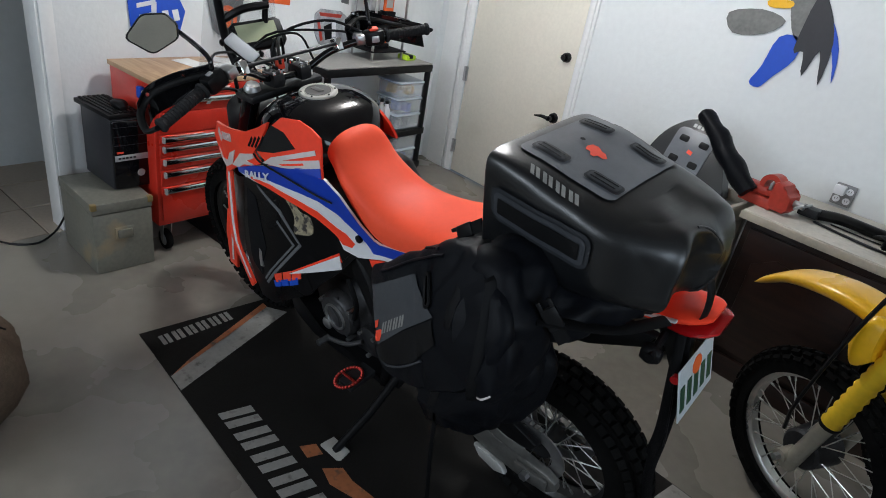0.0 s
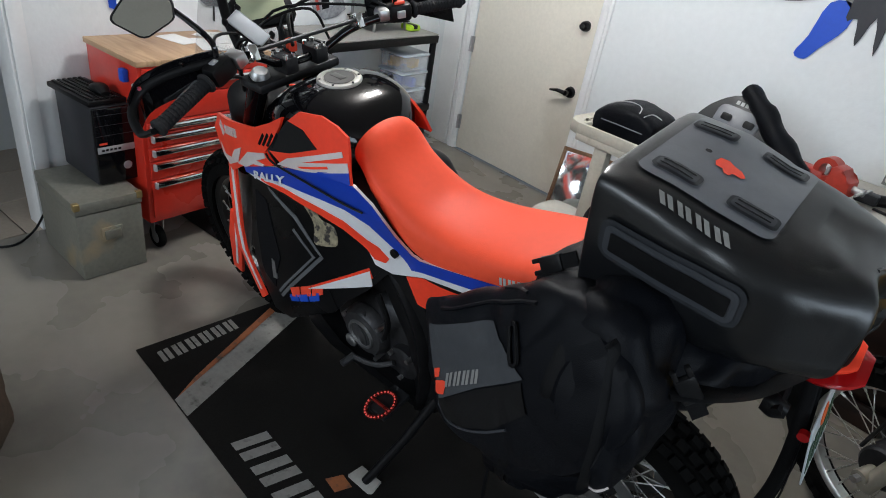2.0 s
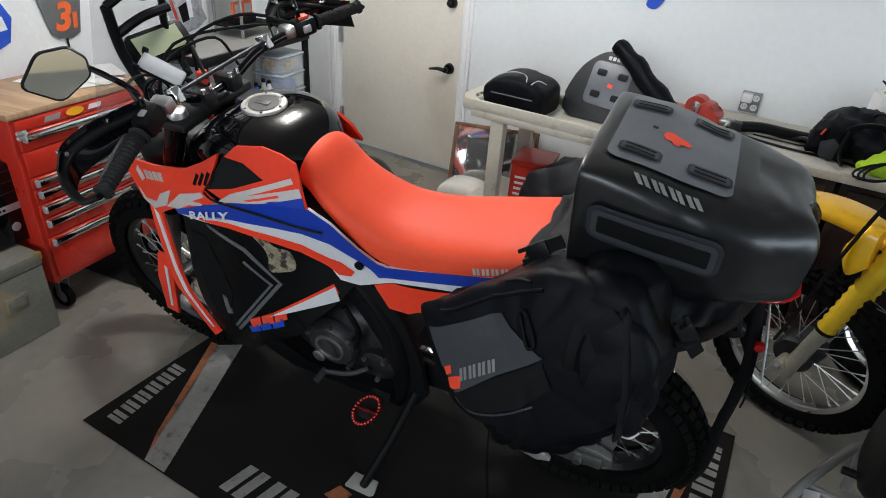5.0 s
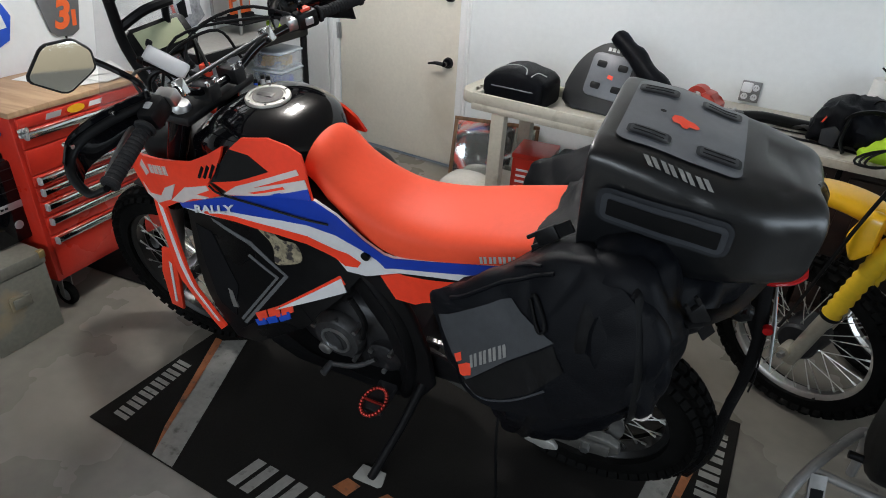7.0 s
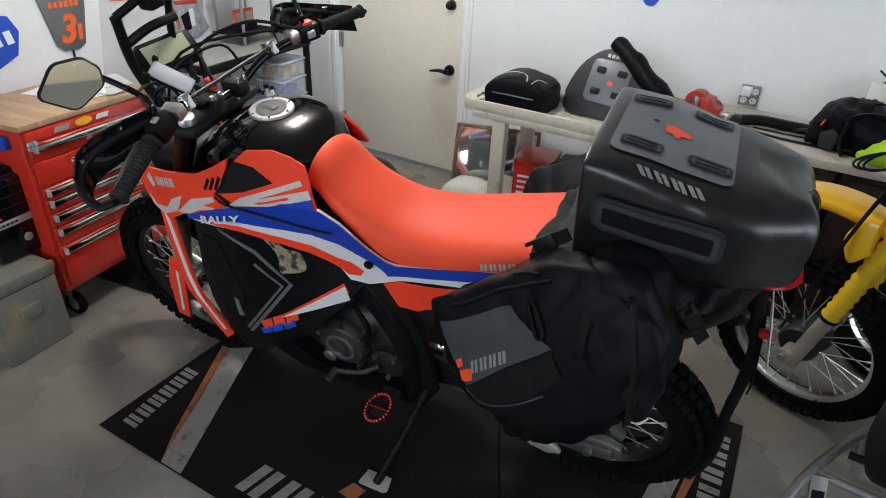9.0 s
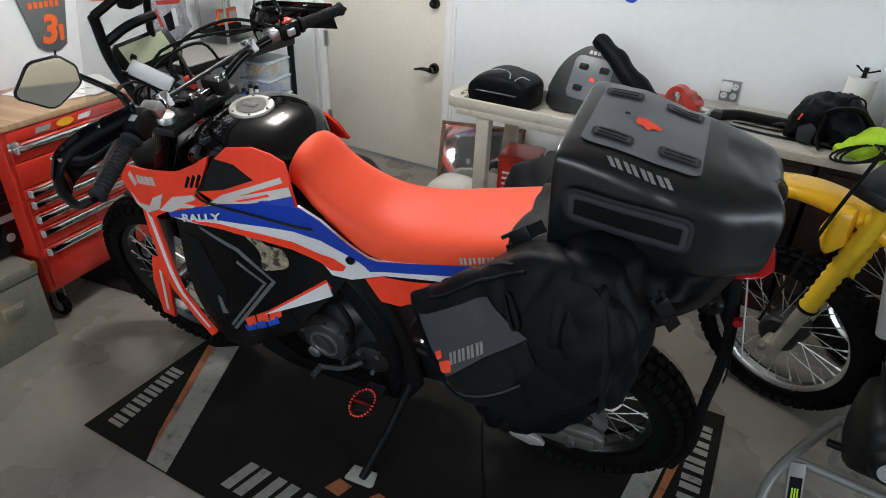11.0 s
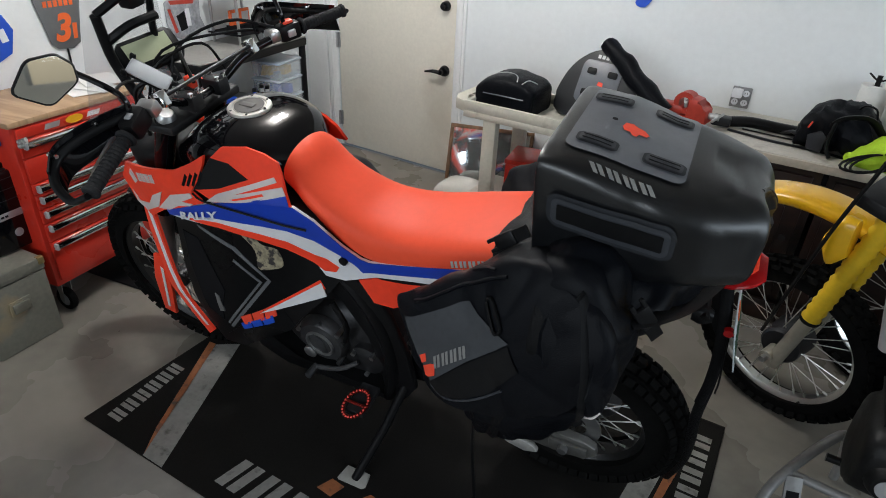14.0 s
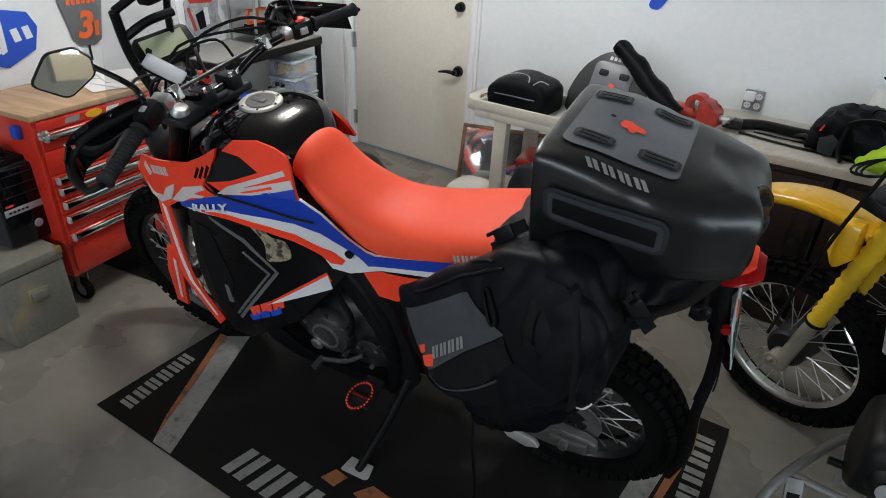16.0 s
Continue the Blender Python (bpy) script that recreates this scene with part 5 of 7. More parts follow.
UPPER = [(1.425, 0.945), (1.35, 0.962), (1.281, 0.977), (1.181, 1.0), (1.12, 1.03), (1.075, 1.058), (1.08, 1.035), (1.10, 0.99), (1.13, 0.952), (1.10, 0.925), (1.29, 0.838), (1.38, 0.78), (1.455, 0.80), (1.47, 0.885)]
TANKP = [(1.115, 0.965), (1.06, 1.05), (1.02, 1.085), (0.95, 1.095), (0.90, 1.085), (0.864, 1.069), (0.853, 1.042), (0.842, 0.998), (0.832, 0.967), (0.93, 0.965), (1.06, 0.936)]
BAND = [(1.29, 0.845), (1.17, 0.89), (1.05, 0.935), (0.93, 0.962), (0.83, 0.965), (0.782, 0.928), (0.722, 0.857), (0.678, 0.816), (0.656, 0.812), (0.562, 0.835), (0.40, 0.878), (0.28, 0.912), (0.28, 0.852), (0.46, 0.804), (0.55, 0.786), (0.659, 0.762), (0.723, 0.748), (0.774, 0.756), (0.803, 0.792), (0.875, 0.823), (0.951, 0.836), (1.08, 0.846), (1.28, 0.822)]
BLUE = [(1.29, 0.846), (1.17, 0.891), (1.05, 0.936), (0.93, 0.962), (0.83, 0.965), (0.782, 0.928), (0.722, 0.857), (0.678, 0.816), (0.656, 0.812), (0.562, 0.835), (0.40, 0.878), (0.28, 0.912), (0.28, 0.876), (0.449, 0.831), (0.549, 0.805), (0.659, 0.778), (0.675, 0.776), (0.688, 0.79), (0.727, 0.823), (0.792, 0.866), (0.862, 0.886), (0.939, 0.887), (1.04, 0.88), (1.10, 0.875), (1.28, 0.823)]
STRIPE = [(1.20, 0.846), (1.08, 0.862), (0.946, 0.857), (0.87, 0.848), (0.80, 0.817), (0.772, 0.809), (0.737, 0.786), (0.745, 0.772), (0.777, 0.772), (0.803, 0.791), (0.875, 0.822), (0.951, 0.835), (1.08, 0.845), (1.20, 0.838)]
UNDER = [(0.69, 0.75), (0.659, 0.757), (0.55, 0.781), (0.46, 0.799), (0.28, 0.847), (0.28, 0.80), (0.40, 0.75), (0.55, 0.69), (0.60, 0.672), (0.65, 0.685)]
LOWER = [(1.29, 0.815), (1.05, 0.862), (0.93, 0.862), (0.80, 0.845), (0.70, 0.80), (0.74, 0.74), (0.80, 0.66), (0.86, 0.60), (0.90, 0.545), (0.98, 0.49), (1.10, 0.40), (1.19, 0.385), (1.24, 0.50), (1.28, 0.64)]
NOSE = [(1.46, 0.80), (1.39, 0.775), (1.33, 0.60), (1.215, 0.425), (1.25, 0.39), (1.37, 0.535), (1.44, 0.70)]


def letters(outlines, side, lift, thick, material, parent, name="lettering"):
    for o in outlines:
        part(name, panel(o, side, lift, thick, 0.05), material, parent)


FAR_TANKP = [(1.12, 1.0), (1.08, 1.04), (1.02, 1.06), (0.96, 1.06), (0.915, 1.042), (0.885, 1.015), (0.865, 0.97), (0.95, 0.965), (1.05, 0.975)]
FAR_BAND = [p for p in BAND if p[0] > 1.05]
FAR_BLUE = [p for p in BLUE if p[0] > 1.05]
FAR_STRIPE = [p for p in STRIPE if p[0] > 1.05]
for side in (1, -1):
    up = part("upper_fairing", panel(UPPER, side, 0.006, 0.008), M_RED, bike, "red upper fairing with grey shapes")
    tp = part("tank_panel", panel(TANKP if side > 0 else FAR_TANKP, side, 0.004 if side > 0 else 0.014, 0.008), M_RED, bike, "red tank panel with grey shapes")
    band = part("side_band", panel(BAND if side > 0 else FAR_BAND, side, 0.0, 0.008), M_WHITE, bike, "white side panel with blue and red stripes")
    part("blue_stripe", panel(BLUE if side > 0 else FAR_BLUE, side, 0.0022, 0.0018), M_BLUE, band, "blue stripe")
    part("red_stripe", panel(STRIPE if side > 0 else FAR_STRIPE, side, 0.0022, 0.0018), M_RED, band, "red stripe")
    if side > 0:
        part("rear_side_panel", panel(UNDER, side, -0.004, 0.008), M_RED, bike, "red rear side panel")
    low = part("lower_cowl", panel(LOWER, side, -0.016, 0.008), M_COWL, bike, "black radiator cowl")
    ns = part("front_edge", panel(NOSE, side, -0.006, 0.008), M_RED, bike, "red front fairing edge with a white line")
    part("white_line", panel([(1.435, 0.79), (1.41, 0.78), (1.345, 0.615), (1.235, 0.44), (1.245, 0.435), (1.36, 0.60)], side, -0.0038, 0.0018), M_WHITE, ns)
    # grey shapes that stand for the model lettering
    letters([[(1.452, 0.842), (1.438, 0.806), (1.368, 0.829), (1.325, 0.875), (1.262, 0.912), (1.313, 0.841), (1.40, 0.79), (1.45, 0.80)], [(1.316, 0.836), (1.225, 0.914), (1.135, 0.948), (1.13, 0.935), (1.185, 0.905), (1.14, 0.91), (1.155, 0.90), (1.203, 0.886), (1.258, 0.852)], [(1.425, 0.91), (1.40, 0.935), (1.385, 0.90), (1.41, 0.88)]], side, 0.0082, 0.0018, M_PALE, up, "grey_shape")
    if side > 0:
        letters([[(1.086, 0.935), (1.038, 0.97), (0.872, 1.036), (0.865, 1.024), (0.993, 0.974), (0.851, 1.015), (0.842, 0.995), (0.967, 0.958), (1.04, 0.943)]], side, 0.0066, 0.0018, M_PALE, tp, "grey_shape")
        letters([[(1.0, 0.962), (0.905, 0.993), (0.90, 0.988), (0.985, 0.962)]], side, 0.0090, 0.0012, M_RED, tp, "red_line")
    if side > 0:
        part("blue_wedge", panel([(0.834, 0.969), (0.885, 0.967), (1.0, 0.948), (0.928, 0.972), (0.843, 0.996)], side, 0.0062, 0.0018), M_BLUE, tp, "blue wedge")
    if side > 0:
        bm = figure("RALLY", 0.034, 0.35, 0.0010)
        for v in bm.verts:
            a, b = 1.62 * v.co.x, v.co.y
            x, z = 1.150 - a * 0.955 + b * 0.296, 0.866 + a * 0.296 + b * 0.955
            v.co = Vector((x, half_width(x, z) + 0.0062 + v.co.z, z))
        part("lettering", bm, M_WHITE, band, "white lettering")
    letters(marks(1.372, 1.272, 0.905, 0.932, 4, -0.010, -16), side, 0.0082, 0.0018, M_PALE, up, "pale_bar")
    for o in ([(1.19, 0.81), (1.06, 0.775), (0.95, 0.695), (0.958, 0.693), (1.07, 0.765), (1.185, 0.80)], [(0.95, 0.695), (1.12, 0.478), (1.13, 0.482), (0.965, 0.693)], [(1.07, 0.735), (0.98, 0.685), (0.986, 0.68), (1.075, 0.728)], [(0.98, 0.685), (1.13, 0.49), (1.137, 0.495), (0.99, 0.683)]):
        part("grey_line", panel(o, side, -0.0135, 0.002), M_PLATEGREY, low, "thin grey line")
    part("cowl_ridge", panel([(1.0, 0.84), (0.80, 0.83), (0.72, 0.79), (0.80, 0.69), (0.90, 0.665), (0.965, 0.655), (0.93, 0.70), (1.03, 0.78)], side, -0.0135, 0.006), M_COWL, low)
    part("cowl_ridge", panel([(1.16, 0.43), (1.0, 0.58), (0.92, 0.61), (0.885, 0.565), (0.98, 0.50), (1.10, 0.41)], side, -0.0145, 0.006), M_COWL, low)
    part("cowl_vent", panel([(1.26, 0.77), (1.20, 0.765), (1.12, 0.62), (1.15, 0.50), (1.20, 0.53), (1.245, 0.66)], side, -0.0135, 0.004), M_DARK, low)
    part("radiator_fins", panel([(1.16, 0.60), (1.145, 0.595), (1.13, 0.545), (1.15, 0.54)], side, -0.012, 0.004), M_ALLOY, low)
    part("red_dart", panel([(1.0, 0.585), (0.80, 0.73), (0.785, 0.705)], side, -0.012, 0.003), M_RED, low)
    part("white_dart", panel([(0.998, 0.58), (0.797, 0.722), (0.783, 0.682)], side, -0.0115, 0.003), M_WHITE, low)
    for i, o in enumerate(bars(1.065, 0.915, 0.515, 0.545, 3, -0.012, 0.12, -30)):
        part("red_block", panel(o, side, -0.012, 0.003), M_FOX, low)
    for i, o in enumerate(bars(1.075, 0.925, 0.49, 0.513, 3, -0.008, 0.12, -30)):
        part("blue_block", panel(o, side, -0.012, 0.003), M_DECALBLUE, low)
    part("panel_bolt", cyled((0.724, side * (half_width(0.724, 0.808) - 0.004), 0.808), (0.724, side * (half_width(0.724, 0.808) + 0.007), 0.808), 0.012, seg=14), M_BLACK, bike)
    # dark intake behind the upper fairing, and its slots
    if side > 0:
        part("intake", panel([(1.115, 0.965), (1.055, 1.055), (1.0, 1.05), (0.945, 1.02), (1.03, 0.985)], side, 0.0068, 0.004), M_BLACK, tp, "black intake cover")
    for i in range(4):
        x = 1.155 - 0.018 * i
        part("slot", panel([(x, 0.968 + 0.004 * i), (x - 0.007, 0.966 + 0.004 * i), (x - 0.022, 0.994 + 0.006 * i), (x - 0.014, 0.999 + 0.006 * i)], side, 0.0075, 0.002), M_DARK, up)
    if side > 0:
        part("rim_seam", tubed([(x, side * (half_width(x, z) + 0.011), z) for x, z in ((1.12, 0.955), (1.09, 0.937), (0.97, 0.928), (0.86, 0.912), (0.80, 0.905))], 0.003, 6), M_BLACK, bike)
sticker = part("sticker", panel([(1.03, 0.83), (1.00, 0.845), (0.985, 0.83), (0.965, 0.805), (0.92, 0.80), (0.905, 0.755), (0.945, 0.735), (0.985, 0.73), (0.99, 0.78)], 1, -0.012, 0.002, rounded=True), mat("sticker_print", (0.30, 0.26, 0.17), 0.5, vary=0.3, scale=60, spots=((0.03, 0.025, 0.025), 0.48, 0.56, 45)), low, "small printed sticker")

seat_tree = tree_of(seat)
for o in marks(0.424, 0.33, 0.878, 0.898, 4, -0.004, -18):
    part("print_bar", skin(seat_tree, o, "y", 0.5, -1, 0.0015), M_LETTER, seat, "grey print")

# engine, frame, swing arm
bm = sweep(bmesh.new(), [(0.62, 0, 0.30, 0.50, 0.11), (0.75, 0, 0.25, 0.56, 0.13), (0.92, 0, 0.25, 0.56, 0.13), (1.02, 0, 0.28, 0.50, 0.11), (1.08, 0, 0.32, 0.44, 0.08)], 24, 4, 3.4)
box(bm, 0.84, 1.02, -0.09, 0.09, 0.50, 0.78, 0.02)
engine = part("engine", bm, M_ENGINE, bike, "dark single-cylinder engine")
bm = lathed((0.87, 0.125, 0.43), (0, 1, 0), [(0, 0.085), (0.02, 0.085), (0.038, 0.072), (0.042, 0.03), (0.042, 0.0)], 36, False)
for i in range(5):
    a = 2 * math.pi * i / 5 + 0.4
    cyl(bm, (0.87 + 0.075 * math.cos(a), 0.13, 0.43 + 0.075 * math.sin(a)), (0.87 + 0.075 * math.cos(a), 0.158, 0.43 + 0.075 * math.sin(a)), 0.009, seg=8)
slab(bm, [(0.90, 0.46), (0.88, 0.475), (0.85, 0.44), (0.845, 0.40), (0.865, 0.395), (0.875, 0.435)], 0.16, 0.173, 0.003)
part("generator_cover", bm, M_CASE, engine, "grey alloy engine cover")
bm = lathed((0.72, 0.12, 0.40), (0, 1, 0), [(0, 0.055), (0.03, 0.055), (0.036, 0.045), (0.036, 0)], 28, False)
part("sprocket_cover", bm, M_ENGINE, engine)
part("inner_ring", lathed((0.87, 0.166, 0.43), (0, 1, 0), [(0, 0.05), (0.006, 0.048), (0.006, 0.042), (0, 0.040)], 32), M_ALLOY, engine)
part("filler_plug", lathed((0.915, 0.16, 0.375), (0, 1, 0), [(0, 0.022), (0.012, 0.022), (0.015, 0.018), (0.015, 0.0)], 20, False), M_ALLOY, engine)
for x, z in ((0.69, 0.44), (0.755, 0.43), (0.72, 0.35), (0.80, 0.49), (0.945, 0.46), (0.82, 0.355)):
    part("case_bolt", cyled((x, 0.125, z), (x, 0.166, z), 0.008, seg=6), M_STEEL, engine)
part("pivot_plate", slabbed([(0.80, 0.70), (0.74, 0.75), (0.66, 0.73), (0.61, 0.62), (0.575, 0.48), (0.56, 0.34), (0.60, 0.27), (0.67, 0.27), (0.675, 0.40), (0.69, 0.52), (0.74, 0.60)], 0.128, 0.150, 0.007), M_BLACK, bike, "black frame plate")
part("hose", tubed([(0.80, 0.15, 0.62), (0.76, 0.16, 0.55), (0.78, 0.155, 0.47)], 0.009, 8), M_BLACK, bike)
part("skid_plate", slabbed([(1.22, 0.42), (1.18, 0.24), (1.08, 0.19), (0.70, 0.19), (0.66, 0.23), (1.02, 0.25), (1.14, 0.34)], -0.13, 0.13, 0.01), M_BLACK, bike, "black skid plate")
for s in (1, -1):
    bm = tubed([(0.66, s * 0.14, 0.26), (0.63, s * 0.145, 0.42), (0.66, s * 0.14, 0.60), (0.78, s * 0.12, 0.75), (1.0, s * 0.09, 0.95)], 0.028, 10, flat=0.7)
    part("frame_spar", bm, M_BLACK, bike)
    part("subframe", tubed([(0.62, s * 0.12, 0.70), (0.40, s * 0.115, 0.80), (0.10, s * 0.10, 0.93), (-0.06, s * 0.07, 0.97)], 0.014, 8), M_BLACK, bike)
    sw = part("swing_arm", slabbed([(0.66, 0.40), (0.60, 0.42), (0.40, 0.345), (0.22, 0.295), (0.13, 0.300), (0.06, 0.298), (0.028, 0.280), (0.022, 0.252), (0.05, 0.222), (0.11, 0.205), (0.27, 0.215), (0.42, 0.275), (0.60, 0.35), (0.66, 0.36)], s * 0.072, s * 0.10, 0.006), M_SWING, bike, "dull grey alloy swing arm")
    part("axle_block", boxed(0.05, 0.16, s * 0.10, s * 0.112, 0.235, 0.280, 0.004), M_SWING, sw)
    part("axle_nut", cyled((0.115, s * 0.10, 0.262), (0.115, s * 0.130, 0.262), 0.014, seg=6), M_STEEL, sw)
part("chain_cover", slabbed([(0.46, 0.455), (0.20, 0.415), (0.10, 0.385), (0.12, 0.345), (0.20, 0.335), (0.46, 0.385)], 0.074, 0.098, 0.006), M_BLACK, bike, "black chain cover")
part("chain_slider", slabbed([(0.665, 0.455), (0.50, 0.425), (0.34, 0.395), (0.31, 0.375), (0.34, 0.355), (0.50, 0.345), (0.66, 0.33)], 0.102, 0.112, 0.004), M_BLACK, bike, "black chain slider")
part("chain_guard", slabbed([(0.315, 0.205), (0.26, 0.212), (0.205, 0.195), (0.19, 0.170), (0.23, 0.152), (0.29, 0.168)], 0.085, 0.106, 0.006), M_PALEALLOY, bike, "silver chain guide")
bm = bmesh.new()
run = [(0.76, 0.44), (0.60, 0.425), (0.40, 0.40), (0.20, 0.395), (0.115, 0.405)]
for z in (0, 1):
    for i in range(44):
        t = i / 43
        x = 0.76 + (0.115 - 0.76) * t
        zz = (0.445 - 0.04 * t) if z == 0 else (0.345 - 0.115 * t)
        box(bm, x - 0.006, x + 0.006, 0.055, 0.069, zz - 0.006, zz + 0.006)
tagged(part("drive_chain", bm, M_STEEL, bike), kind="stuff")
bm = lathed((0.115, 0.062, 0.315), (0, 1, 0), [(0, 0.09), (0.005, 0.09), (0.005, 0.05), (0, 0.05)], 44)
part("sprocket", bm, M_STEEL, bike)
part("rear_shock", cyled((0.50, 0, 0.42), (0.56, 0, 0.80), 0.035), M_RED, bike)
part("exhaust", sweep(bmesh.new(), [(0.50, -0.16, 0.62, 0.70, 0.04), (0.35, -0.17, 0.66, 0.80, 0.06), (0.05, -0.175, 0.76, 0.90, 0.06), (-0.02, -0.175, 0.79, 0.88, 0.045)], 18), M_BLACK, bike, "black exhaust silencer")
peg = part("foot_peg", boxed(0.665, 0.725, 0.18, 0.285, 0.315, 0.335, 0.004), M_ENGINE, bike)
bm = bmesh.new()
for i in range(26):
    a = 2 * math.pi * i / 26
    p = Vector((0.70 + 0.034 * math.cos(a), 0.262 + 0.048 * math.sin(a), 0.343))
    bmesh.ops.create_icosphere(bm, subdivisions=1, radius=0.0068, matrix=Matrix.Translation(p))
tube(bm, [(0.668, 0.262, 0.343), (0.732, 0.262, 0.343)], 0.005, 6, curve=False)
part("peg_teeth", bm, M_COPPER, peg, "red metal foot-peg teeth")
bm = tubed([(0.74, 0.165, 0.40), (0.80, 0.185, 0.365), (0.885, 0.195, 0.345)], 0.008, 8)
cyl(bm, (0.885, 0.19, 0.345), (0.888, 0.235, 0.345), 0.011, seg=10)
part("gear_lever", bm, M_CASE, bike)
stand = part("side_stand", tubed([(0.60, 0.14, 0.33), (0.64, 0.235, 0.20), (0.69, 0.355, 0.075)], 0.014, 10, curve=False), M_BLACK, bike, "black side stand")
bm = slabbed([(0.655, 0.325), (0.735, 0.325), (0.745, 0.375), (0.72, 0.41), (0.665, 0.405), (0.645, 0.37)], 0.062, 0.078, 0.004, "z")
part("stand_foot", bm, mat("pale_stand_foot", (0.34, 0.33, 0.30), 0.5), stand, "pale alloy stand foot", pose(0, 0.0, 0.0, 0, 0, 0))

# handlebar and controls
BAR = [(1.08, 0.45, 1.15), (1.10, 0.33, 1.19), (1.13, 0.24, 1.205), (1.17, 0.15, 1.175), (1.20, 0.06, 1.125), (1.20, -0.06, 1.12), (1.17, -0.15, 1.165), (1.12, -0.25, 1.19), (1.09, -0.32, 1.195), (1.04, -0.43, 1.20)]
bar = part("handlebar", tubed(BAR, 0.0115, 12), M_GLOSS, bike, "black handlebar with a cross brace")
part("cross_brace", tubed([(1.128, 0.19, 1.21), (1.155, -0.165, 1.19)], 0.0055, 10, curve=False), M_ENGINE, bar, "dark cross brace")
for p in ((1.128, 0.19, 1.208), (1.155, -0.165, 1.188)):
    part("brace_clamp", boxed(-0.017, 0.017, -0.012, 0.012, -0.02, 0.018, 0.004, pose(*p, 0, 20, 0)), M_CHROME, bar, "silver brace clamp")
for s in (1, -1):
    bm = boxed(1.17, 1.235, s * 0.05 - 0.02, s * 0.05 + 0.02, 1.10, 1.143, 0.006)
    c = part("bar_clamp", bm, M_ENGINE, bar)
    for x in (1.178, 1.227):
        for dy in (-0.012, 0.012):
            part("bolt", cyled((x, s * 0.05 + dy, 1.142), (x, s * 0.05 + dy, 1.152), 0.0065, seg=10), M_CHROME, c)
GRIPS = (((1.078, 0.46, 1.147), (1.098, 0.335, 1.188)), ((1.035, -0.44, 1.20), (1.088, -0.325, 1.195)))
for a, b in GRIPS:
    a, b = Vector(a), Vector(b)
    bm = bmesh.new()
    n, prof = (b - a).length, []
    for i in range(14):
        prof += [(n * i / 14, 0.0165), (n * (i + 0.7) / 14, 0.016), (n * (i + 0.75) / 14, 0.0148), (n * (i + 0.97) / 14, 0.0148)]
    lathe(bm, a, b - a, prof, 14, False)
    cyl(bm, a + (a - b) * 0.10, a, 0.0195, 0.019, seg=14, bevel=0.003)
    cyl(bm, b, b + (b - a) * 0.08, 0.023, seg=14, bevel=0.003)
    part("grip", bm, M_GRIP, bar, "black rubber grip")
for (a, b), s in zip(GRIPS, (1, -1)):
    a, b = Vector(a), Vector(b)
    d = (b - a).normalized()
    e = b + d * 0.05
    m = Matrix.Translation(e) @ d.to_track_quat("Y", "Z").to_matrix().to_4x4()
    bm = boxed(-0.021, 0.021, -0.034, 0.032, -0.024, 0.025, 0.011, m)
    sw = part("switch_box", bm, M_BLACK, bar)
    if s < 0:
        part("kill_switch", boxed(-0.013, 0.011, -0.016, 0.014, 0.023, 0.032, 0.003, m), M_FOX, sw, "red engine stop switch")
        part("starter", boxed(-0.027, -0.018, -0.012, 0.012, -0.010, 0.010, 0.003, m), M_SILVER, sw)
    else:
        part("rocker", boxed(-0.008, 0.008, -0.014, 0.004, 0.023, 0.028, 0.003, m), M_SILVER, sw, "grey rocker switch")
        part("horn_button", boxed(-0.028, -0.018, -0.01, 0.010, -0.010, 0.010, 0.003, m), M_SILVER, sw)
    # perch, lever and hand guard
    f = Vector((1, 0, 0))
    q = b + d * 0.095
    bm = boxed(-0.015, 0.03, -0.016, 0.016, -0.016, 0.016, 0.006, Matrix.Translation(q) @ d.to_track_quat("Y", "Z").to_matrix().to_4x4())
    tube(bm, [q + f * 0.03, q + f * 0.045 - d * 0.05 + Vector((0, 0, -0.012)), q + f * 0.05 - d * 0.14 + Vector((0, 0, -0.018)), q + f * 0.035 - d * 0.21 + Vector((0, 0, -0.02))], 0.007, 8, radii=[0.009, 0.007, 0.006, 0.008])
    part("lever", bm, M_STEEL, bar, "bare alloy lever")
    g0 = a - d * 0.02
    line = [g0 + Vector((0.0, 0, -0.005)), g0 + f * 0.05 - d * 0.015 + Vector((0, 0, -0.02)), g0 + f * 0.105 + d * 0.05 + Vector((0, 0, 0.0)), g0 + f * 0.11 + d * 0.16 + Vector((0, 0, 0.035)), b + d * 0.10 + f * 0.05 + Vector((0, 0, 0.03))]
    if s > 0:
        line = [Vector(p) for p in ((1.075, 0.478, 1.142), (1.125, 0.488, 1.122), (1.185, 0.468, 1.145), (1.198, 0.425, 1.178), (1.165, 0.36, 1.205), (1.115, 0.285, 1.222))]
    part("guard_bar", tubed(line, 0.010, 10, flat=0.7), M_BLACK, bar)
    ctr = spline(line[2:] if s > 0 else line[1:], 5)
    bm = bmesh.new()
    rings(bm, [[p + Vector((0.004, 0, -0.055)), p + Vector((0.016, 0, -0.01)), p + Vector((0.010, 0, 0.022)), p + Vector((0.004, 0, 0.022)), p + Vector((0.008, 0, -0.01)), p + Vector((-0.002, 0, -0.055))] for p in ctr])
    gd = part("hand_guard", bm, M_GLOSS, bar, "gloss black hand guard")
    for k in (4, 11):
        part("guard_bolt", cyled(ctr[k] + Vector((-0.006, 0, 0.012)), ctr[k] + Vector((0.02, 0, 0.012)), 0.005, seg=8), M_CHROME, gd)

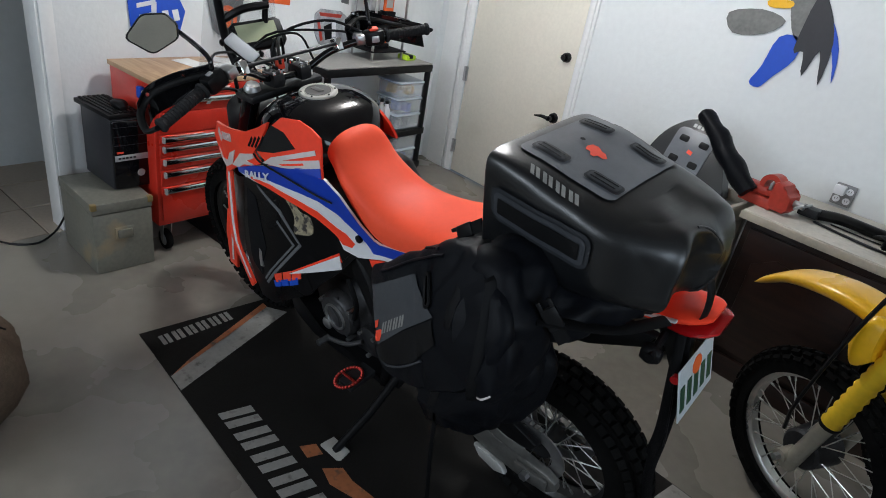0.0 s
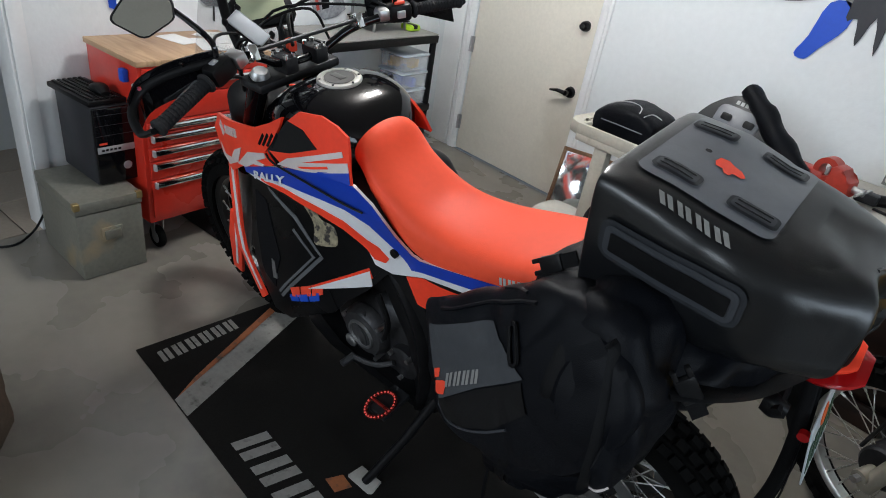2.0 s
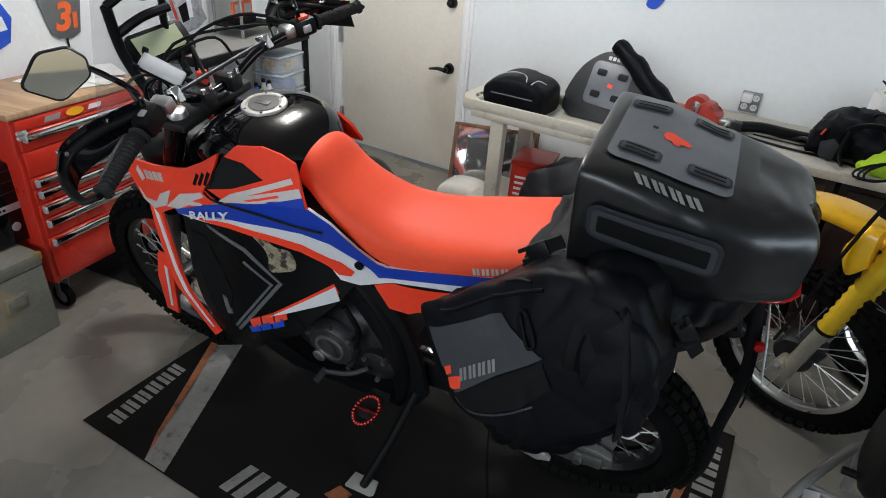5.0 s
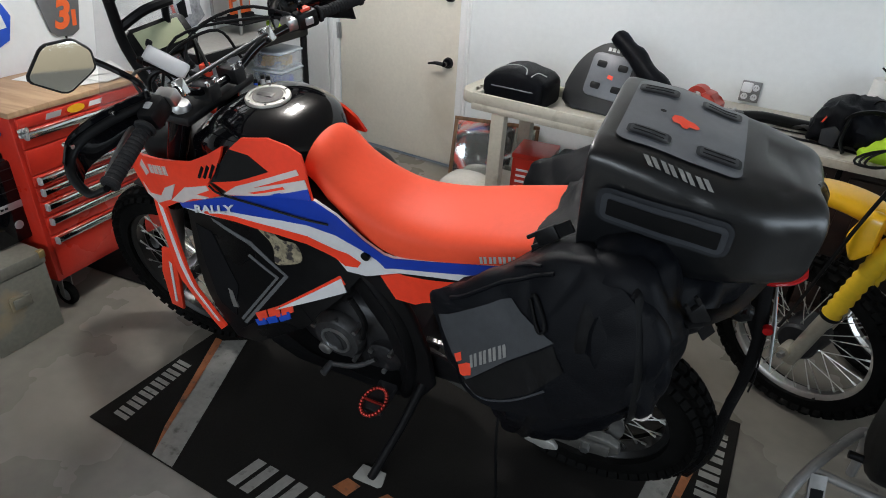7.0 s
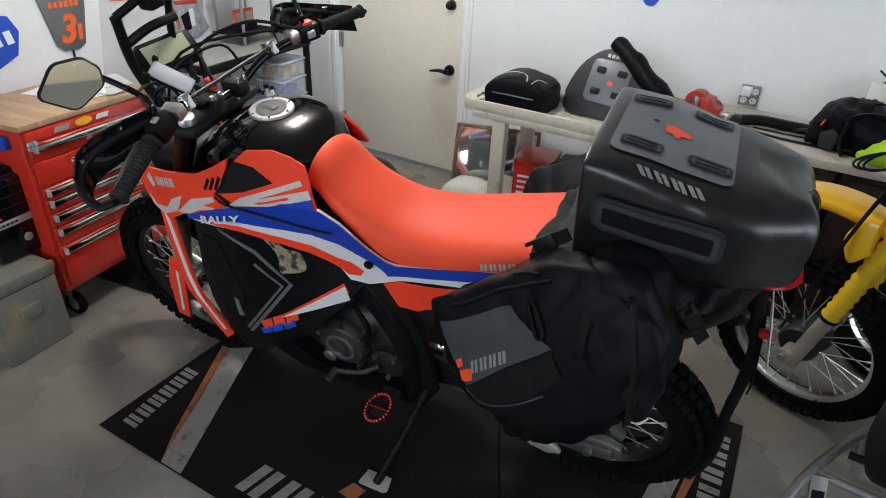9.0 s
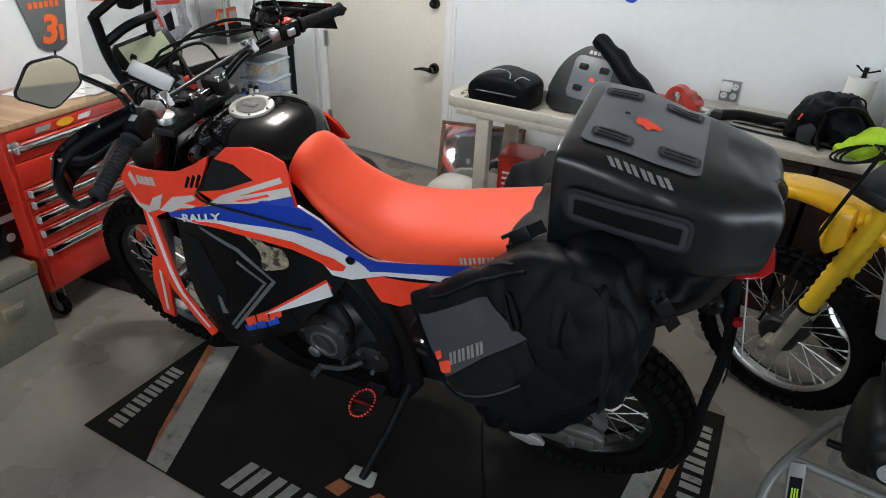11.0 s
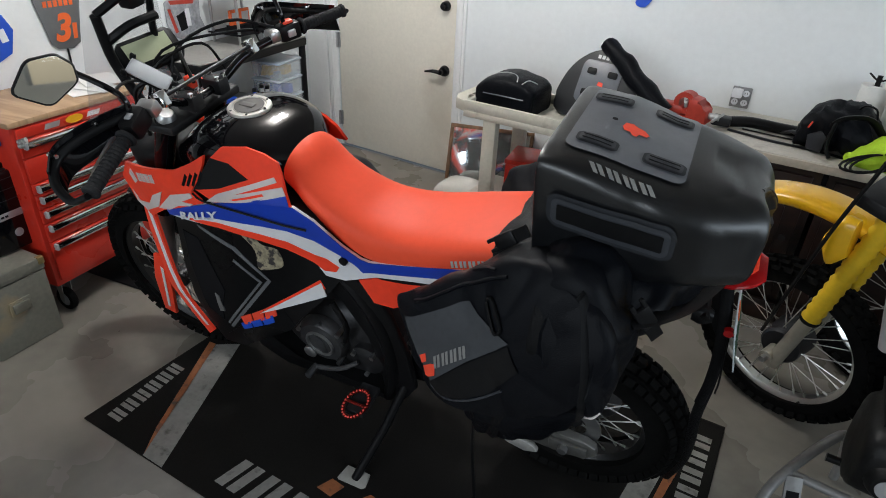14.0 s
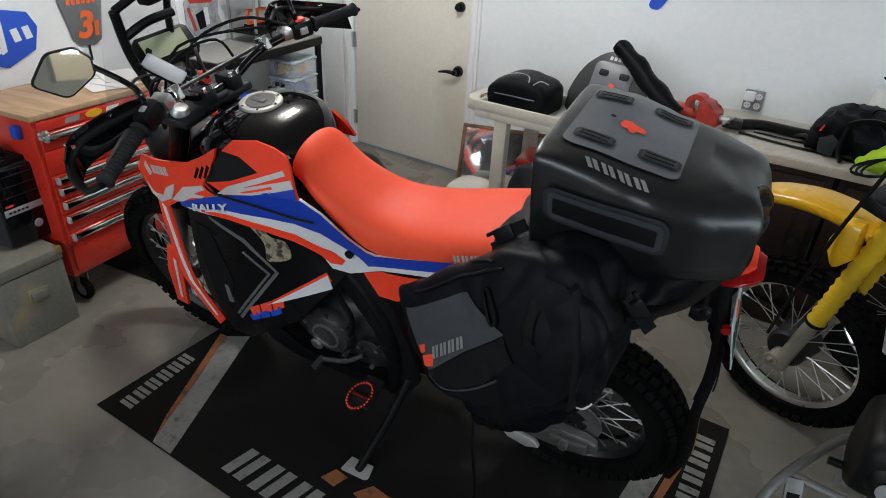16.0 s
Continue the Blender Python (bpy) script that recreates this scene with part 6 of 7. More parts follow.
# mirrors, dash, screen
for s, c, root in ((1, Vector((1.205, 0.372, 1.325)), Vector((1.115, 0.285, 1.215))), (-1, Vector((1.20, -0.45, 1.40)), Vector((1.11, -0.27, 1.215)))):
    m = Matrix.Translation(c) @ Vector((-0.86, 0.42 * s if s > 0 else 0.1, 0.20)).to_track_quat("Z", "Y").to_matrix().to_4x4() @ Matrix.Rotation(radians(8 * s), 4, "Z")
    corner = [(-0.070, 0.004), (-0.012, 0.048), (0.042, 0.038), (0.060, 0.008), (0.050, -0.026), (-0.020, -0.048)]
    shape = []
    for k in range(6):
        p, q, r = (Vector(corner[j % 6]) for j in (k - 1, k, k + 1))
        shape += [tuple(q + (p - q) * 0.16), tuple(q + (p - q) * 0.05 + (r - q) * 0.05), tuple(q + (r - q) * 0.16)]
    if s < 0:
        shape = [(-a, b) for a, b in shape[::-1]]
    ring = shape
    bm = bmesh.new()
    rings(bm, [[(a * k, b * k, z) for a, b in ring] for k, z in ((1.0, 0.004), (1.05, 0.0), (1.04, -0.012), (0.8, -0.026), (0.3, -0.032))])
    mir = part("mirror", bm, M_BLACK, bike, "angular rear-view mirror", m)
    part("glass", slabbed([(a * 0.965, b * 0.955) for a, b in ring], 0.003, 0.0055, 0, "z"), M_MIRROR, mir, "silvered mirror glass")
    side = Vector((0.02, -s * 0.055, 0.005))
    part("mirror_stem", tubed([root, root + Vector((0.01, 0.0, 0.05)), c + side + Vector((0.02, -s * 0.03, -0.03)), c + side * 0.8], 0.0065, 8), M_GLOSS, bike)
DASH = Matrix.Translation((1.385, -0.035, 1.200)) @ Vector((-0.80, 0.18, 0.60)).to_track_quat("Z", "Y").to_matrix().to_4x4()
bm = slabbed([(-0.088, -0.03), (-0.075, -0.046), (0.075, -0.046), (0.088, -0.03), (0.085, 0.035), (0.07, 0.047), (-0.07, 0.047), (-0.085, 0.035)], -0.035, 0.0, 0.008, "z")
dash = part("instrument_panel", bm, M_BLACK, bike, "black digital instrument panel", DASH)
part("display", boxed(-0.068, 0.062, -0.024, 0.034, 0.0005, 0.002), M_LCD, dash, "blank pale green display")
PH = Matrix.Translation((1.205, 0.137, 1.232)) @ Vector((-0.66, 0.28, 0.70)).to_track_quat("Z", "Y").to_matrix().to_4x4() @ Matrix.Rotation(radians(-52), 4, "Z")
mount = part("phone_mount", slabbed([(-0.050, -0.018), (-0.046, -0.022), (0.046, -0.022), (0.050, -0.018), (0.050, 0.018), (0.046, 0.022), (-0.046, 0.022), (-0.050, 0.018)], -0.012, 0.0, 0.004, "z"), M_BLACK, bike, "handlebar phone mount with a pale pad", PH)
part("pad", boxed(-0.048, 0.050, -0.020, 0.020, 0.0005, 0.006, 0.005), M_PHONE, mount, "pale grey pad")
for a, b in ((-0.048, 0.024), (-0.048, -0.024), (0.050, 0.024), (0.050, -0.024)):
    part("jaw", boxed(a - 0.007, a + 0.007, b - 0.005, b + 0.005, -0.01, 0.012, 0.003), M_BLACK, mount)
part("mount_arm", tubed([(0, 0, -0.012), (0.02, 0.01, -0.05), (0.04, 0.03, -0.07)], 0.010, 8), M_BLACK, mount)
tower = part("navigation_tower", tubed([(1.36, 0.07, 1.10), (1.40, 0.075, 1.21), (1.385, 0.085, 1.335)], 0.013, 10), M_BLACK, bike, "black instrument tower bars")
part("tower_bar", tubed([(1.36, -0.07, 1.10), (1.40, -0.075, 1.22), (1.37, -0.075, 1.34), (1.34, -0.02, 1.375)], 0.010, 8), M_BLACK, tower)
part("tower_bar", tubed([(1.385, 0.085, 1.335), (1.37, 0.05, 1.35), (1.35, -0.02, 1.375)], 0.011, 8), M_BLACK, tower)
part("tower_bar", tubed([(1.40, 0.075, 1.26), (1.36, 0.02, 1.29), (1.35, -0.06, 1.29)], 0.012, 8), M_BLACK, tower)
part("tower_clamp", boxed(1.33, 1.375, -0.03, 0.02, 1.33, 1.40, 0.008), M_BLACK, tower)
scr = []
for i in range(9):
    y = -0.16 + 0.04 * i
    scr.append([Vector((1.55 - 2.0 * y * y - 0.02 * k - (0.006 if j else 0), y * (1 - 0.05 * k), 1.02 + 0.062 * k)) for j in (0, 1) for k in (range(8) if j == 0 else range(7, -1, -1))])
bm = bmesh.new()
rings(bm, scr)
part("windscreen", bm, M_SCREEN, bike, "clear windscreen")
bm = sweep(bmesh.new(), [(1.50, 0, 0.86, 0.98, 0.07), (1.44, 0, 0.82, 0.97, 0.10), (1.36, 0, 0.84, 0.98, 0.10), (1.29, 0, 0.86, 0.95, 0.08)], 24)
part("headlight_cowl", bm, M_BLACK, bike)
for pts, r in (([(1.10, 0.29, 1.20), (1.25, 0.20, 1.22), (1.33, 0.05, 1.15), (1.30, 0.02, 1.02)], 0.004), ([(1.11, -0.27, 1.20), (1.25, -0.20, 1.235), (1.34, -0.06, 1.18), (1.31, -0.02, 1.0)], 0.0045), ([(1.12, -0.28, 1.19), (1.24, -0.22, 1.20), (1.35, -0.04, 1.20), (1.36, 0.06, 1.08)], 0.004), ([(1.09, 0.31, 1.18), (1.2, 0.24, 1.14), (1.30, 0.12, 1.07), (1.30, 0.08, 0.95)], 0.005), ([(1.36, 0.08, 1.12), (1.30, 0.02, 1.20), (1.24, -0.08, 1.22), (1.22, -0.12, 1.13)], 0.004), ([(1.20, 0.02, 1.16), (1.26, -0.02, 1.20), (1.33, -0.08, 1.19), (1.36, -0.1, 1.1)], 0.005), ([(1.22, 0.0, 1.12), (1.27, 0.06, 1.17), (1.33, 0.1, 1.15), (1.34, 0.1, 1.02)], 0.006)):
    part("cable", tubed(pts, r, 6), M_BLACK, bike)
part("key", boxed(1.225, 1.245, -0.012, 0.012, 1.13, 1.165, 0.003), M_FOX, bike, "red key tag")

# tail
tail = part("tail_fender", sweep(bmesh.new(), [(0.05, 0, 0.925, 0.955, 0.07), (-0.08, 0, 0.948, 0.975, 0.07), (-0.15, 0, 0.966, 0.992, 0.06), (-0.182, 0, 0.980, 0.998, 0.048), (-0.196, 0, 0.988, 0.998, 0.034)], 24, 5, 3.2), M_RED, bike, "red tail fender")
part("tail_lamp", sweep(bmesh.new(), [(-0.12, 0, 0.93, 0.955, 0.05), (-0.16, 0, 0.94, 0.966, 0.06), (-0.195, 0, 0.956, 0.977, 0.058), (-0.215, 0, 0.966, 0.979, 0.038)], 18), M_TAIL, tail, "red tail lamp lens")
part("inner_fender", slabbed([(0.16, 0.90), (0.02, 0.935), (-0.12, 0.945), (-0.10, 0.90), (0.02, 0.83), (0.14, 0.79)], 0.075, 0.095, 0.006), M_BLACK, tail, "black inner fender")
part("tail_stripe", slabbed([(-0.06, 0.958), (-0.14, 0.978), (-0.14, 0.984), (-0.06, 0.966)], 0.064, 0.0735, 0.001), M_WHITE, tail, "white stripe")
part("plate_bracket", slabbed([(-0.08, 0.94), (-0.15, 0.95), (-0.185, 0.79), (-0.172, 0.76), (-0.155, 0.80)], -0.022, 0.03, 0.008), M_BLACK, tail, "black plate bracket")
PL = Matrix.Translation((-0.196, 0.022, 0.83)) @ Matrix.Rotation(radians(-78), 4, "Y")
plate = part("number_plate", boxed(-0.068, 0.068, -0.085, 0.085, 0.0, 0.003, 0.001, seg=1), mat("white_plate", (0.50, 0.54, 0.56), 0.35, vary=0.03), bike, "white number plate with plain dark bars", PL)
for i in range(5):
    part("bar", boxed(-0.045, 0.02, -0.075 + 0.033 * i, -0.055 + 0.033 * i, 0.003, 0.0042), mat("plate_bar", (0.02, 0.06, 0.03), 0.5) if i == 0 else bpy.data.materials["plate_bar"], plate)
part("blossom", cyled((0.035, 0, 0.003), (0.035, 0, 0.0045), 0.022, seg=16), M_ORANGE, plate, "orange printed spot")
for s in (1, -1):
    ind = part("turn_signal", sweep(bmesh.new(), [(-0.10, s * 0.10, 0.885, 0.92, 0.014), (-0.12, s * 0.10, 0.88, 0.925, 0.018), (-0.14, s * 0.10, 0.89, 0.915, 0.012)], 14), M_BLACK, bike)
    part("stalk", cyled((-0.12, s * 0.05, 0.925), (-0.125, s * 0.12, 0.91), 0.009, seg=8), M_BLACK, ind)
part("reflector", cyled((-0.178, 0.088, 0.865), (-0.178, 0.100, 0.865), 0.010, seg=14), M_TAIL, bike)

# ---- luggage on the motorcycle ----
bag = thing("duffel_bag", "black dry duffel with a grey top patch strapped behind the seat", "bag", BIKE)
bm = sweep(bmesh.new(), [(0.210, 0.088, 1.10, 1.286, 0.166, 9), (0.207, 0.088, 1.085, 1.300, 0.179, 10), (0.16, 0.088, 1.08, 1.300, 0.182, 8), (0.08, 0.09, 1.07, 1.288, 0.184, 6.5), (-0.02, 0.092, 1.06, 1.268, 0.183, 5.2), (-0.08, 0.092, 1.055, 1.256, 0.175, 4.6), (-0.125, 0.088, 1.058, 1.246, 0.158, 4.2), (-0.148, 0.086, 1.066, 1.236, 0.142, 3.8), (-0.162, 0.084, 1.08, 1.220, 0.122, 3.4), (-0.170, 0.082, 1.10, 1.20, 0.095, 3), (-0.173, 0.082, 1.125, 1.178, 0.05, 2.6)], 88, 12, 4.6)
for v in bm.verts:
    # the bag sits rolled a little against the bike's lean, its near side up
    low = max(0.0, min(1.0, (1.18 - v.co.z) / 0.08)) * max(0.0, min(1.0, (0.06 - v.co.x) / 0.14))
    v.co.z += 0.10 * (v.co.y - 0.10) + 0.028 * low
    v.co.y += 0.013
    v.co.x -= 0.012 * max(0.0, min(1.0, (v.co.x - 0.08) / 0.10))
bmesh.ops.subdivide_edges(bm, edges=[e for e in bm.edges if all(v.co.x < -0.06 for v in e.verts)], cuts=1, use_grid_fill=True)
bm.normal_update()
for v in bm.verts:
    # the folded end: a sunken pocket with a raised lip on the near side, and pleats that run to it
    t = max(0.0, min(1.0, (-0.03 - v.co.x) / 0.10))
    a, b = v.co.y - 0.150, (v.co.z - 1.160) * 0.85
    r = math.hypot(a, b) / 0.066
    dent = math.exp(-(r * 1.25) ** 2)
    lip = math.exp(-((r - 1.18) / 0.22) ** 2)
    if v.co.x < -0.09:
        v.co.x += 0.034 * dent - 0.009 * lip
        v.co.y += -0.006 * dent + 0.006 * lip
    ang = math.atan2(b, a)
    v.co += v.normal * t * (0.0065 * math.sin(3 * ang + 0.9) * math.exp(-((r - 1.9) / 0.9) ** 2))
folds(bm, 0.0045, 6.5, 3.0)
body = part("body", bm, M_DRY, bag, "black coated fabric body")
TREE = tree_of(body)


def round_rect(x0, x1, y0, y1, r, n=5):
    out = []
    for cx, cy, a0 in ((x1 - r, y1 - r, 0), (x0 + r, y1 - r, 90), (x0 + r, y0 + r, 180), (x1 - r, y0 + r, 270)):
        for k in range(n + 1):
            a = radians(a0 + 90 * k / n)
            out.append((cx + r * math.cos(a), cy + r * math.sin(a)))
    return out


patch = part("top_patch", skin(TREE, round_rect(-0.026, 0.170, -0.036, 0.226, 0.020), "z", 1.6, -1, 0.0032), M_GREYPATCH, bag, "grey rubber patch")
for x, y in ((0.131, 0.013), (0.122, 0.186), (0.020, 0.006), (0.012, 0.186)):
    lash = part("lash_point", skin(TREE, round_rect(x - 0.035, x + 0.035, y - 0.018, y + 0.018, 0.010), "z", 1.6, -1, 0.0055), M_GRABPANEL, patch, "dark rubber lash point")
    part("rim", skin(TREE, round_rect(x - 0.030, x + 0.030, y - 0.0135, y + 0.0135, 0.008), "z", 1.6, -1, 0.0072), M_LASH, lash)
    for dy in (-0.0062, 0.0062):
        part("slit", skin(TREE, round_rect(x - 0.025, x + 0.025, y + dy - 0.0022, y + dy + 0.0022, 0.002), "z", 1.6, -1, 0.0084), M_DARK, lash)
part("emblem", skin(TREE, [(0.097, 0.106), (0.094, 0.091), (0.082, 0.088), (0.071, 0.096), (0.059, 0.101), (0.049, 0.113), (0.053, 0.121), (0.066, 0.119), (0.069, 0.129), (0.076, 0.128), (0.082, 0.118), (0.092, 0.118)], "z", 1.6, -1, 0.0048), M_FOX, patch, "red printed emblem")
part("valve", skin(TREE, round_rect(0.108, 0.118, 0.090, 0.100, 0.0045), "z", 1.6, -1, 0.008), M_BLACK, patch)
for o in marks(0.120, 0.014, 0.252, 0.270, 4, -0.012):
    part("print_bar", skin(TREE, o, "z", 1.6, -1, 0.0035), M_DIMPRINT, bag, "light grey print")
def pocket(grow):
    """The side pocket's outline: a slanting round-cornered strip."""
    return [(x, z + 0.09 * (x - 0.075)) for x, z in round_rect(-0.028 - grow, 0.164 + grow, 1.194 - grow, 1.246 + grow, 0.013 + grow)]


side = part("side_pocket", skin(TREE, pocket(0.008), "y", 0.6, -1, 0.006), M_GRABPANEL, bag, "dark grey side grab panel")
part("pocket_edge", skin(TREE, pocket(0.0), "y", 0.6, -1, 0.0085), M_LASH, side)
part("side_panel", skin(TREE, pocket(-0.010), "y", 0.6, -1, 0.0105), M_BLACK, side)
part("closure_strap", tubed([(-0.150, 0.02, 1.10), (-0.172, 0.03, 1.06), (-0.178, 0.035, 1.02), (-0.176, 0.04, 0.985)], 0.010, 8, flat=0.25), M_STRAP, bag, "black closure strap")
lip = []
for k in range(15):
    a = radians(100 + 210 * k / 14)
    y, z = 0.150 + 0.078 * math.cos(a), 1.160 + 0.082 * math.sin(a)
    hit = TREE.ray_cast(Vector((-0.5, y, z)), Vector((1, 0, 0)))[0]
    if hit:
        lip.append(hit + Vector((0.001, 0, 0)))
part("fold_lip", tubed(lip, 0.0028, 8, per=3), M_DRY, bag, "sharp folded lip")
part("red_badge", skin(TREE, [(0.09, 1.16), (0.13, 1.165), (0.125, 1.25), (0.10, 1.24)], "y", -0.5, 1, 0.003), M_FOX, bag)


def cushion(bm, outline, y0, y1, shear=(0, 0), rows=10, power=3.0, puff=0.0, per=5, drop=0.0):
    """A stuffed shape: an outline of (x, z) swollen from y0 to y1; the far face is pushed out by shear along x and z."""
    ring = [(p.x, p.y) for p in spline([(a, b, 0) for a, b in outline], per, True)]
    cx, cz = sum(p[0] for p in ring) / len(ring), sum(p[1] for p in ring) / len(ring)
    loops = []
    for k in range(rows + 1):
        t = -1 + 2 * k / rows
        s = (1 - abs(t) ** power * 0.999) ** (1 / power)
        s = 0.45 + 0.55 * s if abs(t) > 0.999 else max(0.45, s)
        y = (y0 + y1) / 2 + (y1 - y0) / 2 * t
        w = max(0.0, (t + 1) / 2)
        loops.append([(cx + (a - cx) * s, y + w * (shear[0] * (a - cx) + shear[1] * (b - cz)) * s, cz + (b - cz) * s - drop * (1 - w) * max(0.0, b - cz + 0.12) / 0.3) for a, b in ring])
    vs = rings(bm, loops, True, False)
    for ring_v in (vs[0], vs[-1]):
        mid = bm.verts.new(sum((v.co for v in ring_v), Vector()) / len(ring_v) + Vector((0, puff if ring_v is vs[-1] else 0, 0)))
        for i in range(len(ring_v)):
            bm.faces.new((ring_v[i], ring_v[(i + 1) % len(ring_v)], mid))
    return bm


BODY = [(0.462, 0.952), (0.43, 0.985), (0.38, 1.025), (0.284, 1.105), (0.215, 1.162), (0.135, 1.188), (0.078, 1.18), (0.028, 1.15), (0.006, 1.11), (0.012, 1.05), (0.045, 0.97), (0.135, 0.895), (0.235, 0.84), (0.305, 0.815), (0.355, 0.822), (0.395, 0.85), (0.435, 0.90)]
for s in (1, -1):
    sb = thing("saddlebag", "black nylon saddlebag with a grey panel beside the rear wheel", "bag", BIKE, "saddlebags on the motorcycle")
    bm = cushion(bmesh.new(), BODY, 0.16, 0.420, (-0.38, -0.40), 34, 9.0, 0.004, 9, 0.10)
    for v in bm.verts:
        # the top slopes down towards the seat at the front
        v.co.z -= max(0.0, min(1.0, (0.335 - v.co.y) / 0.11)) * max(0.0, v.co.x - 0.22) * 0.42 * max(0.0, min(1.0, (v.co.z - 0.86) / 0.08))
    folds(bm, 0.008, 10.0, 2.0 * s)
    if s < 0:
        for v in bm.verts:
            v.co.y, v.co.z = -v.co.y, 0.55 + (v.co.z - 0.55) * 0.72
    main = part("body", bm, M_NYLON, sb, "black nylon body")
    T2 = tree_of(main)
    if s > 0:
        pt = part("printed_panel", skin(T2, [(0.422, 0.942), (0.345, 1.004), (0.272, 1.060), (0.247, 1.048), (0.181, 1.035), (0.258, 0.957), (0.338, 0.862), (0.379, 0.888), (0.412, 0.92)], "y", 0.9, -1, 0.0035, 0.012), M_SIDEPATCH, sb, "grey panel with light print")
        for o in marks(0.330, 0.225, 0.894, 0.913, 4, -0.010, -45):
            part("print_bar", skin(T2, o, "y", 0.9, -1, 0.0052), M_DIMPRINT, pt, "light grey print")
        for o in ([(0.372, 0.892), (0.357, 0.907), (0.352, 0.894), (0.364, 0.880)], [(0.360, 0.877), (0.341, 0.897), (0.330, 0.903), (0.326, 0.884), (0.344, 0.866), (0.352, 0.862)]):
            part("emblem", skin(T2, o, "y", 0.9, -1, 0.0052), M_FOX, pt, "red printed emblem")
        part("lower_cover", skin(T2, [(0.341, 0.857), (0.258, 0.953), (0.182, 1.03), (0.155, 0.998), (0.205, 0.925), (0.262, 0.875), (0.312, 0.846)], "y", 0.9, -1, 0.0035, 0.015), M_BLACK, sb, "black lower cover")
        bm = cushion(bmesh.new(), [(0.335, 0.70), (0.30, 0.80), (0.183, 0.90), (0.06, 0.96), (0.015, 0.90), (0.035, 0.80), (0.08, 0.70), (0.16, 0.625), (0.22, 0.585), (0.308, 0.56), (0.34, 0.62)], 0.17, 0.392, (-0.1, 0.05), 26, 2.8, 0.01, 10)
        folds(bm, 0.018, 11.0, 5.0)
        pouch = part("lower_pouch", bm, M_NYLON, sb, "slumped black lower pouch")
        bm = cushion(bmesh.new(), [(0.165, 1.15), (0.145, 1.185), (0.10, 1.205), (0.045, 1.18), (0.0, 1.11), (-0.012, 1.02), (0.005, 0.95), (0.06, 0.925), (0.115, 0.965), (0.15, 1.06)], 0.25, 0.445, (-0.24, -0.36), 34, 3.0, 0.0, 12, 0.03)
        folds(bm, 0.016, 12.0, 9.0)
        top = part("roll_top", bm, M_NYLON, sb, "bunched nylon roll-top")
        T3, T4 = tree_of(top), tree_of(pouch)

        def on_bag(tree, line, out=0.004, strict=False):
            pts = []
            for x, z in line:
                hit = tree.ray_cast(Vector((x, 0.9, z)), Vector((0, -1, 0)))[0]
                if hit is None and not strict:
                    hit = tree.find_nearest(Vector((x, 0.45, z)))[0]
                if hit:
                    pts.append((hit.x, hit.y + out, hit.z))
            return pts

        part("web_strap", tubed(on_bag(T3, [(0.085, 1.19), (0.068, 1.16), (0.052, 1.11), (0.040, 1.05), (0.035, 0.98), (0.04, 0.93)]), 0.016, 8, flat=0.2), M_STRAP, sb, "wide black webbing strap")
        part("web_strap", tubed(on_bag(T3, [(0.172, 1.15), (0.176, 1.11), (0.165, 1.05), (0.145, 0.98)]), 0.013, 8, flat=0.22), M_STRAP, sb, "wide black webbing strap")
        part("web_strap", tubed(on_bag(T4, [(0.20, 0.84), (0.205, 0.78), (0.22, 0.70), (0.24, 0.62)]), 0.012, 8, flat=0.22), M_STRAP, sb, "black webbing strap")
        for k, line in enumerate(([(0.40, 0.985), (0.37, 1.008), (0.33, 1.042), (0.295, 1.070), (0.265, 1.092), (0.235, 1.115), (0.205, 1.135)], [(0.31, 1.075), (0.28, 1.098), (0.255, 1.115), (0.23, 1.132)])):
            line = on_bag(T2, line, 0.0, True)
            if len(line) > 2:
                part("pleat", tubed(line, 0.006 - 0.001 * k, 8, flat=0.6), M_NYLON, sb)
        part("grab_loop", tubed(on_bag(T2, [(0.236, 1.085), (0.226, 1.088), (0.202, 1.055), (0.204, 1.043), (0.214, 1.042), (0.238, 1.078)], 0.006), 0.0035, 6), M_STRAP, sb, "black cord loop")
        part("piping", tubed(on_bag(T2, [(0.335, 0.853), (0.30, 0.848), (0.26, 0.872), (0.22, 0.905), (0.18, 0.945)], 0.002), 0.0024, 6), M_LASH, sb, "thin grey piping")
        part("reflective_tab", tubed(on_bag(T3, [(0.03, 0.975), (0.018, 0.982), (0.008, 0.99)], 0.002), 0.002, 6), M_PALE, sb, "pale reflective edge")
        # the yoke that joins the two bags under the duffel, and its buckled strap
        bm = sweep(bmesh.new(), [(0.27, 0.13, 0.96, 1.075, 0.14, 3), (0.22, 0.14, 0.95, 1.105, 0.18, 3), (0.14, 0.14, 0.97, 1.12, 0.23, 3), (0.04, 0.13, 0.985, 1.12, 0.245, 3), (-0.03, 0.105, 1.0, 1.11, 0.205, 3), (-0.08, 0.085, 1.015, 1.10, 0.15, 3), (-0.11, 0.08, 1.03, 1.09, 0.10, 3)], 48, 8, 3)
        folds(bm, 0.014, 12.0, 4.0)
        part("yoke", bm, M_NYLON, sb, "loose black nylon yoke over the tail")
        part("rear_strap", tubed([(0.0, 0.37, 1.10), (-0.04, 0.325, 1.085), (-0.085, 0.22, 1.03), (-0.13, 0.10, 1.0)], 0.014, 8, flat=0.22), M_STRAP, sb, "black rear strap")
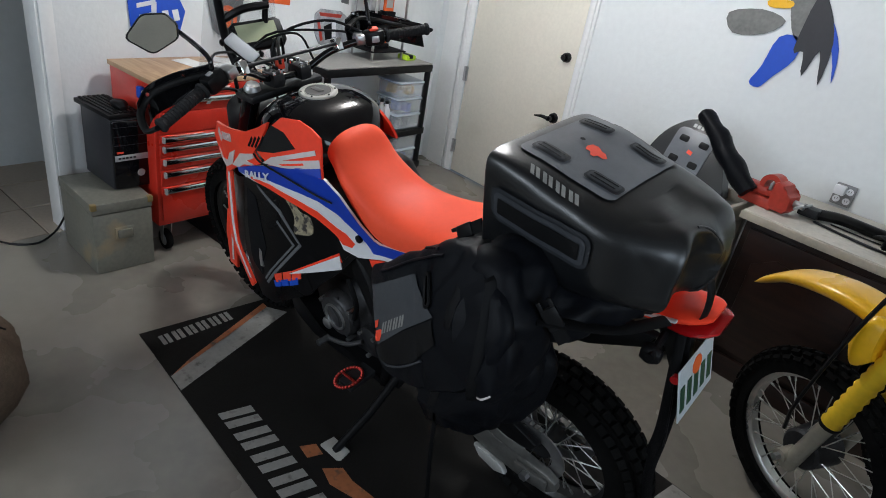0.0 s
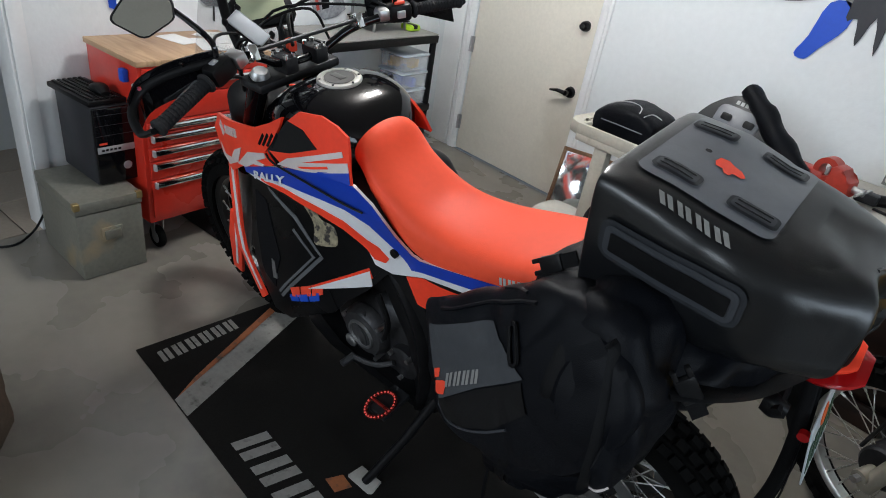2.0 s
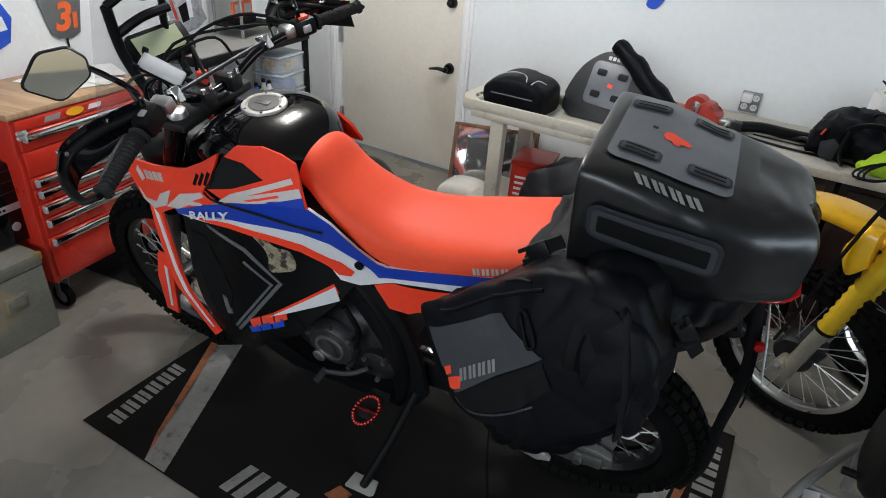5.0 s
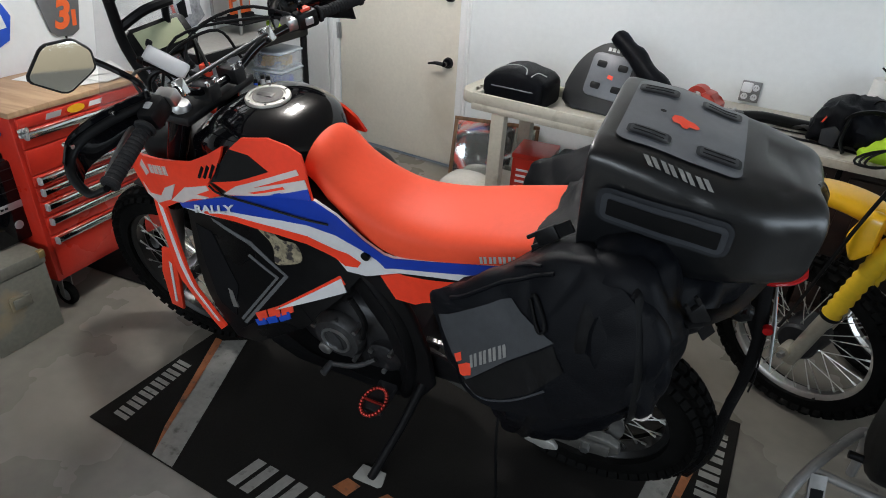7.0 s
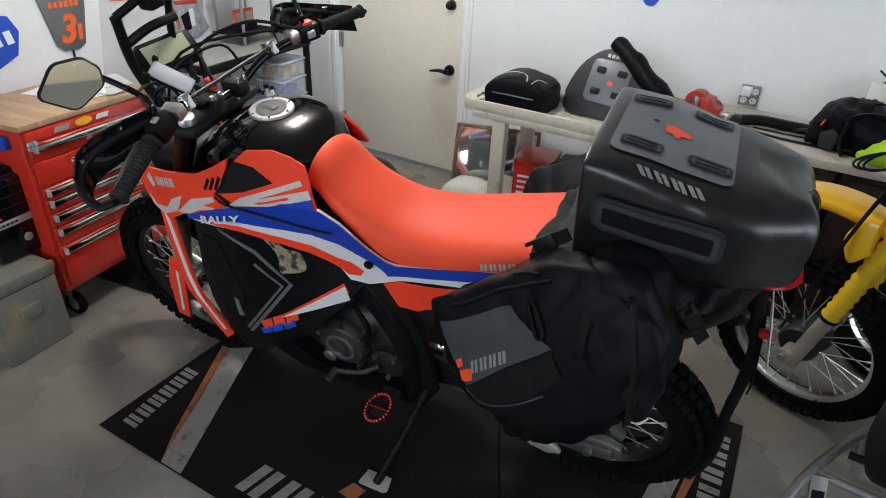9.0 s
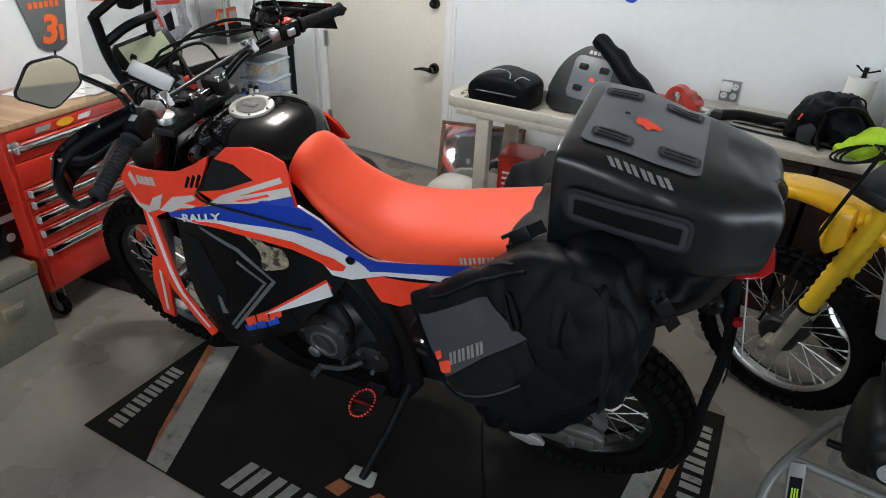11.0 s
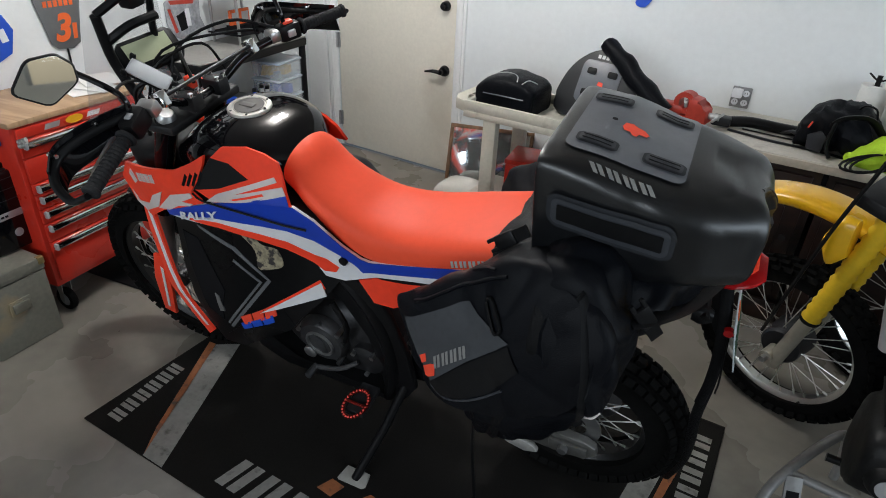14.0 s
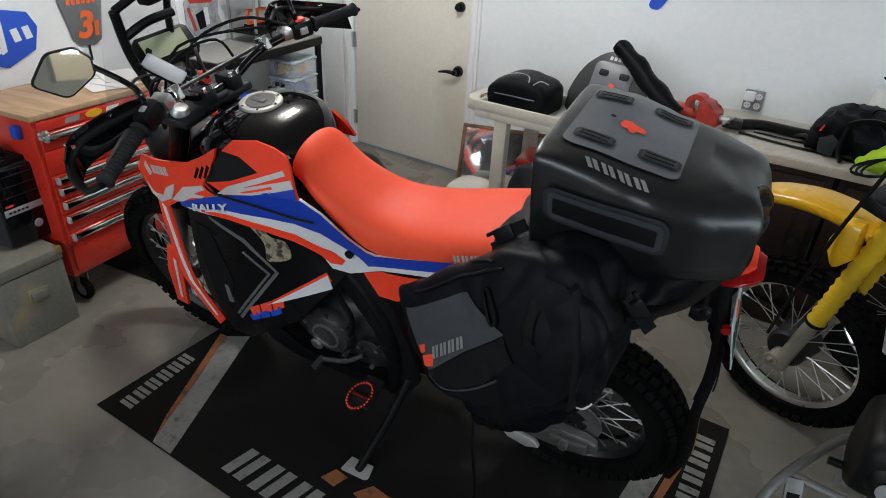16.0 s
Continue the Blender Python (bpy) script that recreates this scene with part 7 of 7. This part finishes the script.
        for p, a, c in (((0.250, 0.262, 1.112), 40, 0), ((-0.020, 0.352, 1.105), -60, 25)):
            bk_ = part("buckle", boxed(-0.024, 0.024, -0.006, 0.006, -0.015, 0.015, 0.005), M_BLACK, sb, "black plastic buckle", pose(*p, 20, a, c))
            for dz in (-0.010, 0.010):
                part("prong", boxed(0.018, 0.040, -0.004, 0.004, dz - 0.004, dz + 0.004, 0.002), M_BLACK, bk_)
            part("webbing", boxed(-0.055, -0.022, -0.002, 0.002, -0.012, 0.012), M_STRAP, bk_)
strap = thing("tie_down_strap", "black webbing strap hanging from the tail to the floor", "strap")
strap.matrix_world = BIKE
part("webbing", tubed([(-0.150, 0.03, 0.955), (-0.178, 0.055, 0.80), (-0.184, 0.065, 0.66), (-0.182, 0.065, 0.53), (-0.195, 0.04, 0.38), (-0.20, 0.0, 0.22), (-0.18, -0.05, 0.03)], 0.0032, 8, flat=4.0), M_STRAP, strap)
part("webbing", tubed([(-0.150, 0.05, 0.95), (-0.172, 0.085, 0.82), (-0.180, 0.085, 0.70), (-0.176, 0.082, 0.60)], 0.0032, 8, flat=3.6), M_STRAP, strap, "doubled strap end")
part("cord", tubed([(-0.178, 0.092, 0.86), (-0.195, 0.095, 0.72), (-0.198, 0.088, 0.66)], 0.004, 8, flat=0.5), M_STRAP, strap, "thin black cord")
strap2 = single("loose_strap", tubed([(-0.16, -2.16, 0.64), (-0.155, -2.2, 0.4), (-0.13, -2.2, 0.15), (-0.12, -2.19, 0.006)], 0.008, 6, flat=0.25), M_BLACK, "thin black strap end hanging from the saddlebag to the mat", "strap")


# ---- the yellow dirt bike behind, its front wheel and fork in view ----
YB = lean_frame((0.515, -1.115, 0.0), radians(-22), radians(7))
yb = thing("dirt_bike", "yellow vintage dirt bike with gaitered forks on its stand", "motorcycle", YB)
wheel(yb, (0.008, 0, 0.316), 0.313, 0.078, M_RIM, M_RIM, 46, 0.05, 0)
for s in (1, -1):
    leg = part("fork_leg", cyled((-0.012, s * 0.10, 0.275), (-0.105, s * 0.10, 0.62), 0.024, 0.0225, bevel=0.003), M_FORK, yb, "pale alloy fork leg")
    part("axle_lug", cyled((0.0, s * 0.075, 0.318), (0.0, s * 0.135, 0.318), 0.022, seg=14), M_FORK, leg)
    part("axle_nut", cyled((0.0, s * 0.135, 0.318), (0.0, s * 0.155, 0.318), 0.012, seg=6), M_STEEL, leg)
    a, b = Vector((-0.076, s * 0.10, 0.51)), Vector((-0.178, s * 0.10, 0.92))
    bm = bmesh.new()
    prof = []
    n = 13
    for i in range(n):
        h = (b - a).length * i / n
        prof += [(h, 0.0245), (h + (b - a).length / n * 0.5, 0.030)]
    lathe(bm, a, b - a, [(0, 0.0255)] + prof + [((b - a).length, 0.027)], 22, False)
    g = part("gaiter", bm, M_YBOOT, leg, "yellow ribbed rubber gaiter")
    part("clip", lathed(a, b - a, [(0.002, 0.032), (0.012, 0.034), (0.016, 0.032)], 20, False), M_BLACK, g)
    part("upper_tube", cyled(b, b + (b - a) * 0.55, 0.024), M_STEEL, leg)
bm = boxed(-0.05, 0.05, -0.14, 0.14, -0.02, 0.02, 0.008, pose(-0.14, 0, 0.955, 0, -14, 0))
part("fork_clamp", bm, M_ENGINE, yb)
part("fork_clamp", boxed(-0.05, 0.05, -0.14, 0.14, -0.02, 0.02, 0.008, pose(-0.18, 0, 1.12, 0, -14, 0)), M_ENGINE, yb)
fend = [(0.37, 0, 0.71, 0.717, 0.03), (0.33, 0, 0.73, 0.765, 0.05), (0.24, 0, 0.785, 0.83, 0.062), (0.12, 0, 0.815, 0.868, 0.066), (0.0, 0, 0.82, 0.875, 0.066), (-0.14, 0, 0.79, 0.85, 0.06), (-0.26, 0, 0.74, 0.80, 0.05)]
part("front_fender", sweep(bmesh.new(), fend, 26, 6, 2.6), M_YELLOW, yb, "glossy yellow front fender")
part("fork_brace", sweep(bmesh.new(), [(-0.05, 0.12, 0.79, 0.83, 0.02), (-0.08, 0.125, 0.74, 0.90, 0.03), (-0.12, 0.12, 0.78, 0.90, 0.025)], 16), M_YELLOW, yb)
part("bar", tubed([(-0.24, 0.36, 1.24), (-0.2, 0.2, 1.26), (-0.19, 0.1, 1.16), (-0.19, -0.1, 1.16), (-0.2, -0.2, 1.26), (-0.24, -0.36, 1.24)], 0.011, 10), M_STEEL, yb)
part("brake_drum", cyled((0, -0.06, 0.318), (0, 0.055, 0.318), 0.072, 0.066, bevel=0.008, seg=28), M_ENGINE, yb, "black drum brake hub")
part("brake_cable", tubed([(0.06, 0.07, 0.36), (0.0, 0.155, 0.55), (-0.07, 0.16, 0.85), (-0.13, 0.13, 1.08)], 0.006, 6), M_BLACK, yb)
part("tank", sweep(bmesh.new(), [(-0.24, 0, 0.90, 1.0, 0.07), (-0.38, 0, 0.82, 1.10, 0.15), (-0.70, 0, 0.80, 1.08, 0.16), (-0.90, 0, 0.84, 0.98, 0.10)], 26, 5, 2.8), M_YELLOW, yb, "yellow fuel tank")
part("saddle", sweep(bmesh.new(), [(-0.80, 0, 0.88, 0.97, 0.08), (-1.0, 0, 0.86, 0.95, 0.11), (-1.3, 0, 0.88, 0.96, 0.11), (-1.5, 0, 0.92, 0.97, 0.08)], 22), M_BLACK, yb, "black seat")
eng = part("engine", sweep(bmesh.new(), [(-0.45, 0, 0.38, 0.52, 0.09), (-0.55, 0, 0.30, 0.60, 0.13), (-0.75, 0, 0.30, 0.60, 0.14), (-0.86, 0, 0.36, 0.52, 0.10)], 22, 4, 3), M_ENGINE, yb, "black air-cooled engine")
for i in range(9):
    z = 0.56 + 0.024 * i
    part("cooling_fin", boxed(-0.68, -0.50, -0.10, 0.10, z, z + 0.007, 0.002), M_ENGINE, eng)
part("exhaust_pipe", tubed([(-0.50, 0.06, 0.66), (-0.38, 0.14, 0.60), (-0.36, 0.16, 0.45), (-0.45, 0.17, 0.33)], 0.026, 14), M_BLACK, yb)
part("silver_can", cyled((-0.305, 0.155, 0.585), (-0.265, 0.155, 0.80), 0.026, bevel=0.004), M_SILVER, yb, "silver reservoir can")
for s in (1, -1):
    part("frame_tube", tubed([(-0.38, s * 0.03, 1.05), (-0.42, s * 0.09, 0.60), (-0.50, s * 0.12, 0.27), (-0.85, s * 0.12, 0.26), (-0.95, s * 0.12, 0.45)], 0.015, 8), M_BLACK, yb)
    part("swing_arm", tubed([(-0.92, s * 0.11, 0.40), (-1.40, s * 0.11, 0.32)], 0.02, 8, curve=False), M_FORK, yb)
wheel(yb, (-1.40, 0, 0.318), 0.315, 0.10, M_RIM, M_RIM, 40, 0.05, 0)

# another wheel that leans against the cabinets
SPW = lean_frame((0.86, -0.78, 0.0), radians(-14), radians(-6))
spw = thing("spare_wheel", "spoked off-road wheel leaning by the dark cabinets", "wheel", SPW)
wheel(spw, (0, 0, 0.332), 0.33, 0.09, M_RIM, M_RIM, 46, 0.05, 0)

# tubular lift stand with an engine on it
ls = thing("lift_stand", "grey tubular motorcycle lift stand on the floor", "stand")
part("side_rail", tubed([(0.56, -1.98, 0.015), (0.53, -1.90, 0.16), (0.555, -1.77, 0.25), (0.70, -1.465, 0.25), (0.74, -1.40, 0.14), (0.75, -1.38, 0.015)], 0.014, 10), M_STAND, ls)
part("side_rail", tubed([(0.86, -2.0, 0.015), (0.83, -1.92, 0.16), (0.86, -1.80, 0.25), (0.93, -1.48, 0.25), (0.95, -1.42, 0.14), (0.96, -1.40, 0.015)], 0.014, 10), M_STAND, ls)
part("cross_rail", tubed([(0.585, -1.71, 0.25), (0.87, -1.73, 0.25)], 0.013, 10, curve=False), M_STAND, ls)
part("cross_rail", tubed([(0.70, -1.47, 0.25), (0.93, -1.49, 0.25)], 0.013, 10, curve=False), M_STAND, ls)
pl = part("flat_plate", boxed(-0.022, 0.022, -0.005, 0.005, -0.16, 0.02, 0.002), M_STAND, ls, "flat plate with a dark sticker", pose(0.60, -1.74, 0.245, -30, 0, 18))
part("sticker", boxed(-0.016, 0.016, -0.0065, -0.005, -0.14, -0.02), M_DARK, pl)
for i in range(3):
    part("green_bar", boxed(-0.009 + 0.007 * i, -0.005 + 0.007 * i, -0.0075, -0.0065, -0.085, -0.05), M_GREEN, pl, "green bar")
part("rubber_foot", cyled((0.665, -1.60, 0.262), (0.735, -1.60, 0.262), 0.012, seg=12), M_BLACK, ls)
en = thing("loose_engine", "black finned engine resting on the lift stand", "engine", Matrix.Translation((0.80, -1.60, 0.265)))
part("crankcase", sweep(bmesh.new(), [(-0.10, 0, 0.0, 0.16, 0.10), (-0.07, 0, 0.0, 0.22, 0.14), (0.10, 0, 0.0, 0.24, 0.15), (0.18, 0, 0.0, 0.20, 0.11)], 22, 4, 3), M_DARKENG, en)
for i in range(7):
    part("cooling_fin", boxed(-0.08, 0.12, -0.11, 0.11, 0.24 + 0.022 * i, 0.247 + 0.022 * i, 0.002), M_DARKENG, en)
part("cover", cyled((-0.02, -0.13, 0.10), (-0.02, -0.165, 0.10), 0.055, 0.045, seg=24, bevel=0.006), M_DARKENG, en)
part("badge", cyled((-0.02, -0.165, 0.10), (-0.02, -0.167, 0.10), 0.03, seg=20), M_SILVER, en)
